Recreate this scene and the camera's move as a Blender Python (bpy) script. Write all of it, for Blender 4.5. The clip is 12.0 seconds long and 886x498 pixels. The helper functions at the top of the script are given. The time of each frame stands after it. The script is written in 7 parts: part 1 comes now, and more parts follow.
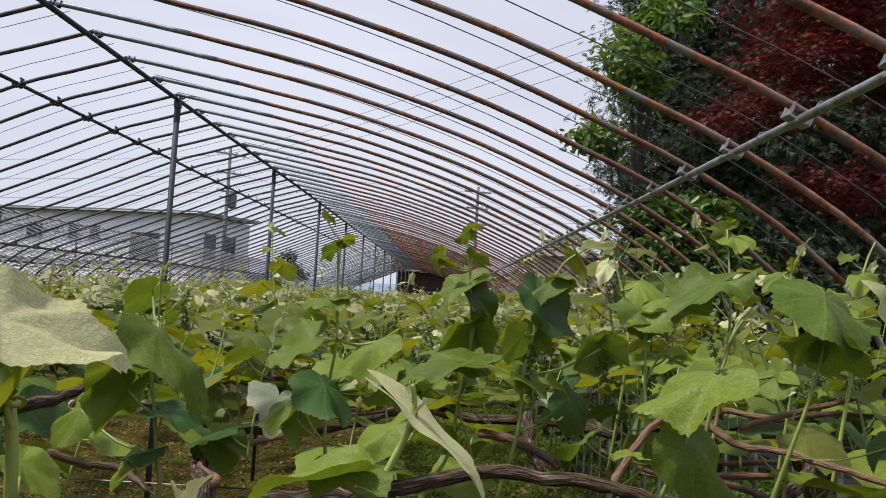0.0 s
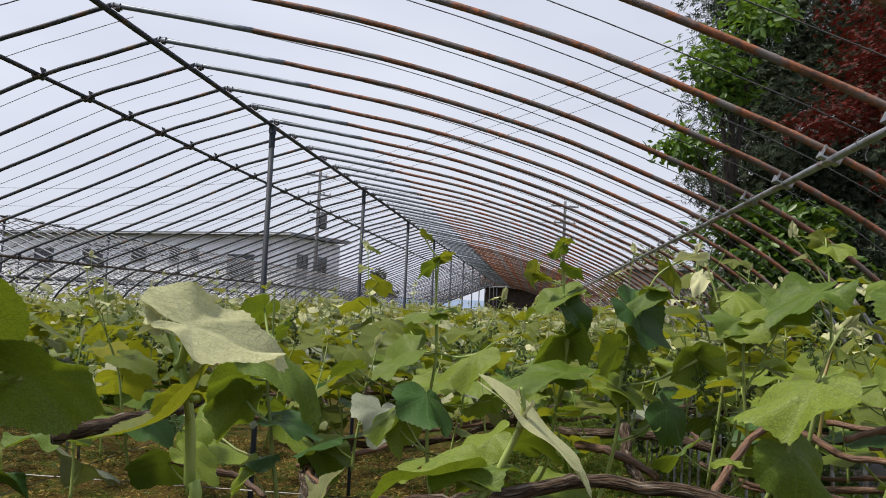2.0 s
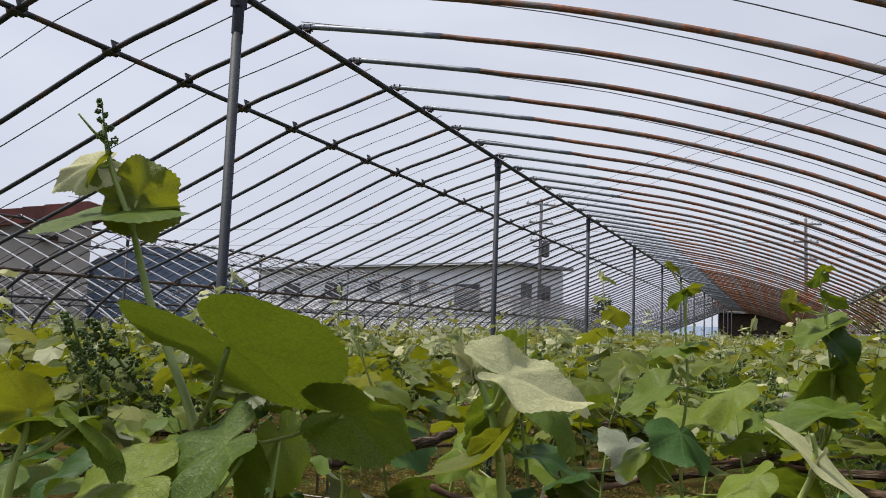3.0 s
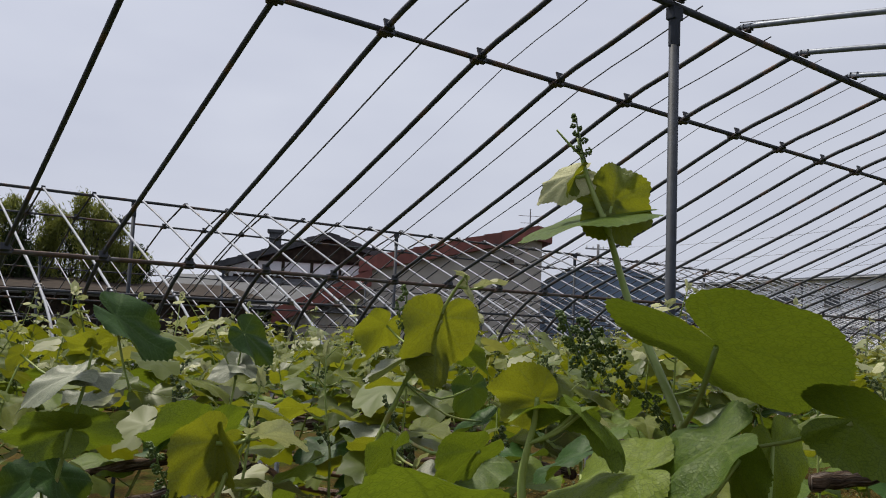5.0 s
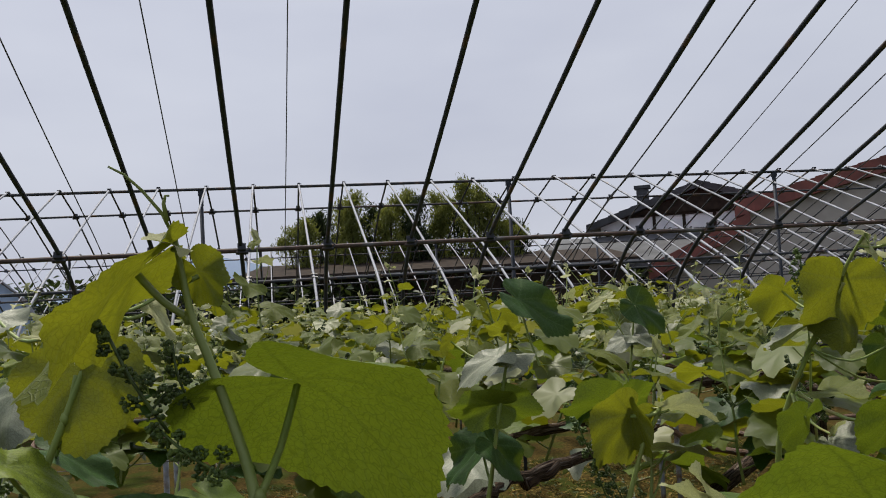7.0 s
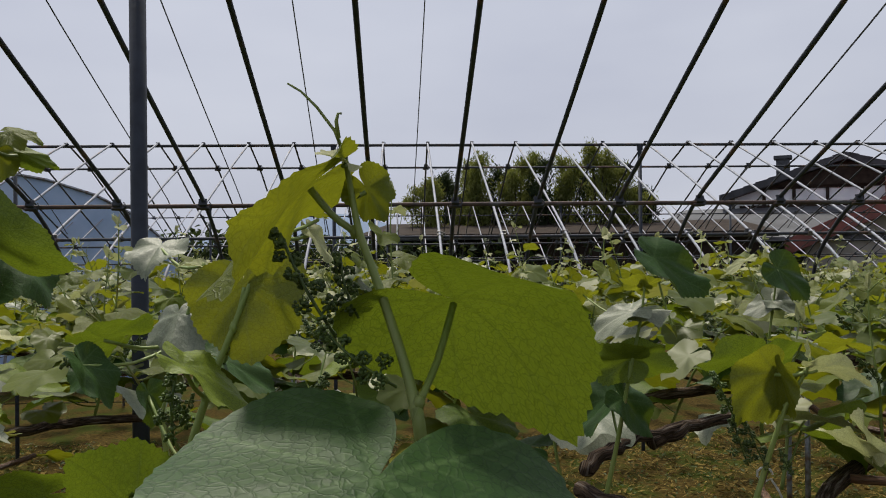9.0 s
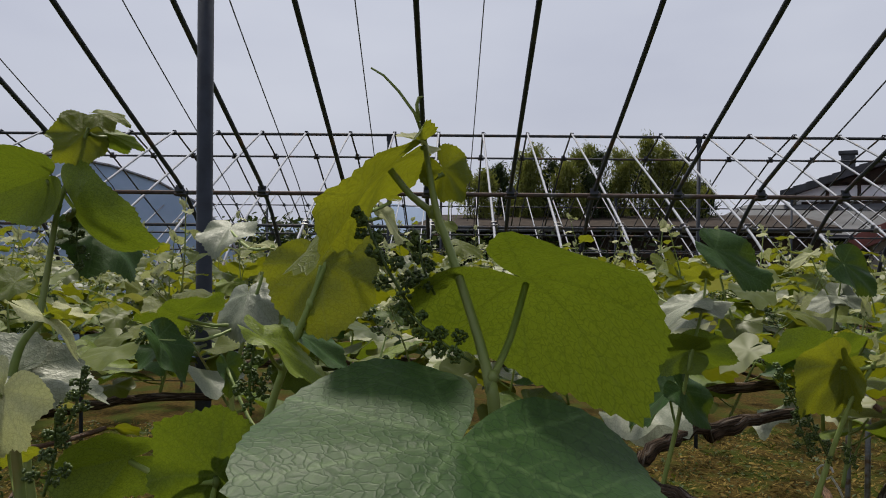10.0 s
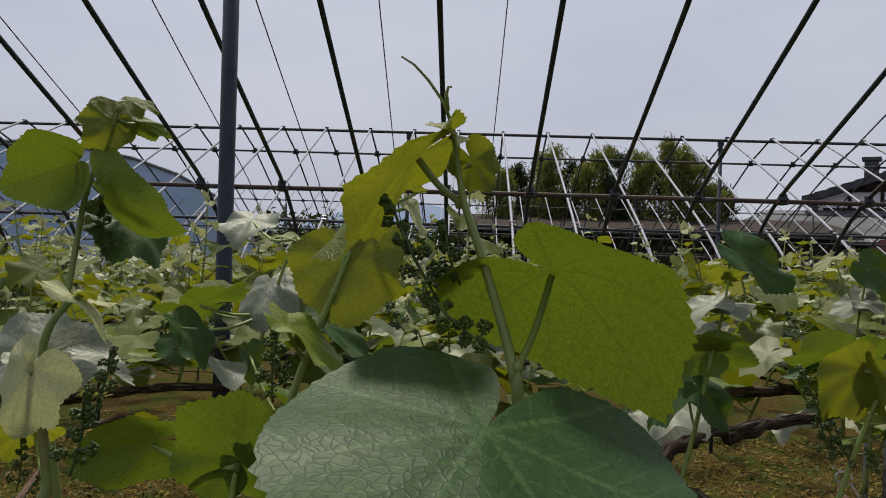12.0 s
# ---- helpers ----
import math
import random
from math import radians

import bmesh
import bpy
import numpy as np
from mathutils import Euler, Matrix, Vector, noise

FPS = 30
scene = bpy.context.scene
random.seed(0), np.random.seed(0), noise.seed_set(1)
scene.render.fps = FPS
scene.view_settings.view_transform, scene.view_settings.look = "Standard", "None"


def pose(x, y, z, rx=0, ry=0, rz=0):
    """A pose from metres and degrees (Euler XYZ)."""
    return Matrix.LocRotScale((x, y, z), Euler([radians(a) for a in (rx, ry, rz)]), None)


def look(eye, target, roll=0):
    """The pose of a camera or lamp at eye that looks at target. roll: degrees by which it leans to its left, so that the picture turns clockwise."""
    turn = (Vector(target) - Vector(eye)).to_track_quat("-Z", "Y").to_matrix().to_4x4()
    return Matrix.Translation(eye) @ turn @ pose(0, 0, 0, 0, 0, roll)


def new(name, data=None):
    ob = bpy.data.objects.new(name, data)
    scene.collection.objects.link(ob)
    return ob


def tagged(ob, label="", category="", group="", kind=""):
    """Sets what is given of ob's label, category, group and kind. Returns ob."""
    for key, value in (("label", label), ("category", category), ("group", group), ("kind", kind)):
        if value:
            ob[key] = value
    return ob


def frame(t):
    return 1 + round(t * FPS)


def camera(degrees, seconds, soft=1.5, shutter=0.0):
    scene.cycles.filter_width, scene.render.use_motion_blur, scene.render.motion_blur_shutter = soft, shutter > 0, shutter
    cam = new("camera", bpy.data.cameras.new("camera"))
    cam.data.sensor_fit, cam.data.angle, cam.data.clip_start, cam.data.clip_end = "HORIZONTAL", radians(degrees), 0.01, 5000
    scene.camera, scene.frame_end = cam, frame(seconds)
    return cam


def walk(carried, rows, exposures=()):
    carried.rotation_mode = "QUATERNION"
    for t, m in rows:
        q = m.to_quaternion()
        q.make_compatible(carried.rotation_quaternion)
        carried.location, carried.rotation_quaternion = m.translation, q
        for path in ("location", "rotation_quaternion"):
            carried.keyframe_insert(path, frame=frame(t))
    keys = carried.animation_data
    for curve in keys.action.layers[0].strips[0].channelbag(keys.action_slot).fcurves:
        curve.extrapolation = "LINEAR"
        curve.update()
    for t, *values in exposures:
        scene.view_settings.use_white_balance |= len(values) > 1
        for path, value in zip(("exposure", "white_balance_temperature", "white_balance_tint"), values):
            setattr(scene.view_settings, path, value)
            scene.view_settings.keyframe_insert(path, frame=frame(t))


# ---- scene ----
cam = camera(57.1, 12.0, 1.0)
PATH = [
    (0, (2.147, 0.032, 2.287), (2.131, 2.029, 2.401), 3.4),
    (0.5, (2.148, 0.011, 2.285), (2.124, 2.008, 2.398), 3.1),
    (1, (2.151, 0.007, 2.285), (2.123, 2.003, 2.401), 3.1),
    (1.5, (2.152, 0.01, 2.284), (2.1, 2.005, 2.411), 3.2),
    (2, (2.136, -0.016, 2.282), (1.905, 1.965, 2.425), 2.6),
    (2.5, (2.121, -0.024, 2.286), (1.630, 1.908, 2.443), 2.0),
    (3, (2.105, -0.050, 2.292), (1.349, 1.792, 2.480), 2.1),
    (3.5, (2.094, -0.066, 2.287), (1.089, 1.651, 2.489), 2.2),
    (3.7, (2.087, -0.064, 2.289), (0.944, 1.564, 2.497), 2.0),
    (5.3, (2.079, -0.065, 2.277), (0.378, 0.979, 2.411), 0.8),
    (5.5, (2.077, -0.077, 2.286), (0.29, 0.815, 2.38), -0.8),
    (6, (2.14, -0.1, 2.297), (0.232, 0.498, 2.358), -1.8),
    (6.5, (2.11, -0.097, 2.293), (0.173, 0.397, 2.357), -2.9),
    (7, (2.131, -0.106, 2.305), (0.174, 0.296, 2.395), -3.3),
    (7.2, (2.132, -0.102, 2.3), (0.166, 0.251, 2.395), -3.3),
    (8.8, (2.127, -0.12, 2.285), (0.131, 0.008, 2.302), -0.9),
    (9, (2.133, -0.127, 2.284), (0.136, -0.025, 2.294), -0.6),
    (9.5, (2.146, -0.133, 2.282), (0.147, -0.107, 2.277), 0.1),
    (10, (2.147, -0.14, 2.278), (0.147, -0.166, 2.266), 0.5),
    (10.5, (2.152, -0.14, 2.277), (0.153, -0.219, 2.265), 0.9),
    (11, (2.149, -0.142, 2.275), (0.152, -0.246, 2.261), 1.2),
    (11.5, (2.154, -0.146, 2.273), (0.157, -0.262, 2.258), 1.4),
    (12, (2.147, -0.145, 2.273), (0.148, -0.213, 2.257), 1.7),
]
walk(cam, [(t, look(eye, target, roll)) for t, eye, target, roll in PATH],
     [(0, 0.34), (1.6, 0.34), (3, 0.2), (5.5, -0.04), (7, -0.1), (9, -0.15), (12, -0.22)])

# ---- world, sun, exposure ----
world = bpy.data.worlds.new("world")
scene.world = world
world.use_nodes = True
wn, wl = world.node_tree.nodes, world.node_tree.links
bg = wn["Background"]
sky = wn.new("ShaderNodeTexSky")
sky.sky_type = "NISHITA"
sky.sun_disc = False
SUN_EL, SUN_AZ = 61.0, 254.0  # degrees; azimuth clockwise from +y
sky.sun_elevation, sky.sun_rotation = radians(SUN_EL), radians(SUN_AZ)
sky.air_density, sky.dust_density, sky.ozone_density = 1.0, 4.0, 1.5
tc = wn.new("ShaderNodeTexCoord")
stretch = wn.new("ShaderNodeMapping")
stretch.inputs["Scale"].default_value = (1.0, 1.0, 3.2)
clouds = wn.new("ShaderNodeTexNoise")
clouds.inputs["Scale"].default_value = 1.6
clouds.inputs["Detail"].default_value = 4.0
ramp = wn.new("ShaderNodeValToRGB")
ramp.color_ramp.elements[0].position, ramp.color_ramp.elements[0].color = 0.30, (6.15, 6.5, 7.85, 1)
ramp.color_ramp.elements[1].position, ramp.color_ramp.elements[1].color = 0.72, (8.0, 8.35, 9.45, 1)
skymix = wn.new("ShaderNodeMix")
skymix.data_type = "RGBA"
skymix.inputs[0].default_value = 0.92
wl.new(tc.outputs["Generated"], stretch.inputs["Vector"])
wl.new(stretch.outputs[0], clouds.inputs["Vector"])
wl.new(clouds.outputs["Fac"], ramp.inputs[0])
wl.new(sky.outputs[0], skymix.inputs[6])
wl.new(ramp.outputs[0], skymix.inputs[7])
wl.new(skymix.outputs[2], bg.inputs["Color"])
bg.inputs["Strength"].default_value = 0.085

SUN_WAY = (math.sin(radians(SUN_AZ)) * math.cos(radians(SUN_EL)), math.cos(radians(SUN_AZ)) * math.cos(radians(SUN_EL)), math.sin(radians(SUN_EL)))
# the cloud is brighter round the sun
dot = wn.new("ShaderNodeVectorMath")
dot.operation = "DOT_PRODUCT"
dot.inputs[1].default_value = SUN_WAY
glow = wn.new("ShaderNodeMapRange")
glow.inputs[1].default_value, glow.inputs[2].default_value = 0.1, 1.0
glow.inputs[3].default_value, glow.inputs[4].default_value = 0.080, 0.097
wl.new(tc.outputs["Generated"], dot.inputs[0])
wl.new(dot.outputs["Value"], glow.inputs[0])
wl.new(glow.outputs[0], bg.inputs["Strength"])

sun_data = bpy.data.lights.new("sun", "SUN")
sun_data.energy, sun_data.angle, sun_data.color = 4.3, radians(7), (1.0, 0.93, 0.80)
sun = new("sun", sun_data)
sun.matrix_world = look(Vector(SUN_WAY) * 60, (0, 0, 0))
scene.view_settings.exposure = 0.0


# ---- materials ----
def material(name, base, rough=0.6, metal=0.0, second=None, scale=8.0, detail=5.0, low=0.35, high=0.65, bump=0.0, bump_scale=60.0, spec=0.5,
             third=None, third_scale=1.2, third_low=0.5, third_high=0.7, vary=0.0, squash=(1, 1, 1), coords="Object"):
    """A principled material: two colours mixed by noise, a third in larger patches, relief, and a brightness that varies from piece to piece."""
    m = bpy.data.materials.new(name)
    m.use_nodes = True
    n, l = m.node_tree.nodes, m.node_tree.links
    p = n["Principled BSDF"]
    p.inputs["Roughness"].default_value, p.inputs["Metallic"].default_value = rough, metal
    p.inputs["Specular IOR Level"].default_value = spec
    co = n.new("ShaderNodeTexCoord")
    mp = n.new("ShaderNodeMapping")
    mp.inputs["Scale"].default_value = squash
    l.new(co.outputs[coords], mp.inputs["Vector"])
    at = mp.outputs[0]

    def patches(sc, det, lo, hi):
        t = n.new("ShaderNodeTexNoise")
        t.inputs["Scale"].default_value, t.inputs["Detail"].default_value = sc, det
        r = n.new("ShaderNodeMapRange")
        r.inputs[1].default_value, r.inputs[2].default_value = lo, hi
        l.new(at, t.inputs["Vector"])
        l.new(t.outputs["Fac"], r.inputs[0])
        return r.outputs[0]

    def mixed(fac, a, b):
        x = n.new("ShaderNodeMix")
        x.data_type = "RGBA"
        l.new(fac, x.inputs[0])
        for sock, v in ((x.inputs[6], a), (x.inputs[7], b)):
            if isinstance(v, tuple):
                sock.default_value = (*v, 1)
            else:
                l.new(v, sock)
        return x.outputs[2]

    col = base
    if second:
        col = mixed(patches(scale, detail, low, high), col, second)
    if third:
        col = mixed(patches(third_scale, 3.0, third_low, third_high), col, third)
    if vary:
        info = n.new("ShaderNodeObjectInfo")
        hsv = n.new("ShaderNodeHueSaturation")
        r = n.new("ShaderNodeMapRange")
        r.inputs[3].default_value, r.inputs[4].default_value = 1 - vary, 1 + vary
        l.new(info.outputs["Random"], r.inputs[0])
        l.new(r.outputs[0], hsv.inputs["Value"])
        if isinstance(col, tuple):
            hsv.inputs["Color"].default_value = (*col, 1)
        else:
            l.new(col, hsv.inputs["Color"])
        col = hsv.outputs[0]
    if isinstance(col, tuple):
        p.inputs["Base Color"].default_value = (*col, 1)
    else:
        l.new(col, p.inputs["Base Color"])
    if bump:
        t = n.new("ShaderNodeTexNoise")
        t.inputs["Scale"].default_value, t.inputs["Detail"].default_value = bump_scale, 6.0
        b = n.new("ShaderNodeBump")
        b.inputs["Strength"].default_value, b.inputs["Distance"].default_value = bump, 0.01
        l.new(at, t.inputs["Vector"])
        l.new(t.outputs["Fac"], b.inputs["Height"])
        l.new(b.outputs[0], p.inputs["Normal"])
    return m


def leaf_material(name, dark, light, glow, rough=0.45, gloss=0.5, island=False, veined=True, see=0.45, vein=(0.16, 0.22, 0.06), blister=False, relief=0.22, sheen=0.0):
    """A leaf: veins from its own flat coordinates (UV), blistered relief, light through the blade."""
    m = bpy.data.materials.new(name)
    m.use_nodes = True
    n, l = m.node_tree.nodes, m.node_tree.links
    p, out = n["Principled BSDF"], n["Material Output"]
    p.inputs["Roughness"].default_value = rough
    p.inputs["Specular IOR Level"].default_value = gloss
    p.inputs["Sheen Weight"].default_value, p.inputs["Sheen Roughness"].default_value = sheen, 0.45
    if island:
        rnd = n.new("ShaderNodeNewGeometry").outputs["Random Per Island"]
    else:
        rnd = n.new("ShaderNodeObjectInfo").outputs["Random"]
    co = n.new("ShaderNodeTexCoord")

    def mix(fac, a, b):
        x = n.new("ShaderNodeMix")
        x.data_type = "RGBA"
        if isinstance(fac, float):
            x.inputs[0].default_value = fac
        else:
            l.new(fac, x.inputs[0])
        for sock, v in ((x.inputs[6], a), (x.inputs[7], b)):
            if isinstance(v, tuple):
                sock.default_value = (*v, 1)
            else:
                l.new(v, sock)
        return x.outputs[2]

    def op(kind, a, b=None, c=None):
        x = n.new("ShaderNodeMath")
        x.operation = kind
        for i, v in enumerate((a, b, c)):
            if v is None:
                continue
            if isinstance(v, (int, float)):
                x.inputs[i].default_value = v
            else:
                l.new(v, x.inputs[i])
        return x.outputs[0]

    col = mix(rnd, dark, light)
    trans = mix(rnd, glow, tuple(0.72 * g for g in glow))
    noise1 = n.new("ShaderNodeTexNoise")
    noise1.inputs["Scale"].default_value = 14.0
    l.new(co.outputs["Object"], noise1.inputs["Vector"])
    soft = n.new("ShaderNodeMapRange")
    soft.inputs[1].default_value, soft.inputs[2].default_value = 0.3, 0.7
    l.new(noise1.outputs["Fac"], soft.inputs[0])
    col = mix(op("MULTIPLY", soft.outputs[0], 0.25), col, tuple(1.3 * g for g in light))
    if veined:
        sep = n.new("ShaderNodeSeparateXYZ")
        l.new(co.outputs["UV"], sep.inputs[0])
        u, v = sep.outputs[0], sep.outputs[1]
        ang = op("ARCTAN2", u, v)
        rad = op("SQRT", op("ADD", op("MULTIPLY", u, u), op("MULTIPLY", v, v)))
        fold = op("PINGPONG", op("ABSOLUTE", ang), 0.43)
        off = op("MULTIPLY", rad, op("SINE", fold))
        width = op("MULTIPLY_ADD", rad, -0.016, 0.030)
        main = op("SUBTRACT", 1.0, op("DIVIDE", off, width))
        main = op("MAXIMUM", main, 0.0)
        main = op("SMOOTH_MIN", main, 1.0, 0.3)
        along = op("MULTIPLY", op("SUBTRACT", op("MULTIPLY", rad, op("COSINE", fold)), op("MULTIPLY", off, 0.75)), 7.5)
        side = op("PINGPONG", along, 0.5)
        side = op("MAXIMUM", op("SUBTRACT", 1.0, op("DIVIDE", side, 0.13)), 0.0)
        veins = op("MINIMUM", op("ADD", main, op("MULTIPLY", side, 0.6)), 1.0)
        col = mix(op("MULTIPLY", veins, 0.5), col, vein)
        trans = mix(op("MULTIPLY", veins, 0.9), trans, tuple(0.40 * g for g in glow))
        vor = n.new("ShaderNodeTexVoronoi")
        vor.feature = "DISTANCE_TO_EDGE"
        vor.inputs["Scale"].default_value = 20.0
        warp = n.new("ShaderNodeTexNoise")
        warp.inputs["Scale"].default_value, warp.inputs["Detail"].default_value = 16.0, 2.0
        l.new(co.outputs["UV"], warp.inputs["Vector"])
        bent = n.new("ShaderNodeVectorMath")
        bent.operation = "MULTIPLY_ADD"
        bent.inputs[1].default_value = (0.055, 0.055, 0.0)
        l.new(warp.outputs["Color"], bent.inputs[0])
        l.new(co.outputs["UV"], bent.inputs[2])
        l.new(bent.outputs[0], vor.inputs["Vector"])
        small = n.new("ShaderNodeTexVoronoi")
        small.feature = "DISTANCE_TO_EDGE"
        small.inputs["Scale"].default_value = 47.0
        l.new(bent.outputs[0], small.inputs["Vector"])
        coarse = op("SMOOTH_MIN", op("MULTIPLY", vor.outputs["Distance"], 9.0), 1.0, 0.6)
        fine_cell = op("SMOOTH_MIN", op("MULTIPLY", small.outputs["Distance"], 5.0), 1.0, 0.6)
        cell = op("ADD", op("MULTIPLY", coarse, 0.65), op("MULTIPLY", fine_cell, 0.35))
        trans = mix(op("MULTIPLY", op("SUBTRACT", 1.0, cell), 0.75), trans, tuple(0.5 * g for g in glow))
        mott = n.new("ShaderNodeTexNoise")
        mott.inputs["Scale"].default_value, mott.inputs["Detail"].default_value = 9.0, 5.0
        l.new(co.outputs["UV"], mott.inputs["Vector"])
        trans = mix(op("MULTIPLY", mott.outputs["Fac"], 0.7), trans, (glow[0] * 0.62, glow[1] * 0.72, glow[2]))
        quilt = n.new("ShaderNodeTexNoise")
        quilt.inputs["Scale"].default_value, quilt.inputs["Detail"].default_value = 6.0, 1.5
        l.new(co.outputs["UV"], quilt.inputs["Vector"])
        height = op("SUBTRACT", op("MULTIPLY", coarse, 1.0), op("MULTIPLY", veins, 0.8))
        height = op("ADD", height, op("MULTIPLY", quilt.outputs["Fac"], 7.0))
        col = mix(op("MULTIPLY", op("SUBTRACT", 1.0, cell), 0.7), col, tuple(0.6 * g for g in dark))
        bump = n.new("ShaderNodeBump")
        bump.inputs["Strength"].default_value, bump.inputs["Distance"].default_value = relief, 0.001
        l.new(height, bump.inputs["Height"])
        l.new(bump.outputs[0], p.inputs["Normal"])
    if blister:
        fine = n.new("ShaderNodeTexNoise")
        fine.inputs["Scale"].default_value, fine.inputs["Detail"].default_value = 95.0, 2.0
        l.new(co.outputs["Object"], fine.inputs["Vector"])
        bump = n.new("ShaderNodeBump")
        bump.inputs["Strength"].default_value, bump.inputs["Distance"].default_value = 0.25, 0.003
        l.new(fine.outputs["Fac"], bump.inputs["Height"])
        l.new(bump.outputs[0], p.inputs["Normal"])
        col = mix(op("MULTIPLY", fine.outputs["Fac"], 0.5), col, tuple(0.7 * g for g in dark))
    l.new(col, p.inputs["Base Color"])
    tr = n.new("ShaderNodeBsdfTranslucent")
    l.new(trans, tr.inputs["Color"])
    ms = n.new("ShaderNodeMixShader")
    ms.inputs[0].default_value = see
    l.new(p.outputs[0], ms.inputs[1])
    l.new(tr.outputs[0], ms.inputs[2])
    l.new(ms.outputs[0], out.inputs["Surface"])
    return m


M_GALV = material("galvanised_steel", (0.30, 0.32, 0.35), 0.42, 0.75, (0.20, 0.215, 0.24), 30, bump=0.1, third=(0.15, 0.105, 0.075), third_scale=14, third_low=0.47, third_high=0.66, vary=0.15)
M_SLEEVE = material("dull_zinc_sleeve", (0.19, 0.215, 0.26), 0.5, 0.4, (0.12, 0.135, 0.165), 30, bump=0.1, vary=0.15)
# Weathered steel with rust spots; the dark of backlit undersides is put into its colour.
M_DARKPIPE = material("weathered_steel_backlit_dark", (0.036, 0.042, 0.056), 0.7, 0.1, (0.022, 0.025, 0.032), 26, bump=0.15, third=(0.10, 0.055, 0.035), third_scale=7, third_low=0.55, third_high=0.7, vary=0.15)
M_POST = material("painted_grey_post", (0.038, 0.045, 0.062), 0.62, 0.05, (0.028, 0.033, 0.044), 22, bump=0.1, vary=0.1, spec=0.2)
M_RUST = material("rusty_steel", (0.25, 0.085, 0.035), 0.75, 0.12, (0.072, 0.040, 0.031), 48, bump=0.35, bump_scale=140, third=(0.125, 0.11, 0.108), third_scale=10, third_low=0.47, third_high=0.62, vary=0.4)
M_EAVE = material("dark_rusty_pipe", (0.085, 0.048, 0.036), 0.7, 0.2, (0.05, 0.036, 0.032), 20, bump=0.2, third=(0.10, 0.10, 0.105), third_scale=4, third_low=0.55, third_high=0.65)
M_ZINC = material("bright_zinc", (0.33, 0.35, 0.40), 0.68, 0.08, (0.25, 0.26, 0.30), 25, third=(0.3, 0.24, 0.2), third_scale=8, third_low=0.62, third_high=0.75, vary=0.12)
M_CLAMP = material("zinc_clamp", (0.27, 0.29, 0.31), 0.4, 0.8, (0.2, 0.17, 0.15), 60, vary=0.2)
M_CORD = material("black_cord", (0.03, 0.03, 0.034), 0.6, 0.0, (0.05, 0.05, 0.055), 90)
M_WIRE = material("trellis_wire", (0.12, 0.12, 0.125), 0.5, 0.7, (0.07, 0.06, 0.055), 60)
M_TIE = material("white_tie", (0.75, 0.76, 0.78), 0.5, 0.0, (0.6, 0.6, 0.62), 40)
M_BARK = material("vine_bark", (0.105, 0.072, 0.050), 0.9, 0.0, (0.022, 0.016, 0.012), 260, 6, 0.38, 0.60, bump=1.0, bump_scale=330, third=(0.22, 0.185, 0.155), third_scale=120, third_low=0.52, third_high=0.66, squash=(1, 0.10, 1), coords="UV", spec=0.1)
M_GREYBARK = material("grey_vine_bark", (0.25, 0.24, 0.225), 0.9, 0.0, (0.075, 0.068, 0.062), 200, 6, 0.38, 0.62, bump=1.0, bump_scale=260, squash=(1, 0.10, 1), coords="UV")
M_CANE = material("brown_cane", (0.15, 0.075, 0.040), 0.65, 0.0, (0.055, 0.030, 0.020), 240, 6, 0.4, 0.62, bump=0.6, bump_scale=320, third=(0.28, 0.20, 0.14), third_scale=60, third_low=0.56, third_high=0.7, vary=0.3, squash=(1, 0.12, 1), coords="UV")
M_STEM = material("green_shoot", (0.16, 0.23, 0.050), 0.5, 0.0, (0.23, 0.28, 0.075), 22, third=(0.26, 0.17, 0.06), third_scale=18, third_low=0.62, third_high=0.75, vary=0.25)
M_FLOWER = material("grape_buds", (0.085, 0.13, 0.018), 0.6, 0.0, (0.03, 0.06, 0.012), 200, vary=0.25)
M_LEAF = leaf_material("vine_leaf", (0.056, 0.115, 0.014), (0.23, 0.30, 0.034), (0.185, 0.240, 0.013), 0.50, 0.28, see=0.40, vein=(0.24, 0.32, 0.08), relief=0.25)
# Full-grown leaves; shade is put into this darker copy of the leaf green.
M_LEAFOLDSHADE = leaf_material("full_grown_leaf_shade_toned", (0.018, 0.058, 0.011), (0.042, 0.102, 0.018), (0.135, 0.180, 0.012), 0.50, 0.24, see=0.28, vein=(0.13, 0.22, 0.07), relief=0.16)
M_LEAFY = leaf_material("young_vine_leaf", (0.080, 0.125, 0.015), (0.19, 0.215, 0.034), (0.31, 0.315, 0.014), 0.5, 0.28, see=0.45, vein=(0.26, 0.30, 0.10), relief=0.35)
M_LEAFW = leaf_material("downy_leaf_underside", (0.48, 0.50, 0.25), (0.62, 0.61, 0.38), (0.48, 0.49, 0.18), 0.75, 0.2, see=0.35, vein=(0.5, 0.5, 0.33))
# The sky's sheen on the blades, put into a pale leaf colour.
M_LEAFSKY = leaf_material("vine_leaf_painted_sheen", (0.17, 0.20, 0.135), (0.27, 0.29, 0.205), (0.15, 0.19, 0.03), 0.48, 0.5, see=0.22, vein=(0.11, 0.16, 0.07), relief=0.22)
M_FARLEAF = leaf_material("canopy_leaf", (0.022, 0.050, 0.007), (0.170, 0.208, 0.024), (0.235, 0.252, 0.008), 0.46, 0.35, island=True, veined=False, see=0.36, blister=True, sheen=0.06)
M_FARYOUNG = leaf_material("canopy_young_leaf", (0.13, 0.18, 0.05), (0.38, 0.39, 0.22), (0.27, 0.27, 0.05), 0.5, 0.4, island=True, veined=False)
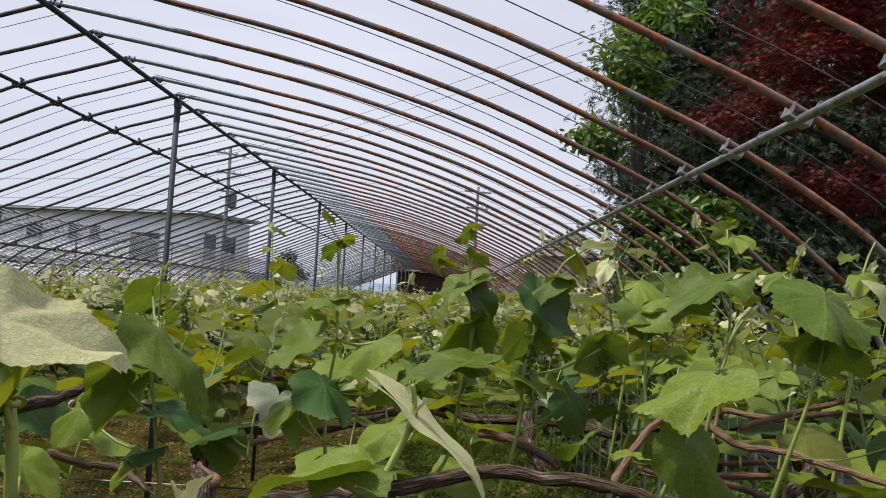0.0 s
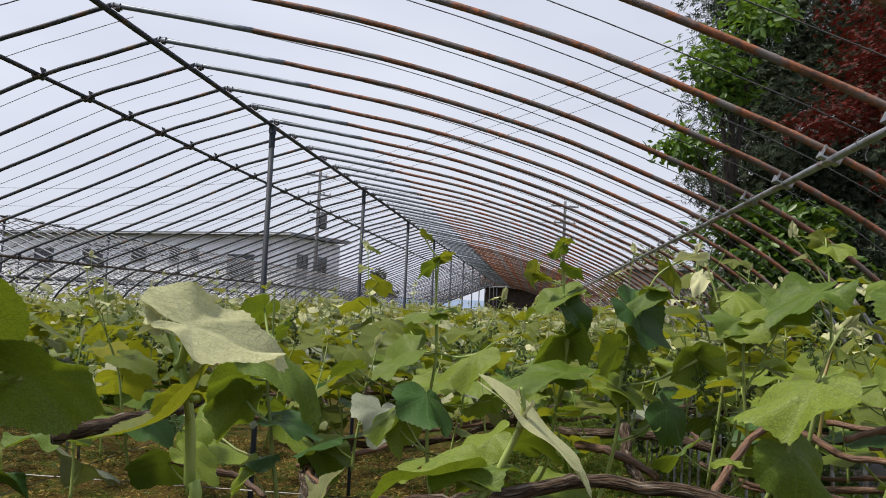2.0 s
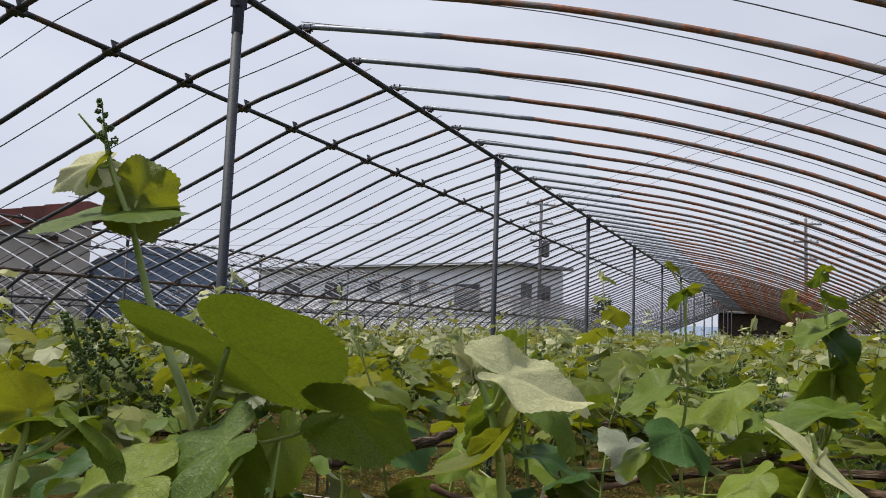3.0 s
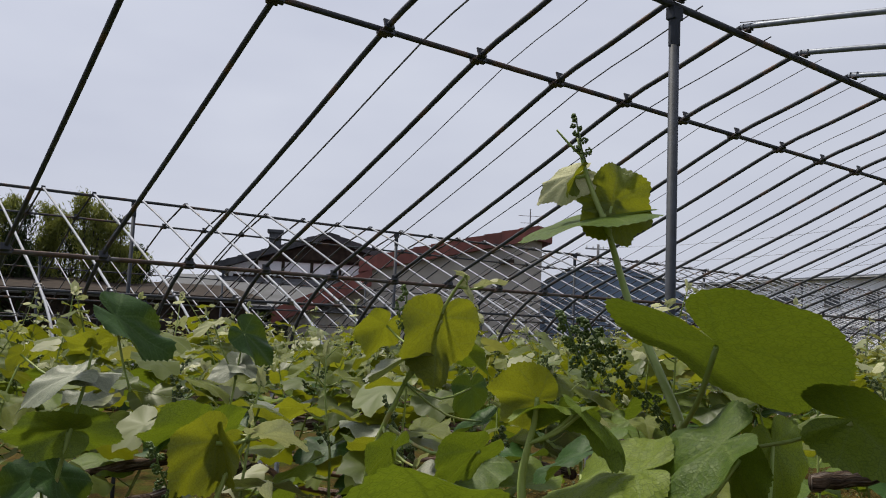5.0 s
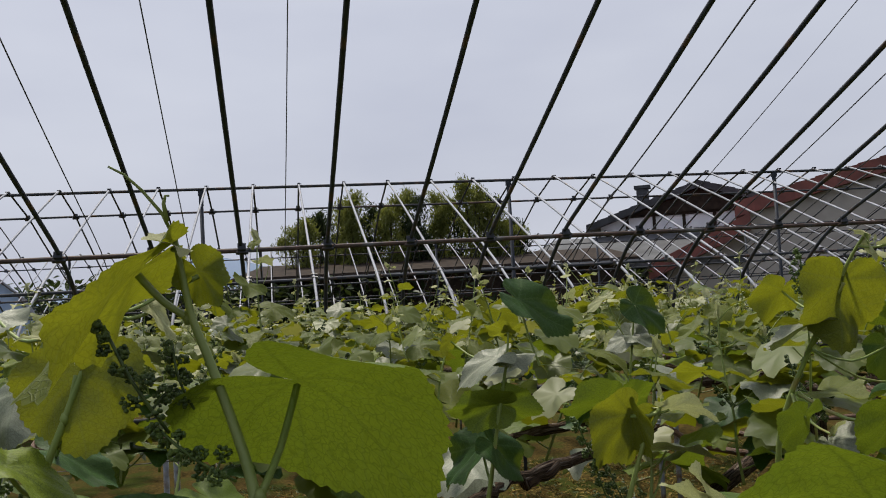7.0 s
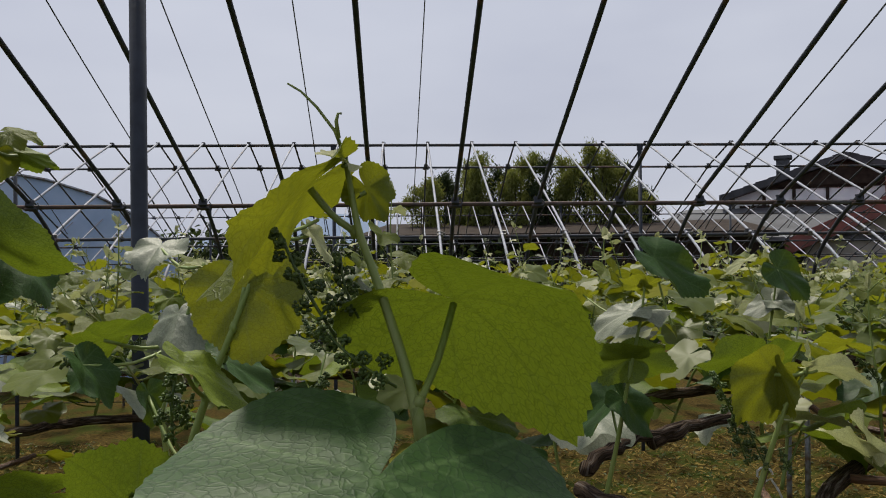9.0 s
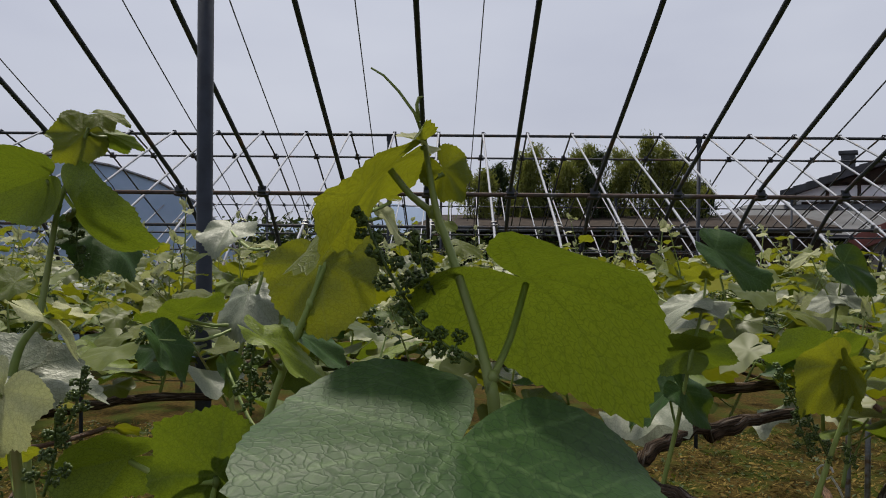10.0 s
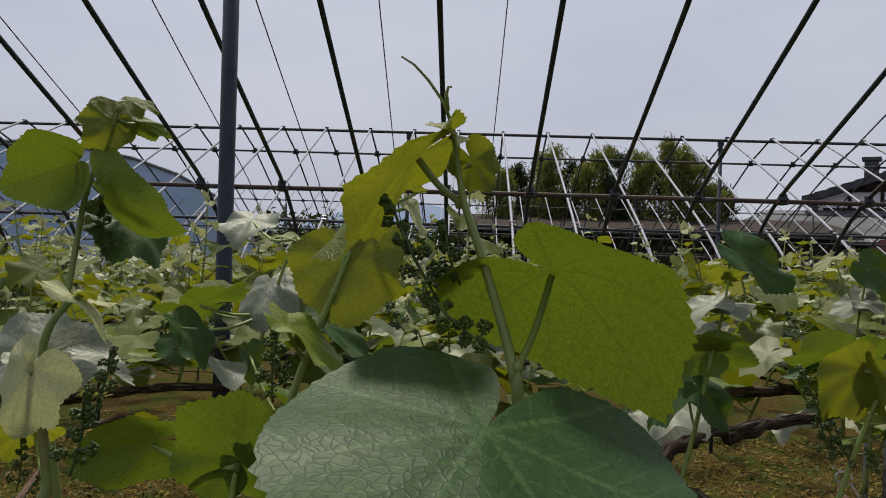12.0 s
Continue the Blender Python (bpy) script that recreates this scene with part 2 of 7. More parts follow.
M_GROUND = material("straw_and_moss_soil", (0.090, 0.062, 0.017), 1.0, 0.0, (0.033, 0.024, 0.008), 22.0, 10, bump=1.0, bump_scale=45, third=(0.042, 0.052, 0.010), third_scale=2.2, third_low=0.46, third_high=0.62, spec=0.03)
M_PATH = material("asphalt_path", (0.15, 0.135, 0.125), 0.9, 0.0, (0.11, 0.10, 0.095), 40, bump=0.4, bump_scale=200, third=(0.16, 0.15, 0.14), third_scale=1.5)


# ---- mesh helpers ----
def mesh(name, verts, faces, mats, uvs=None, smooth=False, slots=None):
    me = bpy.data.meshes.new(name)
    me.from_pydata([tuple(v) for v in verts], [], faces)
    for mt in (mats if isinstance(mats, (list, tuple)) else [mats]):
        me.materials.append(mt)
    if smooth:
        me.polygons.foreach_set("use_smooth", [True] * len(me.polygons))
    if slots is not None:
        me.polygons.foreach_set("material_index", slots)
    if uvs is not None:
        layer = me.uv_layers.new(name="UVMap")
        idx = np.empty(len(me.loops), dtype=np.int32)
        me.loops.foreach_get("vertex_index", idx)
        layer.data.foreach_set("uv", np.asarray(uvs, dtype=np.float32)[idx].ravel())
    me.update()
    return me


def put(name, me, parent=None, m=None, label=""):
    ob = new(name, me)
    if parent is not None:
        ob.parent = parent
    if m is not None:
        ob.matrix_basis = m
    if label:
        ob["label"] = label
    return ob


class Build:
    """Gathers plain geometry for one mesh."""

    def __init__(self):
        self.v, self.f, self.uv = [], [], []

    def tube(self, pts, radii, sides=8, cap=True):
        pts = [Vector(p) for p in pts]
        if isinstance(radii, (int, float)):
            radii = [radii] * len(pts)
        start = len(self.v)
        side, way = None, 0.0
        self.uv += [(0.0, 0.0)] * (start - len(self.uv))
        for i, p in enumerate(pts):
            way += (p - pts[max(i - 1, 0)]).length
            d = (pts[min(i + 1, len(pts) - 1)] - pts[max(i - 1, 0)]).normalized()
            if side is None:
                side = d.cross(Vector((0, 0, 1)))
                if side.length < 0.1:
                    side = d.cross(Vector((1, 0, 0)))
            side = (side - d * side.dot(d)).normalized()
            up = d.cross(side)
            for k in range(sides):
                a = 2 * math.pi * k / sides
                self.v.append(p + (side * math.cos(a) + up * math.sin(a)) * radii[i])
                self.uv.append((radii[0] * min(a, 2 * math.pi - a), way))
        for i in range(len(pts) - 1):
            for k in range(sides):
                a, b = start + i * sides + k, start + i * sides + (k + 1) % sides
                self.f.append((a, b, b + sides, a + sides))
        if cap:
            self.f.append(tuple(start + k for k in range(sides))[::-1])
            self.f.append(tuple(start + (len(pts) - 1) * sides + k for k in range(sides)))
        return self

    def box(self, lo, hi, m=None, bevel=0.0):
        bm = bmesh.new()
        bmesh.ops.create_cube(bm, size=1)
        lo, hi = Vector(lo), Vector(hi)
        for v in bm.verts:
            v.co = Vector([lo[i] + (v.co[i] + 0.5) * (hi[i] - lo[i]) for i in range(3)])
        if bevel:
            bmesh.ops.bevel(bm, geom=bm.edges[:], offset=bevel, segments=2, affect="EDGES", profile=0.7)
        if m is not None:
            bm.transform(m)
        start = len(self.v)
        bm.verts.ensure_lookup_table()
        bm.verts.index_update()
        self.v += [v.co.copy() for v in bm.verts]
        self.f += [tuple(start + v.index for v in f.verts) for f in bm.faces]
        bm.free()
        return self

    def poly(self, *pts):
        start = len(self.v)
        self.v += [Vector(p) for p in pts]
        self.f.append(tuple(range(start, start + len(pts))))
        return self

    def prism(self, outline, a, b):
        """A flat outline (points in 3D) pushed from offset a to offset b (vectors)."""
        a, b = Vector(a), Vector(b)
        n, start = len(outline), len(self.v)
        self.v += [Vector(p) + a for p in outline] + [Vector(p) + b for p in outline]
        self.f.append(tuple(start + i for i in range(n))[::-1])
        self.f.append(tuple(start + n + i for i in range(n)))
        for i in range(n):
            j = (i + 1) % n
            self.f.append((start + i, start + j, start + n + j, start + n + i))
        return self

    def done(self, name, mat, smooth=False):
        return mesh(name, self.v, self.f, mat, self.uv + [(0.0, 0.0)] * (len(self.v) - len(self.uv)), smooth=smooth)


def empty(name, at=(0, 0, 0), label="", category="", group="", kind=""):
    ob = new(name)
    ob.location = at
    ob.empty_display_size = 0.1
    return tagged(ob, label, category, group, kind)


def bend(points, steps=6):
    """A smooth line through points."""
    p = [Vector(q) for q in points]
    out = []
    for i in range(len(p) - 1):
        a, b, c, d = p[max(i - 1, 0)], p[i], p[i + 1], p[min(i + 2, len(p) - 1)]
        for k in range(steps):
            t = k / steps
            out.append(0.5 * (2 * b + (c - a) * t + (2 * a - 5 * b + 4 * c - d) * t * t + (3 * b - a - 3 * c + d) * t ** 3))
    out.append(p[-1])
    return out


# ---- ground and path ----
def ground_sheet():
    rng = np.random.default_rng(3)
    xs = np.concatenate([[-900, -300, -100, -50, -30], np.arange(-20, 12.1, 0.8), [20, 40, 100, 300, 900]])
    ys = np.concatenate([[-900, -300, -100, -40, -20], np.arange(-10, 30.1, 0.8), [45, 70, 120, 300, 900]])
    v, f = [], []
    for y in ys:
        for x in xs:
            z = 0.05 * noise.noise(Vector((x * 0.5, y * 0.5, 0))) if abs(x) < 25 and abs(y) < 40 else 0.0
            v.append((x, y, z - (0.08 if 6.0 < x < 9.0 else 0)))
    w = len(xs)
    for j in range(len(ys) - 1):
        for i in range(w - 1):
            a = j * w + i
            f.append((a, a + 1, a + w + 1, a + w))
    g = put("ground", mesh("ground", v, f, M_GROUND, smooth=True))
    tagged(g, "brown soil strewn with straw and patches of moss", "ground", kind="structure")


ground_sheet()
path_mesh = Build().box((6.7, -30.0, -0.12), (8.35, 60, 0.015), bevel=0.01).done("path", M_PATH)
tagged(put("path", path_mesh), "grey asphalt path beside the vineyard", "path", kind="structure")


# ---- greenhouse frames ----
RIGHT = [(0, 3.70), (0.45, 3.625), (0.9, 3.54), (1.35, 3.45), (1.83, 3.32), (2.29, 3.17), (2.75, 2.98), (3.06, 2.84), (3.42, 2.63), (3.68, 2.42), (3.85, 2.15), (3.93, 1.8), (3.95, 1.2), (3.95, -0.15)]
LEFT = [(0, 3.70), (-0.35, 3.59), (-0.69, 3.482), (-1.28, 3.225), (-1.86, 2.98), (-2.35, 2.78), (-2.78, 2.60), (-3.08, 2.41), (-3.30, 2.18), (-3.42, 1.8), (-3.44, 1.70)]


STRAIGHT = [(0, 3.70), (0.6, 3.475), (1.2, 3.245), (1.8, 3.005), (2.35, 2.78), (2.79, 2.59), (3.1, 2.43), (3.33, 2.25), (3.47, 2.0), (3.53, 1.75), (3.54, 1.70)]


def rib_mesh(name, profile, mat, radius=0.0127, sides=8):
    return Build().tube(bend([(x, 0, z) for x, z in profile], 3), radius, sides).done(name, mat, smooth=True)


def clamp_mesh(mat):
    b = Build()
    b.box((-0.03, -0.022, -0.018), (0.03, 0.022, -0.010), bevel=0.003)
    b.box((-0.034, -0.024, -0.018), (-0.026, 0.024, 0.024), bevel=0.002)
    b.box((0.026, -0.024, -0.018), (0.034, 0.024, 0.024), bevel=0.002)
    b.box((-0.012, -0.036, -0.028), (0.012, 0.036, -0.016), bevel=0.003)
    b.tube([(0, 0.03, -0.02), (0.004, 0.045, 0.0), (0.0, 0.03, 0.022)], 0.004, 5)
    return b.done("clamp", mat)


CLAMP, DARK_CLAMP = clamp_mesh(M_CLAMP), clamp_mesh(M_DARKPIPE)


def greenhouse(origin, y0, y1, phase, post_phase, rusty, left_mat, right_mat, label, sides=8, cords=True):
    frame_ob = empty("greenhouse_frame", origin, label, "greenhouse frame", "greenhouse frames")
    rng = random.Random(5)
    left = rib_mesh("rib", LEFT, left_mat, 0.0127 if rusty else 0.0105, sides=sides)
    if rusty:
        cut = [(0, 3.70), (0.35, 3.642), (0.73, 3.575)]
        sleeve = rib_mesh("rib_sleeve", cut, M_SLEEVE, 0.0142)
        right = rib_mesh("rusty_rib", [(0.70, 3.582), (0.9, 3.54)] + RIGHT[3:10], M_RUST)
        right_leg = rib_mesh("leg", RIGHT[9:], M_GALV, 0.0132)
    else:
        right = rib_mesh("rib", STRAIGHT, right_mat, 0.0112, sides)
    first = math.ceil((y0 - phase) / 0.5)
    last = math.floor((y1 - phase) / 0.5)
    cord_l = Build().tube(bend([(x, 0, z + 0.018) for x, z in LEFT[:8]], 2), 0.0023, 4, cap=False).done("cord", M_CORD)
    cord_r = Build().tube(bend([(x, 0.25 * min(1, i / 5), z + 0.019) for i, (x, z) in enumerate(RIGHT[:10])], 2), 0.0022, 4, cap=False).done("cord", M_CORD)
    for k in range(first, last + 1):
        y = phase + 0.5 * k
        tilt = rng.uniform(-0.25, 0.25)
        m = pose(0, y, rng.uniform(-0.006, 0.006), 0, 0, tilt)
        put("rib", left, frame_ob, m)
        if rusty:
            put("rib_sleeve", sleeve, frame_ob, m)
            put("rusty_rib", right, frame_ob, m, "rust-brown steel rib")
            put("leg", right_leg, frame_ob, m)
        else:
            put("rib", right, frame_ob, m)
        if y < 16:
            put("clamp", DARK_CLAMP, frame_ob, pose(-0.69, y, 3.490, 0, -21, 0))
            put("clamp", CLAMP, frame_ob, pose(3.06 if rusty else 2.78, y, 2.822 if rusty else 2.585, 0, 25, rng.uniform(-6, 6)))
            put("clamp", DARK_CLAMP, frame_ob, pose(-2.78, y, 2.585, 0, -26, 0))
            put("clamp", DARK_CLAMP, frame_ob, pose(0.03, y, 3.69, 0, 8, 0) @ Matrix.Diagonal((0.6, 0.6, 0.7, 1)))
        if cords and y < 22:
            if y > 3.4:
                put("cord", cord_l, frame_ob, pose(0, y + 0.24 + rng.uniform(-0.05, 0.05), 0, 0, 0, rng.uniform(-0.8, 0.8)))
            put("cord", cord_r, frame_ob, pose(0, y + rng.uniform(-0.03, 0.05), 0, 0, 0, rng.uniform(-0.5, 0.5)))
    # the cords nearest to the walk hang unevenly between the ribs
    if cords:
        for top, foot, r in ((-2.25, -2.22, 0.003), (-1.52, -1.51, 0.003), (-1.07, -1.08, 0.003), (-0.54, -0.60, 0.0028), (-0.015, -0.05, 0.0026),
                             (1.905, 1.86, 0.0042), (2.38, 2.40, 0.0024), (2.89, 2.87, 0.0032), (3.42, 3.35, 0.003)):
            way = [(x, top + (foot - top) * (-0.69 - x) / 2.1, z + 0.018) for x, z in LEFT[:8]]
            put("cord", Build().tube(bend(way, 2), r, 5, cap=False).done("cord", M_CORD), frame_ob)
    for name, x, z, r, mat in (("ridge_pipe", 0, 3.668, 0.0165, M_DARKPIPE), ("purlin", -0.69, 3.487, 0.0125, M_DARKPIPE),
                               ("eave_pipe", -2.79, 2.575, 0.0135, M_EAVE if rusty else M_DARKPIPE), ("purlin", 3.06 if rusty else 2.79, 2.812 if rusty else 2.575, 0.0127, M_GALV if rusty else M_DARKPIPE)):
        pts, y = [], y0
        while y < y1:
            pts.append((x + rng.uniform(-0.004, 0.004), y, z + rng.uniform(-0.005, 0.005)))
            y += 3.5
        pts.append((x, y1, z))
        put(name, Build().tube(pts, r, 10).done(name, mat, smooth=True), frame_ob)
    # the ribs stand on a foot pipe carried by legs
    for x in ((-3.44,) if rusty else (-3.44, 3.54)):
        put("foot_pipe", Build().tube([(x, y0, 1.69), (x, y1, 1.69)], 0.019, 8).done("foot_pipe", M_DARKPIPE, smooth=True), frame_ob)
        y = post_phase - 7.0
        leg = Build().tube([(x, 0, 1.69), (x, 0, -0.2)], 0.019, 10).done("leg", M_GALV, smooth=True)
        while y < y1:
            if y > y0:
                put("leg", leg, frame_ob, pose(0, y, 0))
            y += 3.5
    collar = Build().tube([(0, 0, 3.49), (0, 0, 3.60)], 0.0245, 12).box((-0.022, -0.03, 3.60), (0.022, 0.03, 3.655), bevel=0.004).done("collar", M_POST)
    post = Build().tube([(0, 0, -0.2), (0, 0, 1.2), (0, 0, 3.64)], 0.0213, 14).done("post", M_POST, smooth=True)
    k = math.ceil((y0 - post_phase) / 3.5)
    while post_phase + 3.5 * k < y1:
        y = post_phase + 3.5 * k
        p = put("post", post, frame_ob, pose(0, y, 0, 0, 0, 0))
        put("collar", collar, p)
        k += 1
    return frame_ob


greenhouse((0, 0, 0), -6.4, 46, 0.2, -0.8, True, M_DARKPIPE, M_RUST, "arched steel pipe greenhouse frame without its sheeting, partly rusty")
# left slopes: the same pipe, with backlit shade put into its darker colour
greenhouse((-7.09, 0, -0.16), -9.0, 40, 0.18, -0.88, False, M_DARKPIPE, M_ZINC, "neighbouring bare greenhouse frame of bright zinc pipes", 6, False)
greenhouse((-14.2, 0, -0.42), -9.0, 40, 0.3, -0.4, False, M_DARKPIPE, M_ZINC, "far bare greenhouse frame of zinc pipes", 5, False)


# ---- distance: hills, houses, poles, trees ----
def polar(yaw, dist, z=0.0):
    """A place seen from the middle of the walk: degrees to the left of +y, metres away."""
    return Vector((2.13 - math.sin(radians(yaw)) * dist, -0.05 + math.cos(radians(yaw)) * dist, z))


# Distance haze is put into the hills' blue base colour.
M_HILL = material("haze_tinted_hill", (0.16, 0.21, 0.30), 1.0, 0.0, (0.19, 0.24, 0.33), 0.01, coords="Object", spec=0.0)
M_WALLW = material("white_render", (0.86, 0.88, 0.92), 0.85, 0.0, (0.74, 0.76, 0.82), 1.5, third=(0.66, 0.67, 0.7), third_scale=0.4)
M_WALLB = material("beige_render", (0.40, 0.375, 0.345), 0.9, 0.0, (0.34, 0.32, 0.295), 1.2, third=(0.29, 0.275, 0.26), third_scale=0.5)
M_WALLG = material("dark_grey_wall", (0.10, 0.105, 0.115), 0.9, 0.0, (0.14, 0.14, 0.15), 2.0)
M_TIMBER = material("dark_timber", (0.05, 0.038, 0.030), 0.9, 0.0, (0.028, 0.022, 0.019), 4, spec=0.1)
M_ROOFG = material("grey_tile_roof", (0.060, 0.064, 0.074), 0.75, 0.0, (0.035, 0.038, 0.044), 3.0, bump=0.4, bump_scale=8, vary=0.2)
M_ROOFL = material("weathered_grey_tile_roof", (0.10, 0.105, 0.115), 0.8, 0.0, (0.06, 0.062, 0.07), 1.2, bump=0.4, bump_scale=8)
M_ROOFR = material("red_brown_roof", (0.21, 0.062, 0.05), 0.65, 0.0, (0.14, 0.045, 0.038), 2.0, bump=0.3, bump_scale=6, vary=0.25)
M_ROOFM = material("grey_metal_roof", (0.16, 0.175, 0.20), 0.5, 0.3, (0.11, 0.12, 0.14), 2.0, vary=0.15)
M_RUSTROOF = material("rusted_sheet_roof", (0.16, 0.075, 0.045), 0.85, 0.0, (0.11, 0.055, 0.038), 1.5)
M_GLASS = material("dark_window_glass", (0.03, 0.035, 0.045), 0.08, 0.0)
M_FRAME = material("window_frame", (0.13, 0.135, 0.145), 0.5, 0.3, (0.09, 0.095, 0.10), 9)
M_CONC = material("concrete_pole", (0.13, 0.13, 0.14), 0.9, 0.0, (0.09, 0.09, 0.10), 5)
M_NET = material("blue_net_sheet", (0.15, 0.21, 0.31), 0.7, 0.0, (0.10, 0.15, 0.23), 2.0, third=(0.20, 0.26, 0.36), third_scale=0.6)


def hills():
    for name, lo, hi, dist, base, seed in (("hill", 60, 140, 900, 42, 1), ("hill", -60, 75, 1400, 26, 2)):
        b = Build()
        n = 60
        for i in range(n + 1):
            yaw = lo + (hi - lo) * i / n
            h = base * (0.75 + 0.9 * noise.noise(Vector((yaw * 0.09, seed * 7.3, 0)))) * min(1, 6 * min(i, n - i) / n + 0.1)
            p = polar(yaw, dist)
            q = polar(yaw, dist + 260)
            b.v += [Vector((p.x, p.y, -5)), (p + q) / 2 + Vector((0, 0, max(4, h))), Vector((q.x, q.y, -5))]
        for i in range(n):
            a = 3 * i
            b.f += [(a, a + 3, a + 4, a + 1), (a + 1, a + 4, a + 5, a + 2)]
        tagged(put(name, b.done(name, M_HILL, smooth=True)), "wooded hill on the horizon with blue haze put into its colour", "hill", kind="structure")


hills()


def window(parent, at, w, h, facing):
    """A window proud of a wall: frame, pane, sill. at: middle; facing: degrees of its outward normal left of +y."""
    m = Matrix.Translation(at) @ pose(0, 0, 0, 0, 0, facing)
    b = Build()
    t = 0.07
    for lo, hi in (((-w / 2, -0.03, -h / 2), (-w / 2 + t, 0.06, h / 2)), ((w / 2 - t, -0.03, -h / 2), (w / 2, 0.06, h / 2)),
                   ((-w / 2 + t, -0.03, h / 2 - t), (w / 2 - t, 0.06, h / 2)), ((-w / 2 + t, -0.03, -h / 2), (w / 2 - t, 0.06, -h / 2 + t)), ((-t / 3, -0.03, -h / 2 + t), (t / 3, 0.05, h / 2 - t))):
        b.box(lo, hi)
    win = put("window", b.done("window", M_FRAME), parent, m)
    put("pane", Build().box((-w / 2 + t, 0.0, -h / 2 + t), (w / 2 - t, 0.02, h / 2 - t)).done("pane", M_GLASS), win)
    put("sill", Build().box((-w / 2 - 0.05, 0.0, -h / 2 - 0.06), (w / 2 + 0.05, 0.12, -h / 2 - 0.003)).done("sill", M_FRAME), win)


def block_house(name, corner, yaw, width, depth, height, wall, roof, label, slope=0.12, over=0.5):
    """A box house with a shallow sloped roof. corner: its front right foot; yaw: the front's outward normal, degrees left of +y."""
    h = empty(name, corner, label, "house")
    h.rotation_euler = (0, 0, radians(yaw))
    put("wall", Build().box((-0.0, -depth, -0.3), (width, 0, height)).done("wall", wall), h)
    z = height
    b = Build().prism([(-over, over, z), (width + over, over, z), (width + over, -depth - over, z + slope * depth), (-over, -depth - over, z + slope * depth)], (0, 0, 0.003), (0, 0, 0.2))
    put("roof", b.done("roof", roof), h)
    put("gutter", Build().tube([(-over, over + 0.06, z + 0.05), (width + over, over + 0.06, z + 0.05)], 0.07, 6).done("gutter", M_FRAME), h)
    return h


# the white two-storey house: front faces the vineyard
c = polar(17.4, 50)
wh = block_house("house", c, 164, 24, 6.2, 6.15, M_WALLW, M_ROOFM, "long white two-storey house with a flat grey metal roof", 0.02)
for x, z, w, h_ in ((3.4, 4.3, 2.0, 1.4), (7.0, 4.9, 0.7, 0.8), (8.6, 4.9, 0.7, 0.8), (11.5, 4.9, 1.2, 0.8), (15.5, 4.5, 1.8, 1.3), (20.0, 4.5, 1.8, 1.3), (4.5, 1.6, 1.8, 1.3), (10.0, 1.6, 1.8, 1.3), (15.0, 1.6, 1.8, 1.3)):
    window(wh, (x, 0, z), w, h_, 0)
put("band", Build().box((-0.04, -6.24, 3.0), (24.04, 0.04, 3.18)).done("band", M_WALLG), wh)
for y, z in ((-1.6, 4.4), (-3.9, 4.4), (-2.7, 1.6)):
    window(wh, (0, y, z), 1.2, 1.5, 90)
# far sheds behind the end of the frames
shed = block_house("shed", polar(-2.2, 60), 180, 6.0, 8, 3.9, M_TIMBER, M_RUSTROOF, "low brown shed with a rusted sheet roof", 0.22)
window(shed, (3, 0, 2.0), 1.6, 1.0, 0)
shed2 = block_house("outbuilding", polar(-14.5, 27), 180 - 14, 4.0, 4, 3.75, M_WALLB, M_WALLB, "plain beige rendered outbuilding", 0.02, 0.05)


def gable_house(name, apex_yaw, dist, facing, half, eave, ridge, depth, wall, roof, label, over=0.6, left_half=None, thick=0.30):
    """A house whose gable end faces the vineyard. half: half width; ridge runs away from the front."""
    at = polar(apex_yaw, dist)
    h = empty(name, at, label, "house")
    h.rotation_euler = (0, 0, radians(facing))
    lh = left_half or half
    sl = (ridge - eave) / max(half, lh)
    le, eave = ridge - sl * lh, ridge - sl * half
    put("wall", Build().prism([(-half, 0, -0.3), (lh, 0, -0.3), (lh, 0, le), (0, 0, ridge), (-half, 0, eave)], (0, 0, 0), (0, -depth, 0)).done("wall", wall), h)
    for s, w in ((-1, half), (1, lh)):
        drop = sl * (w + over)
        for i in range(10):
            a, b_ = i / 10, (i + 1) / 10
            x0, x1 = s * (w + over) * a, s * (w + over) * b_
            z0, z1 = ridge - drop * a, ridge - drop * b_
            bd = Build().prism([(x0, over, z0 + thick), (x1, over, z1 + thick + 0.04), (x1, over, z1 + 0.02), (x0, over, z0 + 0.004)], (0, 0, 0), (0, -depth - 2 * over, 0))
            put("roof_course", bd.done("roof_course", roof), h)
    put("ridge_cap", Build().tube([(0, over + 0.05, ridge + 0.12), (0, -depth - over - 0.05, ridge + 0.12)], 0.16, 8).done("ridge_cap", roof), h)
    return h


# grey tiled house with white upper wall, timbers and a chimney
gh = gable_house("house", 60.8, 38, 180 + 62, 4.4, 4.55, 6.0, 8, M_WALLW, M_ROOFG, "old grey tiled house with a dark timbered white gable and chimney", left_half=4.4)
for x in (-3.2, -1.9, -0.6, 0.7, 2.0, 3.2):
    put("timber", Build().box((x - 0.07, 0.0, 3.2), (x + 0.07, 0.06, 4.95)).done("timber", M_TIMBER), gh)
for z in (3.2, 4.15, 4.95):
    w = 3.5 if z > 4.5 else 4.2
    put("timber", Build().box((-w, 0.002, z - 0.07), (w, 0.09, z + 0.07)).done("timber", M_TIMBER), gh)
put("gable_board", Build().prism([(-3.0, 0.1, 5.0), (3.0, 0.1, 5.0), (0, 0.1, 5.98)], (0, 0, 0), (0, 0.12, 0)).done("gable_board", M_TIMBER), gh)
put("chimney", Build().box((2.2, -1.6, 5.1), (2.75, -1.0, 6.3), bevel=0.03).box((2.1, -1.7, 6.3), (2.85, -0.9, 6.45), bevel=0.03).done("chimney", M_ROOFG), gh)
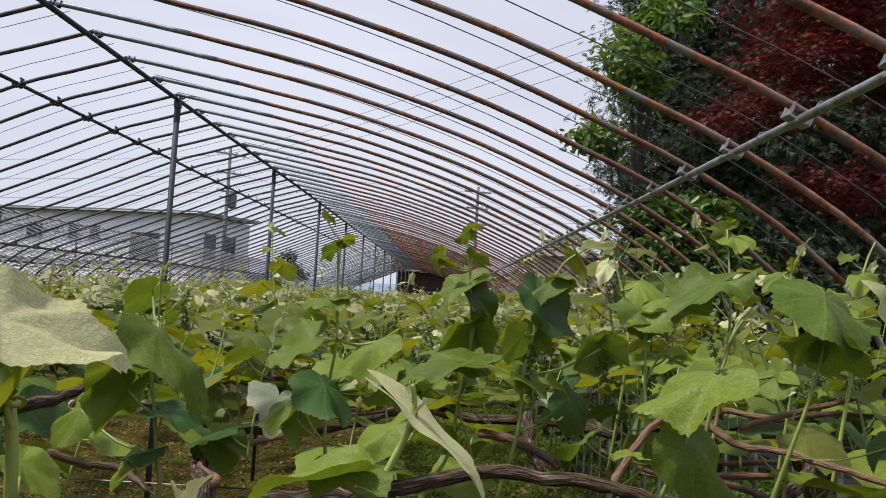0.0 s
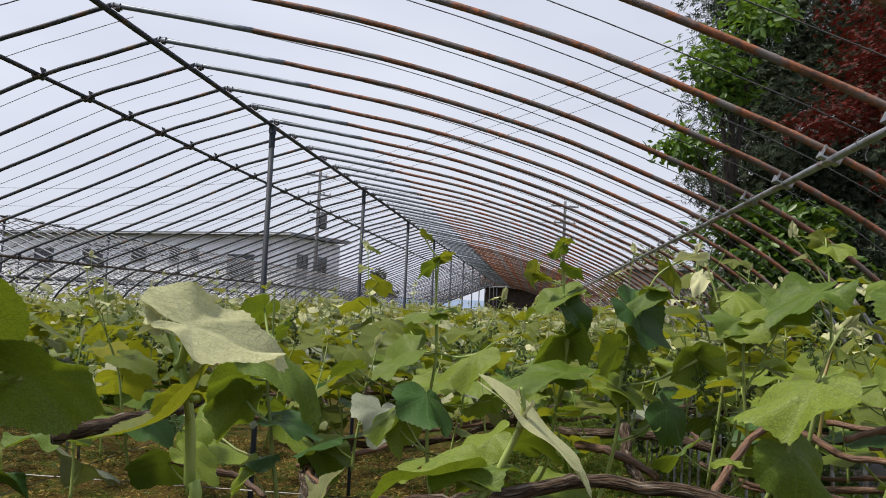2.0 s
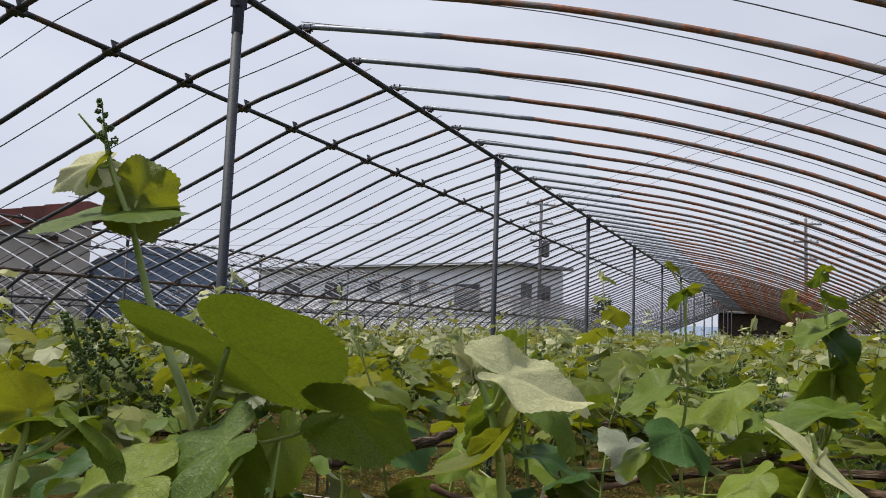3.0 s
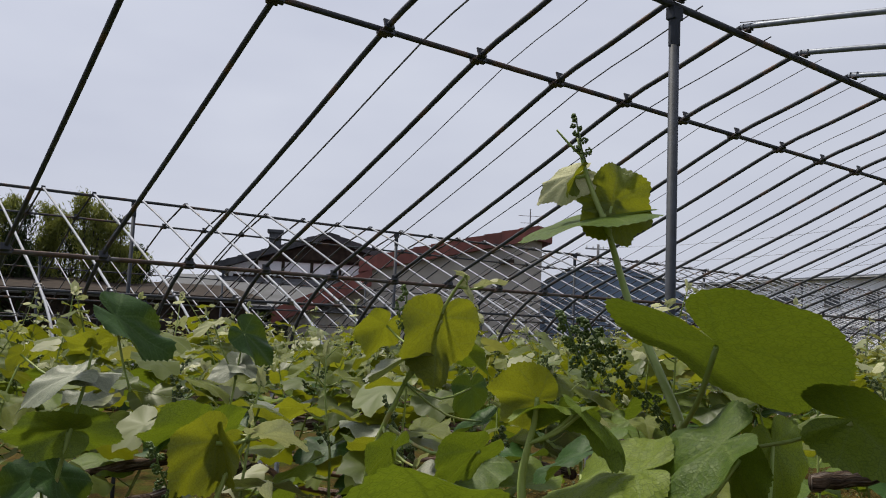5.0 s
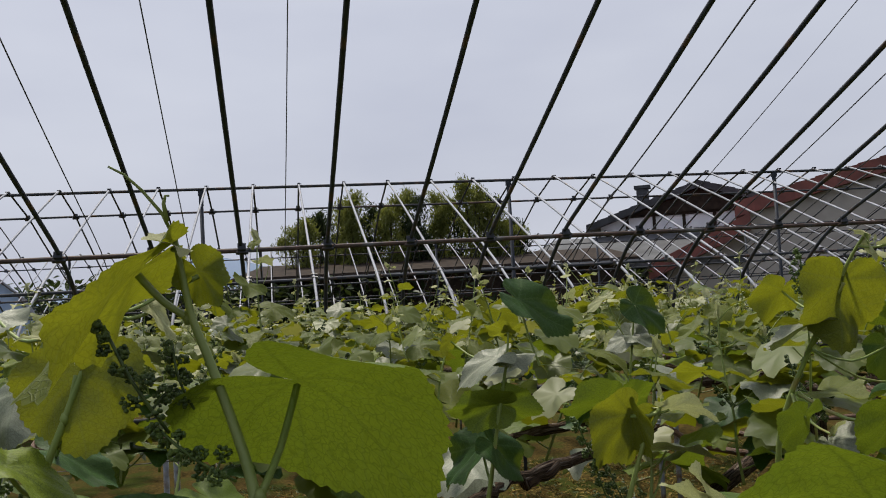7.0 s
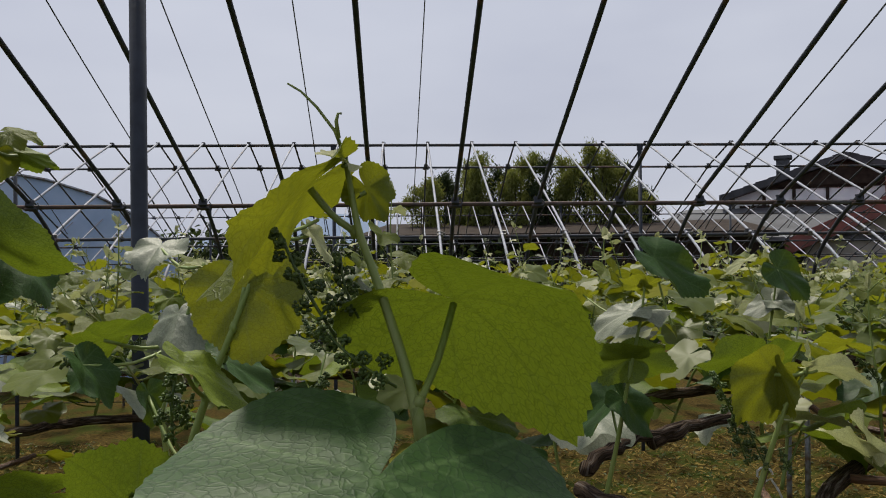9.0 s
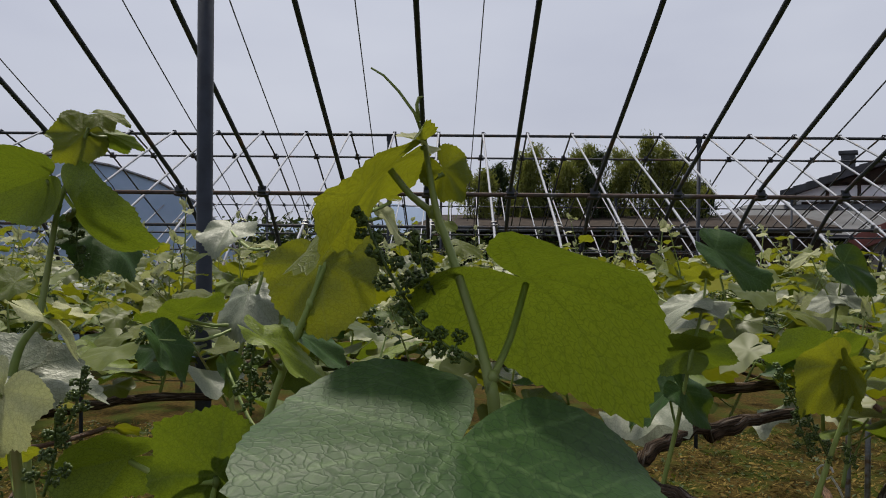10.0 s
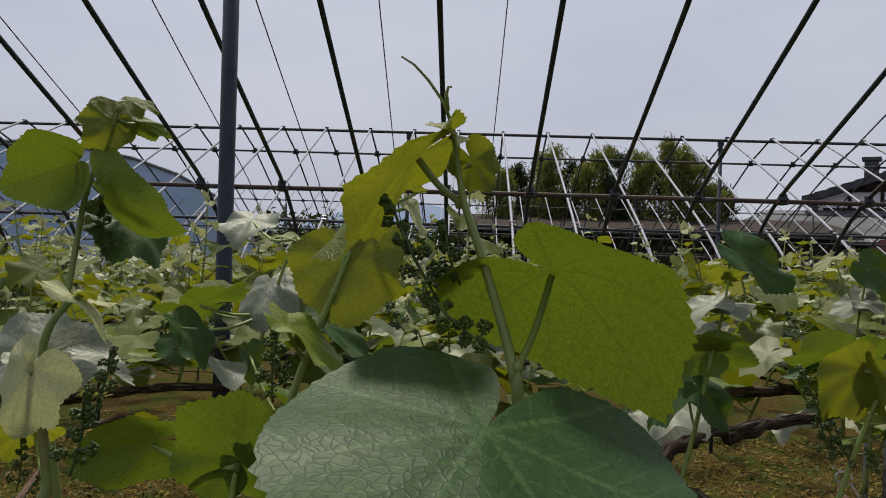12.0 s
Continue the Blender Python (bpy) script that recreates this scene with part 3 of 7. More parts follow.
# its lower front roof
put("lean_to_roof", Build().prism([(-5.5, 0.1, 3.95), (6.5, 0.1, 3.95), (8.2, 4.5, 2.6), (-7.0, 4.5, 2.6)], (0, 0, 0), (0, 0, 0.16)).done("lean_to_roof", M_ROOFL), gh)
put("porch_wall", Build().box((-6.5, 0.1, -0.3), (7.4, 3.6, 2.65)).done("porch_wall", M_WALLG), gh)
# red-roofed house
rh = gable_house("house", 46.3, 34, 180 + 57, 0.3, 4.35, 5.95, 9, M_WALLB, M_ROOFR, "house with a red-brown roof and beige gable wall", over=0.35, left_half=6.9, thick=0.58)
window(rh, (3.0, 0.0, 2.0), 1.8, 1.2, 0)
put("lower_roof", Build().prism([(6.7, 0.5, 4.42), (10.6, 0.5, 2.65), (10.6, 0.5, 2.05), (6.7, 0.5, 3.75)], (0, 0, 0), (0, -8, 0)).done("lower_roof", M_ROOFR), rh)
put("side_room", Build().prism([(6.91, -0.3, -0.3), (10.0, -0.3, -0.3), (10.0, -0.3, 2.5), (6.91, -0.3, 3.9)], (0, 0, 0), (0, -6, 0)).done("side_room", M_WALLB), rh)
put("aerial", Build().tube([(0.2, -0.2, 6.1), (0.2, -0.2, 7.3)], 0.025, 6).tube([(-0.3, -0.2, 7.0), (0.7, -0.2, 7.0)], 0.012, 5).tube([(-0.2, -0.2, 6.7), (0.6, -0.2, 6.7)], 0.012, 5).done("aerial", M_GALV), rh)
put("fascia", Build().box((0.9, 0.02, 4.9), (1.5, 0.3, 5.1)).done("fascia", M_TIMBER), rh)


M_PALENET = material("pale_blue_net", (0.36, 0.47, 0.66), 0.7, 0.0, (0.29, 0.40, 0.58), 2.0, third=(0.42, 0.52, 0.68), third_scale=0.6)


def net_house(yaw, dist, facing, half, height, depth, label, net=M_NET):
    """An arched house closed with blue-grey netting, its hoops proud of the sheet."""
    h = empty("net_house", polar(yaw, dist), label, "net house", "net houses")
    h.rotation_euler = (0, 0, radians(facing))
    arc = [(-half * math.cos(math.pi * i / 14), 0, height * (0.30 + 0.70 * math.sin(math.pi * i / 14) ** 0.8)) for i in range(15)]
    arc = [(-half, 0, -0.2)] + arc + [(half, 0, -0.2)]
    put("sheet", Build().prism(arc, (0, 0, 0), (0, -depth, 0)).done("sheet", net), h)
    hoop = Build().tube([(x * 1.005, 0, z + 0.02) for x, y, z in arc], 0.03, 6).done("hoop", M_GALV)
    for i in range(10):
        put("hoop", hoop, h, pose(0, 0.02 - depth * i / 9, 0))
    return h


net_house(41.3, 38, 180 + 41, 4.2, 5.3, 14, "greenhouse closed with dark blue-grey netting")
net_house(119.5, 17, 180 + 105, 4.3, 3.9, 16, "greenhouse closed with pale blue netting", M_PALENET)


def utility_pole(yaw, dist, height, label, boxes):
    p = empty("utility_pole", polar(yaw, dist), label, "utility pole", "utility poles")
    p.rotation_euler = (0, 0, radians(yaw + 25))
    put("pole", Build().tube([(0, 0, -0.3), (0, 0, height)], [0.14, 0.09], 10).done("pole", M_CONC, smooth=True), p)
    for z, w in ((height - 0.35, 1.0), (height - 1.5, 0.8), (height - 2.6, 0.7)):
        arm = put("crossarm", Build().box((-w, -0.05, z - 0.05), (w, 0.05, z + 0.05)).done("crossarm", M_GALV), p)
        for x in (-0.9, -0.4, 0.4, 0.9):
            put("insulator", Build().tube([(x * w, 0, z + 0.05), (x * w, 0, z + 0.12), (x * w, 0, z + 0.22)], [0.03, 0.06, 0.035], 7).done("insulator", M_TIE), arm)
    if boxes:
        put("transformer", Build().tube([(0.35, 0, height - 3.6), (0.35, 0, height - 3.5), (0.35, 0, height - 2.75), (0.35, 0, height - 2.65)], [0.15, 0.25, 0.25, 0.12], 10).done("transformer", M_FRAME), p)
        put("bracket", Build().box((-0.5, -0.03, height - 3.0), (0.3, 0.03, height - 2.92)).done("bracket", M_GALV), p)
    return p


utility_pole(15.5, 50, 10.3, "concrete utility pole with crossarms and a transformer", True)
utility_pole(-1.8, 56, 9.9, "slim concrete utility pole with one crossarm", False)
utility_pole(41.9, 60, 8.6, "far concrete utility pole", False)


def cable(a, b, sag):
    pts = []
    for i in range(17):
        t = i / 16
        p = Vector(a).lerp(Vector(b), t)
        pts.append(p - Vector((0, 0, sag * 4 * t * (1 - t))))
    ob = put("power_cable", Build().tube(pts, 0.010, 4, cap=False).done("power_cable", M_CORD))
    tagged(ob, "thin black overhead power cable", "cable", "power cables")


for dz in (9.95, 8.85, 7.75):
    cable(polar(15.5, 50, dz), polar(-1.8, 56, dz - 0.4), 0.5)
    cable(polar(-1.8, 56, dz - 0.4), polar(-32, 50, dz + 2.0), 0.7)
    cable(polar(15.5, 50, dz), polar(41.9, 60, dz - 1.6), 0.6)
utility_pole(-31, 22, 12.6, "tall concrete utility pole behind the trees", False)
for dz in (0, -0.5, -1.1):
    cable(polar(15.5, 50, 9.95 + dz), polar(-31, 22, 12.25 + dz), 0.3)

M_TRUNK = material("tree_bark", (0.04, 0.033, 0.028), 0.95, 0.0, (0.02, 0.017, 0.015), 12, bump=0.8, bump_scale=30)
T_CONIFER = leaf_material("conifer_needles", (0.009, 0.019, 0.012), (0.088, 0.112, 0.072), (0.02, 0.034, 0.014), 0.7, 0.1, island=True, veined=False, see=0.2)
T_BROAD = leaf_material("broad_tree_leaves", (0.030, 0.080, 0.014), (0.10, 0.18, 0.03), (0.13, 0.23, 0.02), 0.4, 0.5, island=True, veined=False, see=0.4)
# Red maple foliage; its shade and lit sprays are put into the two reds.
T_MAPLE = leaf_material("shade_toned_red_maple_leaves", (0.010, 0.004, 0.004), (0.15, 0.021, 0.016), (0.10, 0.012, 0.008), 0.55, 0.25, island=True, veined=False, see=0.3)
T_BAMBOO = leaf_material("bamboo_leaves", (0.030, 0.050, 0.016), (0.20, 0.22, 0.06), (0.24, 0.26, 0.05), 0.5, 0.2, island=True, veined=False, see=0.45)
T_WOOD = leaf_material("dark_wood_leaves", (0.010, 0.018, 0.009), (0.038, 0.058, 0.022), (0.05, 0.07, 0.014), 0.5, 0.2, island=True, veined=False, see=0.3)


def scatter_mesh(name, template, places, mat):
    """Many small leaves in one mesh. template: (verts, faces); places: list of 4x3 rows (origin, x, y, z axes)."""
    tv, tf = template
    tv = np.asarray(tv, dtype=np.float64)
    P = np.asarray(places, dtype=np.float64)
    n, k = len(P), len(tv)
    V = P[:, None, 0, :] + tv[None, :, 0:1] * P[:, None, 1, :] + tv[None, :, 1:2] * P[:, None, 2, :] + tv[None, :, 2:3] * P[:, None, 3, :]
    V = V.reshape(-1, 3)
    loops = np.concatenate([np.asarray(f) for f in tf])
    sizes = np.array([len(f) for f in tf])
    L = (loops[None, :] + (np.arange(n) * k)[:, None]).ravel()
    S = np.tile(sizes, n)
    me = bpy.data.meshes.new(name)
    me.vertices.add(len(V))
    me.vertices.foreach_set("co", V.ravel())
    me.loops.add(len(L))
    me.loops.foreach_set("vertex_index", L.astype(np.int32))
    me.polygons.add(len(S))
    me.polygons.foreach_set("loop_start", np.concatenate([[0], np.cumsum(S)[:-1]]).astype(np.int32))
    me.materials.append(mat)
    me.update(calc_edges=True)
    me.validate()
    return me


def axes(rng, n, up=0.5, facing=None):
    """Random frames of axes for n leaves; up: how far their normals lean upwards."""
    z = rng.normal(size=(n, 3))
    z[:, 2] = np.abs(z[:, 2]) + up
    if facing is not None:
        z += facing
    z /= np.linalg.norm(z, axis=1)[:, None]
    y = rng.normal(size=(n, 3))
    y -= (y * z).sum(1)[:, None] * z
    y /= np.linalg.norm(y, axis=1)[:, None]
    return np.cross(y, z), y, z


OVAL = ([(0, -0.5, 0), (0.22, -0.15, 0.05), (0.2, 0.2, 0.05), (0, 0.55, -0.04), (-0.2, 0.2, 0.05), (-0.22, -0.15, 0.05)], [(0, 1, 2, 3), (0, 3, 4, 5)])
SPRAY = ([(0, -0.5, 0), (0.28, -0.2, 0.02), (0.1, -0.1, 0.03), (0.32, 0.15, 0.0), (0.08, 0.12, 0.03), (0, 0.6, -0.05), (-0.08, 0.12, 0.03), (-0.32, 0.15, 0.0), (-0.1, -0.1, 0.03), (-0.28, -0.2, 0.02)],
         [(0, 1, 2), (2, 3, 4), (4, 5, 6), (6, 7, 8), (8, 9, 0), (0, 2, 4, 6, 8)])
STAR = ([(0, 0, 0), (0.1, 0.12, 0), (0, 0.55, -0.05), (-0.1, 0.12, 0), (0.5, 0.3, -0.04), (0.14, 0.0, 0), (0.42, -0.22, -0.06), (0.03, -0.1, 0), (-0.5, 0.3, -0.04), (-0.14, 0.0, 0), (-0.42, -0.22, -0.06), (-0.03, -0.1, 0)],
        [(0, 1, 2, 3), (0, 5, 4, 1), (0, 7, 6, 5), (0, 3, 8, 9), (0, 9, 10, 11)])
NEEDLES = ([(0, -0.5, 0), (0.03, -0.1, 0.02), (0, 0.55, -0.03), (-0.03, -0.1, 0.02), (0.05, -0.3, 0.05), (0.36, 0.22, 0.06), (0.02, -0.2, 0), (-0.05, -0.3, 0.05), (-0.36, 0.22, 0.02), (-0.02, -0.2, 0), (0.04, -0.05, 0.0), (0.26, 0.42, -0.06), (0, 0.06, 0), (-0.04, -0.05, 0.0), (-0.26, 0.42, -0.02)],
           [(0, 1, 2, 3), (4, 5, 6), (7, 9, 8), (10, 11, 12), (13, 12, 14)])
BLADE = ([(0, -0.5, 0), (0.07, -0.1, 0.02), (0, 0.5, -0.08), (-0.07, -0.1, 0.02)], [(0, 1, 2, 3)])


def tree(name, at, height, crown, leaf, mat, size, count, seed, label, trunk_r=0.22, clump=0.35, up=0.4, lean=(0, 0)):
    """A tapered trunk, limbs to every crown lobe, and a crown of leaf clumps. crown: lobes (dx, dy, z, rx, ry, rz)."""
    rng = np.random.default_rng(seed)
    t = empty(name, at, label, "tree")
    b = Build()
    top = Vector((lean[0], lean[1], height * 0.8))
    b.tube(bend([(0, 0, -0.3), (0.1, 0.05, height * 0.25), (top.x * 0.6, top.y * 0.6, height * 0.5), top], 4), [trunk_r * (1 - 0.8 * i / 12) for i in range(13)], 9)
    for dx, dy, z, rx, ry, rz in crown:
        s = Vector((top.x * 0.4, top.y * 0.4, min(z * 0.6, height * 0.55)))
        e = Vector((dx, dy, z))
        mid = s.lerp(e, 0.5) + Vector((0, 0, 0.15 * (e - s).length))
        lb = Build()
        lb.tube(bend([s, mid, e], 3), [trunk_r * 0.4 * (1 - 0.75 * i / 6) for i in range(7)], 6)
        for j in range(2):
            d = Vector(rng.normal(size=3)) * Vector((rx, ry, rz))
            lb.tube([mid.lerp(e, 0.5), e + d * 0.45], [trunk_r * 0.14, trunk_r * 0.04], 5)
        put("limb", lb.done("limb", M_TRUNK, smooth=True), t)
    put("trunk", b.done("trunk", M_TRUNK, smooth=True), t)
    vol = np.array([c[3] * c[4] * c[5] for c in crown]) ** (2 / 3)
    rows = []
    for (dx, dy, z, rx, ry, rz), w in zip(crown, vol / vol.sum()):
        n = int(count * w)
        nc = max(6, n // 40)
        d = rng.normal(size=(nc, 3))
        d /= np.linalg.norm(d, axis=1)[:, None]
        centre = d * (rng.uniform(0.45, 1.05, (nc, 1))) * np.array([rx, ry, rz]) + np.array([dx, dy, z])
        pick = rng.integers(0, nc, n)
        p = centre[pick] + rng.normal(size=(n, 3)) * clump * np.array([1, 1, 0.55])
        X, Y, Z = axes(rng, n, up, d[pick] * 0.8)
        s = size * rng.uniform(0.6, 1.25, (n, 1))
        rows.append(np.stack([p, X * s, Y * s, Z * s], axis=1))
    put("crown", scatter_mesh("crown", leaf, np.concatenate(rows), mat), t)
    return t


tree("conifer_tree", polar(-19.5, 15), 11, [(0, 0, 3.0, 2.3, 2.2, 1.5), (0, 0, 5.4, 2.4, 2.2, 1.6), (0, 0, 7.8, 2.1, 2.0, 1.5), (0, 0, 9.8, 1.5, 1.5, 1.3), (-1.5, 0, 6.3, 0.8, 1.0, 0.7), (-1.6, 0, 4.6, 0.7, 0.9, 0.5), (-1.4, 0, 8.0, 0.7, 0.9, 0.6), (1.8, 0.3, 5.0, 1.6, 1.5, 2.0)],
     NEEDLES, T_CONIFER, 0.20, 78000, 11, "tall dark green conifer beside the vineyard", 0.3, 0.32)
tree("broadleaf_tree", polar(-12.8, 12.3), 7.6, [(-0.28, 0, 6.0, 0.34, 0.4, 0.42), (-0.48, 0, 4.75, 0.38, 0.4, 0.26), (0.15, 0, 3.5, 0.5, 0.5, 0.45), (0.5, 0, 3.1, 0.6, 0.5, 0.5), (0.4, 0, 6.7, 0.4, 0.4, 0.3), (0.0, 0, 5.4, 0.22, 0.3, 0.22), (0.6, 0, 2.4, 0.8, 0.7, 0.6), (0.7, 0, 1.4, 0.9, 0.8, 0.8), (1.0, 0, 3.7, 0.5, 0.5, 0.4), (1.3, 0, 2.9, 0.6, 0.5, 0.5)],
     OVAL, T_BROAD, 0.15, 9500, 12, "bright green broadleaf tree in front of a conifer", 0.13, 0.17)
tree("red_maple_tree", polar(-33, 10), 6.5, [(-1.5, 0.4, 5.0, 0.9, 1.0, 0.22), (-2.1, 0.6, 4.5, 0.6, 0.8, 0.18), (-0.7, 0.2, 5.45, 1.1, 1.2, 0.25), (-1.6, 0.5, 5.75, 0.8, 1.0, 0.2), (-0.4, 0, 4.7, 1.0, 1.0, 0.22), (0.5, 0, 5.0, 1.2, 1.1, 0.3), (-0.9, 0.3, 6.2, 1.0, 1.0, 0.25), (-1.0, 0.3, 3.7, 1.0, 1.0, 0.2), (0.3, 0.1, 3.3, 1.0, 1.0, 0.25)],
     STAR, T_MAPLE, 0.085, 30000, 13, "red maple tree overhanging the frame, shade put into its dark reds", 0.13, 0.15, 1.6)
tree("conifer_tree", polar(-31, 17), 11, [(0, 0, 3.0, 2.6, 2.2, 1.7), (0, 0, 5.6, 2.5, 2.2, 1.7), (0, 0, 8.2, 2.2, 2.0, 1.6), (0, 0, 10, 1.5, 1.5, 1.3)], NEEDLES, T_CONIFER, 0.30, 38000, 17, "tall dark green conifer beside the vineyard", 0.3, 0.32)
tree("evergreen_shrub", polar(-25, 12.0), 3.2, [(0, 0, 1.7, 2.4, 1.4, 1.3), (-2.6, 0.8, 1.4, 1.6, 1.2, 1.1), (2.4, 0, 1.9, 2.0, 1.3, 1.5)], OVAL, T_WOOD, 0.13, 12000, 14, "dark evergreen shrub under the trees", 0.12, 0.25)
tree("bamboo_clump", polar(-7.0, 40), 6.2, [(0, 0, 3.2, 1.2, 1.0, 1.8), (0.8, 0, 4.6, 0.9, 0.9, 1.2), (-0.9, 0, 3.4, 0.8, 0.8, 1.2), (0.2, 0, 2, 1.6, 1.2, 1.4)], BLADE, T_BAMBOO, 0.5, 3600, 15, "yellow-green bamboo clump behind the frames", 0.08, 0.3)
tree("round_tree", polar(11.4, 55), 4.7, [(0, 0, 3.1, 1.5, 1.3, 1.3), (-1.2, 0, 2.4, 1.0, 1.0, 1.0)], OVAL, T_WOOD, 0.3, 1500, 16, "small dark round tree", 0.12, 0.25)
def bamboo(at, height, seed, mat, label):
    """A clump of arching culms whose upper parts carry drooping plumes of narrow leaves."""
    rng = np.random.default_rng(seed)
    t = empty("bamboo_clump", at, label, "bamboo", "bamboo grove")
    rows = []
    for k in range(6):
        a, far = rng.uniform(0, 6.28), rng.uniform(0.1, 0.45)
        h = height * (1.0 if k == 0 else rng.uniform(0.62, 0.97))
        out = Vector((math.cos(a), math.sin(a), 0)) * (0.15 if k == 0 else far)
        line = bend([(out.x * 0.3, out.y * 0.3, -0.2), out * 0.5 + Vector((0, 0, h * 0.5)), out * 0.9 + Vector((0, 0, h * 0.86)), out * 1.35 + Vector((0, 0, h * 0.97)), out * 1.8 + Vector((0, 0, h * 0.93))], 4)
        n = len(line)
        put("culm", Build().tube(line, [0.04 * (1 - 0.85 * i / n) for i in range(n)], 6).done("culm", M_TRUNK, smooth=True), t)
        pts = np.array([tuple(q) for q in line])
        m = 900
        f = rng.uniform(0.22, 1.0, m) ** 0.8 * (n - 1)
        i = np.minimum(f.astype(int), n - 2)
        c = pts[i] + (pts[i + 1] - pts[i]) * (f - i)[:, None]
        tuft = rng.normal(size=(40, 3))[rng.integers(0, 40, m)] * np.array([0.24, 0.24, 0.22])
        c = c + (tuft + rng.normal(size=(m, 3)) * np.array([0.16, 0.16, 0.12])) * (1.15 - 0.75 * f / n)[:, None]
        X, Y, Z = axes(rng, m, 0.3)
        Y = Y * 0.6 + np.array([0, 0, -0.6])
        Y /= np.linalg.norm(Y, axis=1)[:, None]
        X = np.cross(Y, Z)
        X /= np.linalg.norm(X, axis=1)[:, None]
        s = rng.uniform(0.11, 0.26, (m, 1))
        rows.append(np.stack([c, X * s * 1.4, Y * s, np.cross(X, Y) * s], axis=1))
    put("crown", scatter_mesh("crown", BLADE, np.concatenate(rows), mat), t)


for i, (yaw, dist, h, mt) in enumerate(((88.4, 33, 5.2, T_BAMBOO), (86.8, 35, 5.7, T_WOOD), (85.6, 34, 6.0, T_BAMBOO), (84.6, 33, 6.3, T_BAMBOO), (83.2, 34, 5.7, T_WOOD), (81.9, 33, 6.1, T_BAMBOO),
                                       (81.1, 34, 6.4, T_BAMBOO), (79.8, 33, 5.9, T_WOOD), (78.8, 34, 6.2, T_BAMBOO), (77.6, 35, 5.8, T_WOOD), (76.4, 33, 6.6, T_BAMBOO), (75.2, 34, 6.0, T_WOOD), (74.2, 33, 5.6, T_BAMBOO), (73.2, 34, 4.9, T_WOOD))):
    bamboo(polar(yaw, dist), h, 30 + i, mt, "feathery green and yellow bamboo clump at the field edge")
for yaw, h, seed in ((87.2, 3.8, 51), (85.0, 4.3, 52), (81.5, 4.4, 53), (78.2, 4.3, 54), (75.0, 4.1, 55)):
    tree("wood_tree", polar(yaw, 36), h, [(-0.8, 0, h * 0.62, 1.0, 0.8, h * 0.2), (0.8, 0, h * 0.66, 1.0, 0.8, h * 0.2), (0, 0, h * 0.35, 1.6, 1.0, h * 0.28)], OVAL, T_WOOD, 0.26, 5000, seed, "dark leafy tree behind the bamboo", 0.12, 0.3)
barn = block_house("barn", polar(66, 30), 180 + 80, 13.5, 5, 2.75, M_TIMBER, M_TIMBER, "low dark timber barn with a board roof at the field edge", 0.12)


def hedge(name, a, b, height, width, mat, leaf, size, count, seed, label):
    rng = np.random.default_rng(seed)
    t = rng.uniform(0, 1, count)
    a, b = np.array(a), np.array(b)
    p = a[None, :2] + (b - a)[None, :2] * t[:, None]
    wob = np.array([noise.noise(Vector((q * 30, seed, 0))) for q in t])
    z = rng.uniform(0, 1, count) ** 0.6 * height * (0.8 + 0.5 * wob)
    p = np.concatenate([p + rng.normal(size=(count, 2)) * width, z[:, None]], axis=1)
    X, Y, Z = axes(rng, count, 0.5)
    s = size * rng.uniform(0.6, 1.3, (count, 1))
    ob = put(name, scatter_mesh(name, leaf, np.stack([p, X * s, Y * s, Z * s], axis=1), mat))
    tagged(ob, label, "hedge", kind="stuff")


hedge("hedge", polar(110, 30), polar(66, 34), 3.1, 0.9, T_WOOD, OVAL, 0.30, 24000, 41, "dark scrub and hedge along the far field edge")
hedge("hedge", polar(-6, 45), polar(-30, 16), 2.0, 0.7, T_WOOD, OVAL, 0.3, 5000, 42, "dark shrubs along the path")
hedge("grass", (6.3, 3, 0), (5.8, 30, 0), 0.3, 0.35, T_BROAD, BLADE, 0.22, 6000, 43, "rough green grass beside the path")


def litter(name, n, size, mat, template, x, y, seed, label, up=2.5):
    rng = np.random.default_rng(seed)
    px, py = rng.uniform(*x, n), rng.uniform(*y, n)
    pz = np.array([0.05 * noise.noise(Vector((a * 0.5, b * 0.5, 0))) for a, b in zip(px, py)]) + rng.uniform(0.005, 0.035, n)
    X, Y, Z = axes(rng, n, up)
    s = size * rng.uniform(0.5, 1.4, (n, 1))
    tagged(put(name, scatter_mesh(name, template, np.stack([np.stack([px, py, pz], axis=1), X * s, Y * s, Z * s], axis=1), mat)), label, "litter", kind="stuff")


M_STRAW = leaf_material("dry_straw", (0.075, 0.053, 0.013), (0.27, 0.195, 0.06), (0.10, 0.07, 0.03), 0.9, 0.05, island=True, veined=False, see=0.1)
M_WEED = leaf_material("small_weeds", (0.03, 0.06, 0.012), (0.075, 0.11, 0.03), (0.12, 0.16, 0.01), 0.5, 0.3, island=True, veined=False, see=0.4)
T_GRASS = leaf_material("grass_blades", (0.04, 0.09, 0.012), (0.13, 0.20, 0.03), (0.14, 0.2, 0.02), 0.5, 0.2, island=True, veined=False, see=0.4)
litter("straw_litter", 60000, 0.075, M_STRAW, BLADE, (-8, 4.5), (-5, 13), 91, "dry straw and dead leaves on the soil")
litter("grass_blades", 30000, 0.16, T_GRASS, BLADE, (1.6, 6.5), (5, 22), 94, "short bright green grass beside the path", 0.1)
litter("dead_leaves", 12000, 0.06, M_STRAW, OVAL, (-8, 4.5), (-5, 13), 92, "curled brown leaves on the soil", 1.2)
litter("weeds", 42000, 0.04, M_WEED, OVAL, (-8, 6.5), (-5, 16), 93, "low green weeds and moss", 1.2)


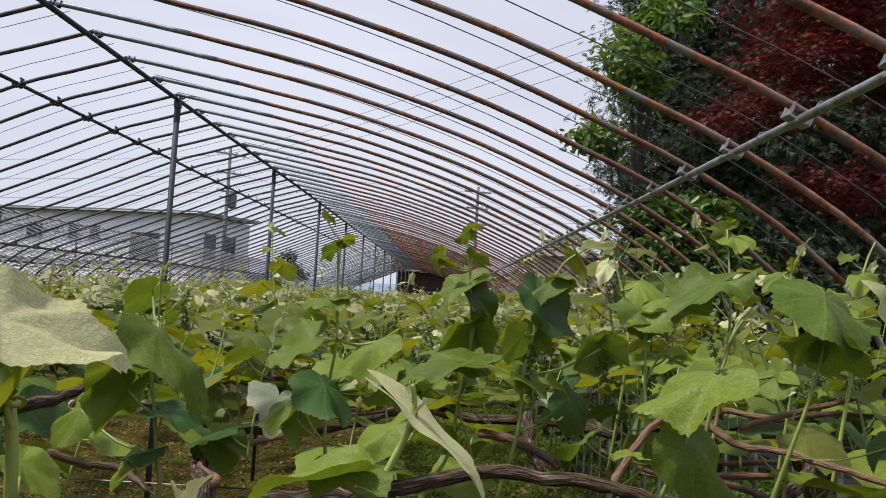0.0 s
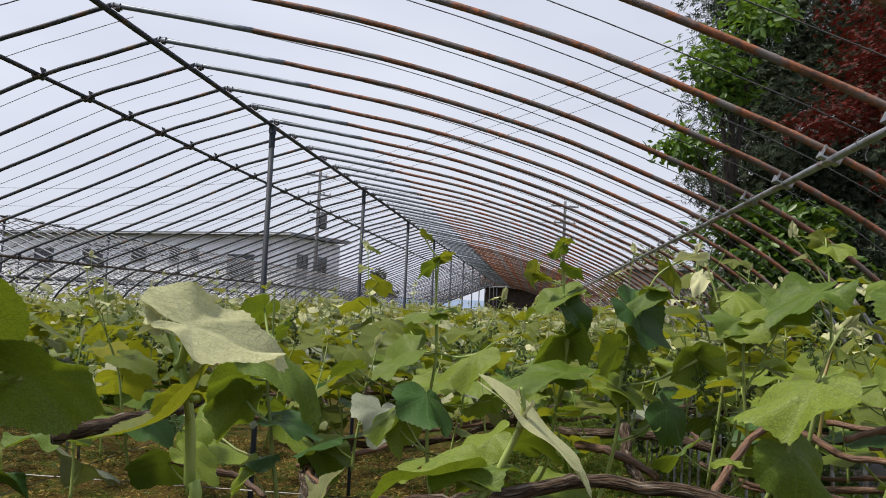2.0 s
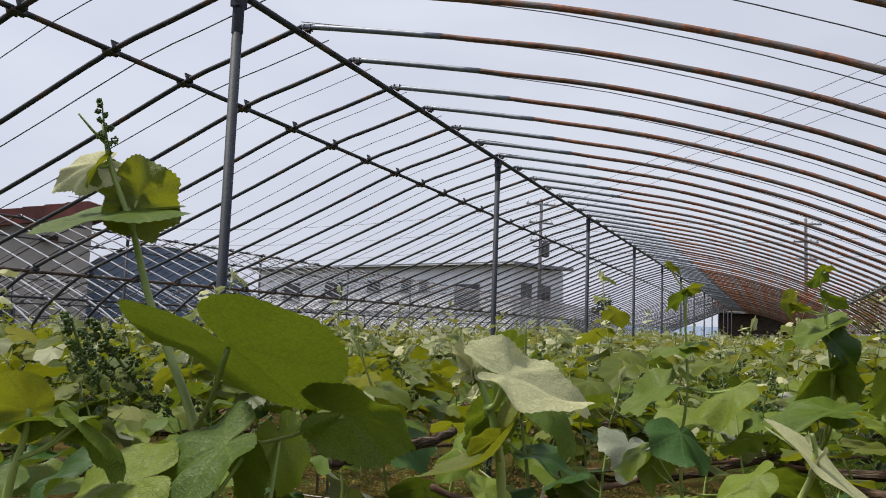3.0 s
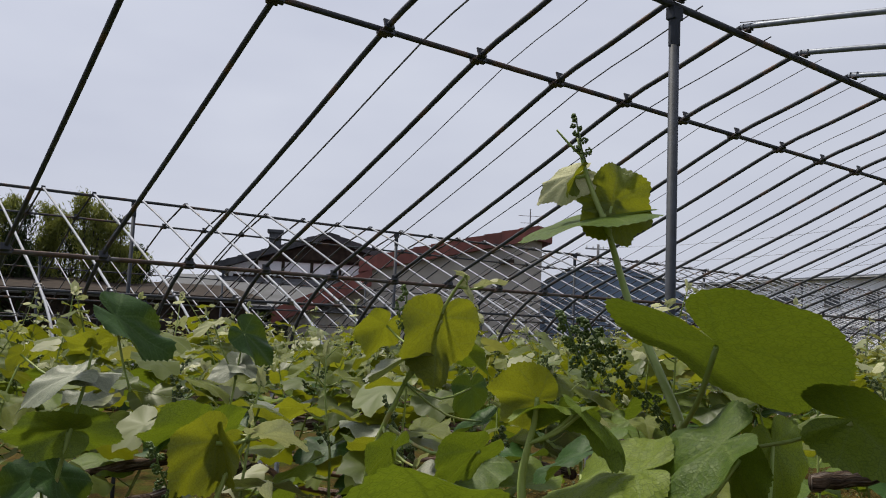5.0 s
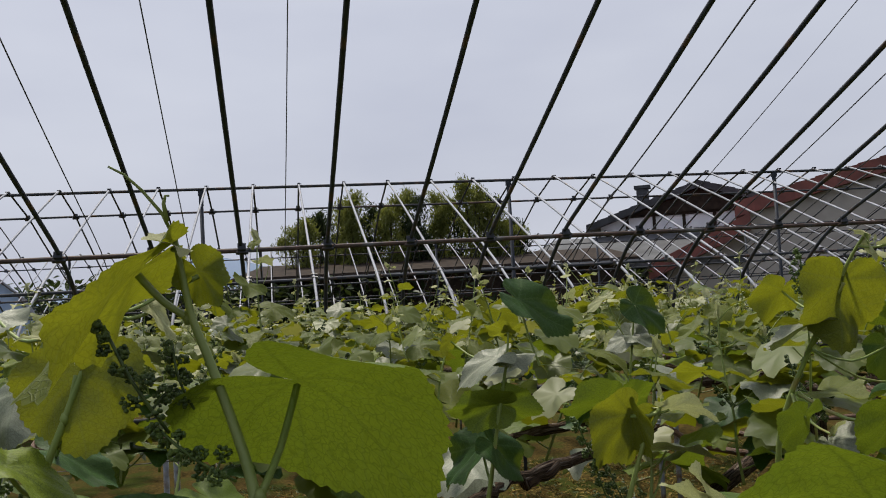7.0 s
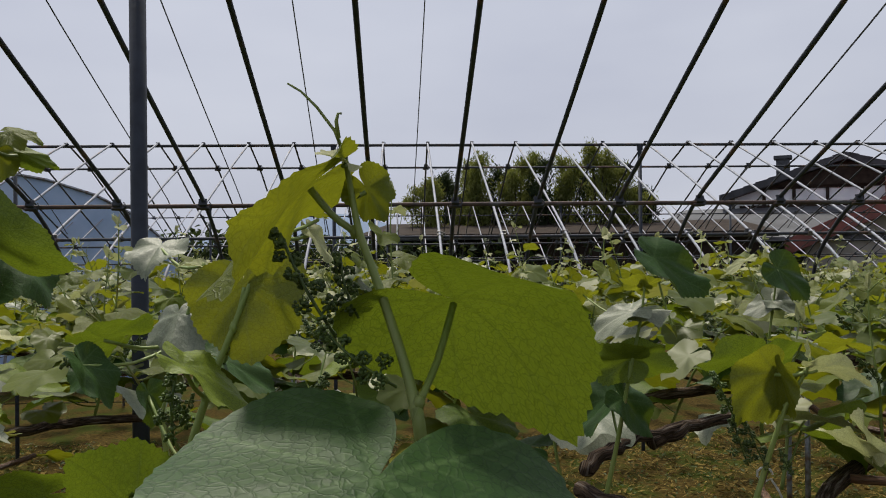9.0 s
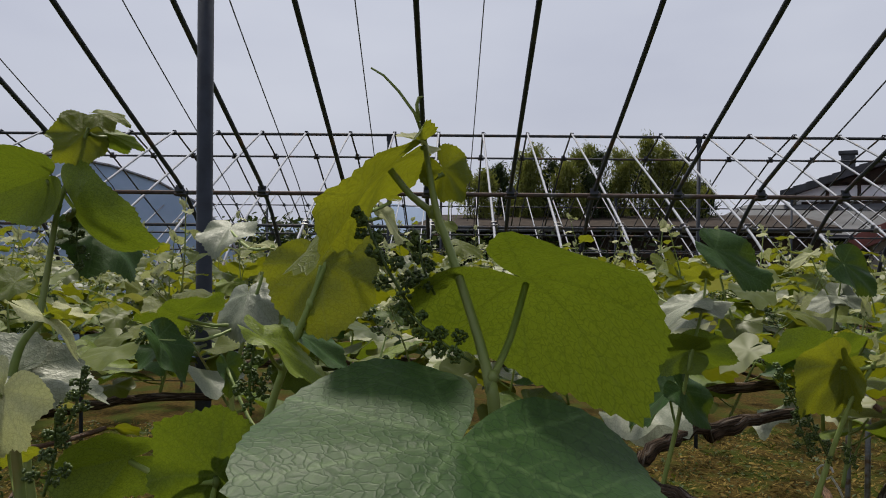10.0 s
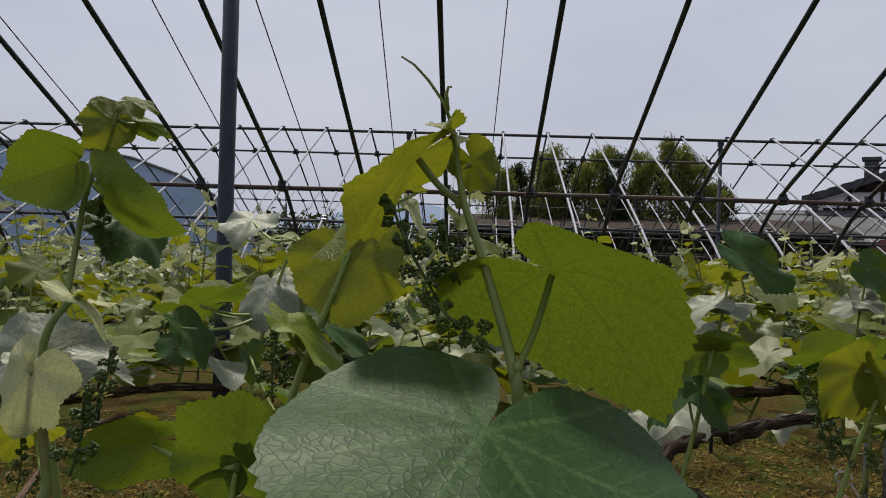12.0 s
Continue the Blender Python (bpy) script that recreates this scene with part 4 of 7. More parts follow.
# ---- vines ----
def leaf_outline(n, teeth, rng, lobes=0.0, deep=False, trim=False):
    """Angles and radii of a heart-shaped, shallowly lobed, toothed grape leaf; 1 is the way from the stalk to the tip."""
    knots = [(0, 1.0), (0.22, 0.92), (0.5, 0.845), (0.8, 0.90), (1.1, 0.83), (1.5, 0.80), (1.9, 0.80), (2.3, 0.70), (2.65, 0.58), (2.93, 0.38), (math.pi, 0.07)]
    if deep:
        knots = [(0, 1.0), (0.22, 0.95), (0.5, 0.89), (0.8, 0.90), (1.1, 0.87), (1.5, 0.86), (1.9, 0.88), (2.3, 0.86), (2.6, 0.78), (2.88, 0.58), (3.05, 0.25), (math.pi, 0.03)]
    if trim:
        knots = [(0, 1.0), (0.22, 0.93), (0.5, 0.85), (0.8, 0.86), (1.1, 0.78), (1.5, 0.72), (1.9, 0.64), (2.3, 0.50), (2.65, 0.38), (2.93, 0.24), (math.pi, 0.05)]
    kx, ky = [k[0] for k in knots], [k[1] for k in knots]
    out = []
    skew = rng.uniform(-0.05, 0.05)
    for i in range(n):
        a = -math.pi + 2 * math.pi * i / n
        r = float(np.interp(abs(a), kx, ky)) * (1 + skew * math.sin(a))
        if teeth and abs(a) < 2.85:
            r *= 1 + (0.022 if i % 2 else -0.014) * (0.55 if deep else 1.0) + rng.uniform(-0.01, 0.01)
        r *= 1 - lobes * (0.5 - 0.5 * math.cos(7.4 * min(abs(a), 1.7)))
        out.append((a, r))
    return out


def leaf_shape(seed, n=52, rings=(0.3, 0.6, 0.85, 1.0), fold=0.18, droop=0.25, wave=0.06, teeth=True, lobes=0.0, deep=False, trim=False):
    rng = random.Random(seed)
    edge = leaf_outline(n, teeth, rng, lobes, deep, trim)
    v, f, uv = [(0, 0, 0)], [], [(0, 0)]
    px, py = rng.uniform(0, 50), rng.uniform(0, 50)

    def rise(x, y):
        d = math.hypot(x, y)
        ang = math.atan2(x, y)
        z = fold * abs(x) ** 1.2 - droop * (max(y, 0) ** 2) - 0.35 * droop * x * x
        z -= 0.011 * d * math.cos(ang * 7.3)
        z += wave * d * noise.noise(Vector((x * 1.7 + px, y * 1.7 + py, seed)))
        return z + wave * d * d * (0.42 * math.sin(5 * ang + px) + 0.2 * math.sin(9 * ang + py))

    for q in rings:
        for a, r in edge:
            x, y = q * r * math.sin(a), q * r * math.cos(a)
            v.append((x, y, rise(x, y)))
            uv.append((x, y))
    for k in range(n):
        f.append((0, 1 + k, 1 + (k + 1) % n))
    for j in range(len(rings) - 1):
        for k in range(n):
            a, b = 1 + j * n + k, 1 + j * n + (k + 1) % n
            f.append((a, a + n, b + n, b))
    return v, f, uv


LEAVES = {}
for kind, mat in (("mature", M_LEAF), ("old", M_LEAFOLDSHADE), ("young", M_LEAFY), ("downy", M_LEAFW), ("silver", M_LEAFSKY)):
    LEAVES[kind] = []
    for s in range(7):
        v, f, uv = leaf_shape(s * 3 + len(kind), fold=(-0.10, 0.2, 0.12, -0.2, 0.3, 0.05, 0.16)[s], droop=(0.3, 0.12, 0.4, 0.2, 0.1, 0.5, 0.28)[s], wave=(0.14, 0.2, 0.16, 0.22, 0.18, 0.16, 0.2)[s], lobes=(0.0, 0.05, 0.02, 0.08, 0.0, 0.04, 0.06)[s] + (0.04 if kind in ("young", "downy") else 0))
        LEAVES[kind].append(mesh("leaf", v, f, mat, uvs=uv, smooth=True))
# finer, flatter blades for the foliage close by
FINE = {}
for kind, mat in (("mature", M_LEAF), ("old", M_LEAFOLDSHADE), ("young", M_LEAFY), ("downy", M_LEAFW)):
    FINE[kind] = []
    for s, (fo, dr, wv) in enumerate(((-0.12, 0.22, 0.24), (0.20, 0.32, 0.26), (-0.24, 0.5, 0.22))):
        v, f, uv = leaf_shape(40 + s, 96, (0.18, 0.36, 0.54, 0.72, 0.87, 1.0), fo, dr, wv, lobes=0.02 if kind in ("mature", "old") else 0.08)
        FINE[kind].append(mesh("leaf", v, f, mat, uvs=uv, smooth=True))


def basis(j, y, z, size, wide=1.0):
    """The pose of a blade: stalk at j, tip along y, upper side along z."""
    y = Vector(y).normalized()
    z = Vector(z)
    z = (z - y * z.dot(y)).normalized()
    x = y.cross(z)
    m = Matrix((x * size * wide, y * size, z * size)).transposed().to_4x4()
    m.translation = j
    return m


def cluster_mesh(seed, n=70, length=0.07):
    """A young flower cluster: a stalk with knots of tiny round buds, widest near the base."""
    rng = random.Random(seed)
    b = Build()
    b.tube(bend([(0, 0, 0), (0.004, 0, length * 0.5), (0.0, 0.004, length)], 3), [0.0011] * 7, 5)
    ball = bmesh.new()
    bmesh.ops.create_icosphere(ball, subdivisions=1, radius=1)
    bv = [v.co.copy() for v in ball.verts]
    ball.verts.index_update()
    bf = [tuple(v.index for v in f.verts) for f in ball.faces]
    ball.free()
    knots = []
    for k in range(10):
        q = k / 9
        a, rr = 2.4 * k, (0.010 * (1 - q) ** 0.8 + 0.0015) * rng.uniform(0.7, 1.2)
        c = Vector((rr * math.cos(a), rr * math.sin(a), length * (0.18 + 0.84 * q)))
        b.tube([(0, 0, c.z - 0.003), c], [0.0009, 0.0006], 4)
        knots.append((c, 0.0058 * (1 - 0.45 * q)))
    for i in range(n):
        c, ball_r = rng.choice(knots)
        d = Vector((rng.gauss(0, 1), rng.gauss(0, 1), rng.gauss(0, 1))).normalized()
        c = c + d * ball_r * rng.uniform(0.6, 1.05)
        r = rng.uniform(0.0012, 0.0018)
        s = len(b.v)
        b.v += [c + v * r for v in bv]
        b.f += [tuple(s + i for i in q) for q in bf]
    return b.done("grape_flower", M_FLOWER, smooth=True)


CLUSTERS = [cluster_mesh(s, 250 + 10 * s, 0.05 + 0.008 * s) for s in range(4)]


def along(m_from, to):
    """A pose at m_from whose z runs towards to."""
    d = Vector(to) - Vector(m_from)
    q = d.to_track_quat("Z", "Y")
    return Matrix.LocRotScale(m_from, q, None)


def tendril(start, d, length, rng, curl=3.0):
    pts, p, d = [], Vector(start), Vector(d).normalized()
    axis = Vector((rng.gauss(0, 1), rng.gauss(0, 1), rng.gauss(0, 0.4))).normalized()
    n = 12
    for i in range(n):
        pts.append(p.copy())
        p += d * length / n
        d.rotate(Matrix.Rotation(curl * (i / n) ** 2 / n * 2, 3, axis))
    return pts


def make_shoot(vine, stem, leaves, clusters=(), tendrils=(), thick=0.0034, fine=False, rng=random):
    """stem: points from the cane upwards. leaves: (node, stalk end, tip way, upper side, size, kind, wide). clusters: (from, to)."""
    b = Build()
    pts = bend(stem, 4)
    n = len(pts)
    b.tube(pts, [thick * (1 - 0.62 * i / (n - 1)) for i in range(n)], 7)
    body = n * 7

    def grown_on(start):
        """Joins a side growth, which begins inside the stem, to the stem's skin."""
        c = b.v[start]
        k = min(range(body), key=lambda i: (b.v[i] - c).length_squared)
        b.f.append((k, start, start + 1))

    for lf in leaves:
        node, j = Vector(lf[0]), Vector(lf[1])
        j = j - Vector((0, 0, 0.0025))
        mid = node.lerp(j, 0.5) - Vector((0, 0, 0.08 * (j - node).length))
        r = (0.0019 if lf[4] > 0.055 else 0.0013) * (1.1 if fine else 1.0)
        at = len(b.v)
        b.tube(bend([node, mid, j], 3), [r * 1.25] + [r] * 6, 5)
        grown_on(at)
        if lf[4] > 0.05:
            at = len(b.v)
            b.tube([node - Vector((0, 0, thick)), node, node + Vector((0, 0, thick))], [thick * 0.5, thick * 0.85, thick * 0.45], 6)
            grown_on(at)
    for t in tendrils:
        at = len(b.v)
        b.tube(t, [0.0014 * (1 - 0.6 * i / len(t)) for i in range(len(t))], 4)
        grown_on(at)
    ob = put("shoot", b.done("shoot", M_STEM, smooth=True), vine)
    base = Vector(vine.location)
    ob.location = -base
    lib = FINE if fine else LEAVES
    for node, j, y, z, size, kind, wide in leaves:
        me = rng.choice(lib[kind]) if isinstance(kind, str) else kind
        put("leaf", me, ob, basis(j, y, z, size, wide))
    for a, to in clusters:
        put("grape_flower", rng.choice(CLUSTERS), ob, along(Vector(a), Vector(to)) @ Matrix.Scale(min(1.1, (Vector(to) - Vector(a)).length / 0.062), 4))
    return ob


def grow(rng, base, height, size=1.0, fresh=0.0):
    """A random upright shoot: stem points, leaves, clusters, tendrils."""
    base = Vector(base)
    lean = Vector((rng.gauss(0, 0.22), rng.gauss(0, 0.22), 1))
    stem = [base]
    p = base.copy()
    n = 5
    for i in range(n):
        lean += Vector((rng.gauss(0, 0.10), rng.gauss(0, 0.10), 0))
        p = p + lean.normalized() * height / n
        stem.append(p.copy())
    pts = bend(stem, 4)
    turn = rng.uniform(0, 2 * math.pi)
    leaves, clusters, tendrils = [], [], []
    count = max(4, int(height / 0.055))
    for i in range(count):
        t = 0.10 + 0.88 * i / (count - 1)
        node = pts[min(int(t * (len(pts) - 1)), len(pts) - 1)]
        a = turn + math.pi * i + rng.gauss(0, 0.35)
        out = Vector((math.cos(a), math.sin(a), 0))
        s = size * (0.090 * (1 - t) ** 0.55 + 0.017) * rng.uniform(0.85, 1.2)
        stalk = s * rng.uniform(0.6, 0.95)
        j = node + (out * 0.8 + Vector((0, 0, rng.uniform(0.25, 0.7)))).normalized() * stalk
        swing = Matrix.Rotation(rng.gauss(0, 0.5), 3, "Z")
        tip = swing @ (out + Vector((0, 0, rng.uniform(-0.5, 0.2))))
        upper = swing @ (out * rng.uniform(-0.25, 0.5) + Vector((rng.gauss(0, 0.25), rng.gauss(0, 0.25), 0.9)))
        kind = "mature" if t < 0.54 - fresh else ("young" if t < 0.84 - 0.3 * fresh or rng.random() < 0.35 else "downy")
        # old: full-grown blades whose green is darkened to stand for shade
        if t < 0.4 - fresh and rng.random() < 0.4:
            kind = "old"
        # more blades with painted sheen on the side that lies towards the sun
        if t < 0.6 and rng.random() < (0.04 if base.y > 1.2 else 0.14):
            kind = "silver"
        if rng.random() < 0.006:
            kind = "downy"
        if kind == "downy":
            s *= 0.7
        leaves.append((node, j, tip, upper, s, kind, rng.uniform(0.85, 1.08)))
        if i in (2, 3) and rng.random() < 0.5:
            clusters.append((node, node - out * 0.05 + Vector((0, 0, 0.06))))
        if t > 0.55 and rng.random() < 0.22:
            tendrils.append(tendril(node, -out * 0.6 + Vector((0, 0, 0.6)), rng.uniform(0.06, 0.14), rng))
    # the furled cream tip
    for k in range(2):
        way = Vector((rng.gauss(0, 0.5), rng.gauss(0, 0.5), 1))
        leaves.append((pts[-1], pts[-1] + way * 0.004, way, Vector((rng.gauss(0, 1), rng.gauss(0, 1), 0.1)), rng.uniform(0.014, 0.028), "downy", rng.uniform(0.35, 0.6)))
    return stem, leaves, clusters, tendrils


def wander(rng, a, b, n, amp):
    a, b = Vector(a), Vector(b)
    return [a.lerp(b, i / n) + Vector((rng.gauss(0, amp), rng.gauss(0, amp), rng.gauss(0, amp * 0.5))) * (0 if i == 0 else 1) for i in range(n + 1)]


def grapevine(at, arms, seed, trunk_r, mat, label):
    """A vine trained flat: trunk, arms along the wires, side canes."""
    rng = random.Random(seed)
    v = empty("grapevine", at, label, "grapevine", "grapevines")
    at = Vector(at)
    tp = bend([(0, 0, -0.2), (0.03, 0.02, 0.5), (-0.04, 0.03, 1.1), (0.02, -0.02, 1.6), (0.0, 0.0, 1.9)], 5)
    put("trunk", Build().tube(tp, [trunk_r * (1.25 - 0.5 * i / len(tp)) * (1 + 0.12 * rng.uniform(-1, 1)) for i in range(len(tp))], 11).done("trunk", mat, smooth=True), v)
    canes = []
    for end in arms:
        e = Vector(end) - at
        line = bend(wander(rng, (0, 0, 1.87), e, max(4, int(e.length / 0.35)), 0.035), 4)
        n = len(line)
        put("arm", Build().tube(line, [(trunk_r * 0.40 * (1 - 0.55 * i / n) + 0.004) * (1 + 0.08 * rng.uniform(-1, 1)) for i in range(n)], 8).done("arm", M_BARK, smooth=True), v, label="gnarled brown bark")
        canes.append([p + at for p in line])
        for k in range(3, n, 4):
            d = Vector((rng.gauss(0, 1), rng.gauss(0, 1), 0)).normalized() * rng.uniform(0.3, 0.7)
            ln = bend(wander(rng, line[k], line[k] + d + Vector((0, 0, rng.uniform(-0.02, 0.05))), 4, 0.02), 3)
            put("cane", Build().tube(ln, [0.0085 * (1 - 0.5 * i / len(ln)) * (1 + 0.12 * rng.uniform(-1, 1)) for i in range(len(ln))], 6).done("cane", M_CANE, smooth=True), v)
            canes.append([p + at for p in ln])
    return v, canes


EYE = Vector((2.13, -0.07, 2.28))
VINES = []
for k, (at, arms, r, mat) in enumerate((
        ((1.03, 4.16, 0), [(2.6, 2.2, 1.94), (1.9, 0.75, 1.95), (-0.6, 3.4, 1.9), (2.9, 5.8, 1.9), (0.2, 6.4, 1.9)], 0.052, M_GREYBARK),
        ((-0.9, 2.05, 0), [(1.2, 0.25, 1.88), (0.6, 1.5, 1.9), (-2.4, 0.2, 1.86), (-2.3, 2.6, 1.86), (0.3, 2.6, 1.88), (-0.6, -0.9, 1.86)], 0.05, M_BARK),
        ((0.35, -2.3, 0), [(1.3, -0.75, 1.88), (-0.7, -1.3, 1.86), (-2.3, -1.6, 1.84), (-1.6, -3.4, 1.84), (2.3, -2.6, 1.88)], 0.05, M_BARK),
        ((3.3, 2.6, 0), [(2.55, 1.05, 1.97), (3.5, 1.0, 1.93), (3.5, 4.6, 1.92), (2.7, 3.9, 1.9)], 0.04, M_BARK))):
    VINES.append(grapevine(at, arms, 60 + k, r, mat, "gnarled old grapevine trained flat on wires, leafing out in spring"))

# shoots of the near field
rng = random.Random(77)
spots = []
for gx in np.arange(-2.9, 3.75, 0.265):
    for gy in np.arange(-2.7, 4.9, 0.265):
        p = Vector((gx + rng.uniform(-0.13, 0.13), gy + rng.uniform(-0.13, 0.13), 0))
        d = Vector((p.x - EYE.x, p.y - EYE.y, 0))
        yaw = math.degrees(math.atan2(-d.x, d.y))
        if d.length < (1.55 if yaw < 38 else 1.25) or not -36 < yaw < 140 or rng.random() < (0.25 if yaw < 38 and d.length < 2.1 else 0.10):
            continue
        spots.append((p, d.length))
for p, dist in spots:
    best = min(VINES, key=lambda v: min((q.xy - p.xy).length for c in v[1] for q in c))
    q = min((q for c in best[1] for q in c), key=lambda q: (q.xy - p.xy).length)
    z = 1.90 if (q.xy - p.xy).length > 0.12 else q.z
    hgt = rng.uniform(0.16, 0.40) * (0.8 if dist < 1.8 else 1.0) + (rng.uniform(0.08, 0.2) if rng.random() < 0.32 else 0)
    if p.x > 2.4 and p.y > 1.2:
        hgt += rng.uniform(0.05, 0.2)
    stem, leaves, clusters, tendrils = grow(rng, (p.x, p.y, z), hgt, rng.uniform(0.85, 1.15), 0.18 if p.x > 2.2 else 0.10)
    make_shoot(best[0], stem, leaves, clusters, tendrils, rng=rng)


# the canopy farther off
def low_leaf():
    v, f, uv = leaf_shape(5, 16, (0.55, 1.0), 0.12, 0.3, 0.12, teeth=False)
    return v, f


def canopy(name, x0, x1, y0, y1, density, z0, seed, skip, label):
    rng = random.Random(seed)
    n = int((x1 - x0) * (y1 - y0) * density)
    old, young, stems = [], [], Build()
    for _ in range(n):
        x, y = rng.uniform(x0, x1), rng.uniform(y0, y1)
        if skip(x, y):
            continue
        stem, leaves, _, _ = grow(rng, (x, y, z0), rng.uniform(0.16, 0.42) + (rng.uniform(0.08, 0.2) if rng.random() < 0.2 else 0), rng.uniform(0.95, 1.25))
        stems.tube(stem[::2] + [stem[-1]], [0.004, 0.0034, 0.0028, 0.002], 4, cap=False)
        for node, j, yv, zv, s, kind, wide in leaves:
            m = basis(j, yv, zv, s, wide)
            row = [tuple(m.translation), tuple(m.col[0].xyz), tuple(m.col[1].xyz), tuple(m.col[2].xyz)]
            (old if kind in ("mature", "old", "silver") else young).append(row)
    ob = put(name, scatter_mesh(name, low_leaf(), old, M_FARLEAF))
    tagged(ob, label, "foliage", kind="stuff")
    ob = put(name, scatter_mesh(name, low_leaf(), young, M_FARYOUNG))
    tagged(ob, "pale young shoot tips of the grape canopy", "foliage", kind="stuff")
    ob = put("shoot_stems", stems.done("shoot_stems", M_STEM))
    tagged(ob, "green stems of the grape canopy", "stems", kind="stuff")


near = lambda x, y: -3.0 < x < 3.8 and -2.8 < y < 5.0
canopy("canopy_foliage", -3.1, 3.7, 4.9, 13, 14, 1.90, 81, near, "dense green grape canopy over the trellis")
canopy("canopy_foliage", -3.1, 3.7, 13, 30, 8, 1.92, 82, near, "far green grape canopy")
canopy("canopy_foliage", -10.5, -3.6, -6, 22, 7, 1.74, 83, near, "grape canopy in the neighbouring frame")
canopy("canopy_foliage", -3.1, 1.0, -6.2, -2.7, 13, 1.88, 84, near, "green grape canopy beyond the post")

canopy("canopy_foliage", 1.0, 3.7, -6.2, -0.6, 8, 1.88, 85, lambda x, y: math.hypot(x - EYE.x, y - EYE.y) < 1.0 or (x < 2.3 and y > -2.7), "green grape canopy behind the walk")

# side shoots and lower leaves between the near shoots
def lower_leaves():
    rng = random.Random(88)
    old, young = [], []
    for _ in range(950):
        x, y = rng.uniform(-3.0, 3.7), rng.uniform(-2.8, 5.0)
        if math.hypot(x - EYE.x, y - EYE.y) < (2.3 if y > 0.9 else 1.5) or x > 1.9:
            continue
        z = 1.88 + rng.uniform(0.0, 0.22)
        a = rng.uniform(0, 2 * math.pi)
        for k in range(rng.choice((2, 3, 4))):
            a += 2.3
            out = Vector((math.cos(a), math.sin(a), 0))
            j = Vector((x, y, z + 0.05 * k)) + out * rng.uniform(0.03, 0.07)
            m = basis(j, out + Vector((0, 0, rng.uniform(-0.6, 0.1))), Vector((rng.gauss(0, 0.3), rng.gauss(0, 0.3), 0.9)), rng.uniform(0.045, 0.085), rng.uniform(0.85, 1.08))
            (old if rng.random() < 0.85 else young).append([tuple(m.translation), tuple(m.col[0].xyz), tuple(m.col[1].xyz), tuple(m.col[2].xyz)])
    v, f, uv = leaf_shape(6, 28, (0.5, 1.0), 0.10, 0.3, 0.14, lobes=0.08)
    tagged(put("lower_foliage", scatter_mesh("lower_foliage", (v, f), old, M_FARLEAF)), "lower green grape leaves along the wires", "foliage", kind="stuff")
    tagged(put("lower_foliage", scatter_mesh("lower_foliage", (v, f), young, M_FARYOUNG)), "pale young grape leaves along the wires", "foliage", kind="stuff")


lower_leaves()

# trellis wires and crossbars
for i, x in enumerate(np.arange(-2.8, 3.9, 1.3)):
    ob = put("trellis_wire", Build().tube([(x, -6, 1.885), (x + 0.01, 0, 1.875), (x, 8, 1.88), (x, 30, 1.885)], 0.0013, 4).done("trellis_wire", M_WIRE))
    tagged(ob, "thin grey steel trellis wire", "wire", "trellis wires")
for i, y in enumerate(np.arange(-5.3, 14, 1.75)):
    ob = put("trellis_wire", Build().tube([(-3.43, y, 1.88), (0, y + 0.02, 1.865), (3.93, y, 1.88)], 0.0013, 4).done("trellis_wire", M_WIRE))
    tagged(ob, "thin grey steel trellis wire", "wire", "trellis wires")
for y in (4.95, 8.45, 11.95):
    ob = put("trellis_crossbar", Build().tube([(-3.43, y, 1.92), (3.94, y, 1.95)], 0.0165, 10).done("trellis_crossbar", M_GALV, smooth=True))
    tagged(ob, "grey steel pipe carrying the trellis wires", "pipe", "trellis crossbars")

# white ties that hold canes to the wires, and a curled wire end on the purlin
tie_rng = random.Random(9)
for k in range(46):
    c = tie_rng.choice([c for v in VINES for c in v[1]])
    q = tie_rng.choice(c)
    r = 0.012
    ring = [(q.x + r * math.cos(a) * 0.4, q.y + r * math.cos(a), q.z + r * math.sin(a)) for a in np.linspace(0, 5.6, 9)]
    tail = [(ring[-1][0] + 0.004, ring[-1][1] + 0.012, ring[-1][2] - 0.02), (ring[-1][0], ring[-1][1] + 0.02, ring[-1][2] - 0.035)]
    ob = put("vine_tie", Build().tube(ring + tail, 0.0022, 5).done("vine_tie", M_TIE))
    tagged(ob, "white plastic tie holding a cane to its wire", "tie", "vine ties")
for y, tail in ((2.43, 1.0), (2.04, 0.25), (3.62, 0.3)):
    loop = bend([(3.06, y, 2.829), (3.077, y + 0.004, 2.812), (3.06, y + 0.008, 2.795), (3.043, y + 0.01, 2.812), (3.06, y + 0.014, 2.829), (3.078, y + 0.012, 2.805), (3.07, y + 0.012, 2.805 - 0.025 * tail), (3.075, y + 0.016, 2.805 - 0.045 * tail), (3.07, y + 0.004, 2.805 - 0.04 * tail)], 4)
    ob = put("wire_loop", Build().tube(loop, 0.0017, 5).done("wire_loop", M_CLAMP))
    tagged(ob, "curled end of binding wire on the purlin", "wire", "wire loops")


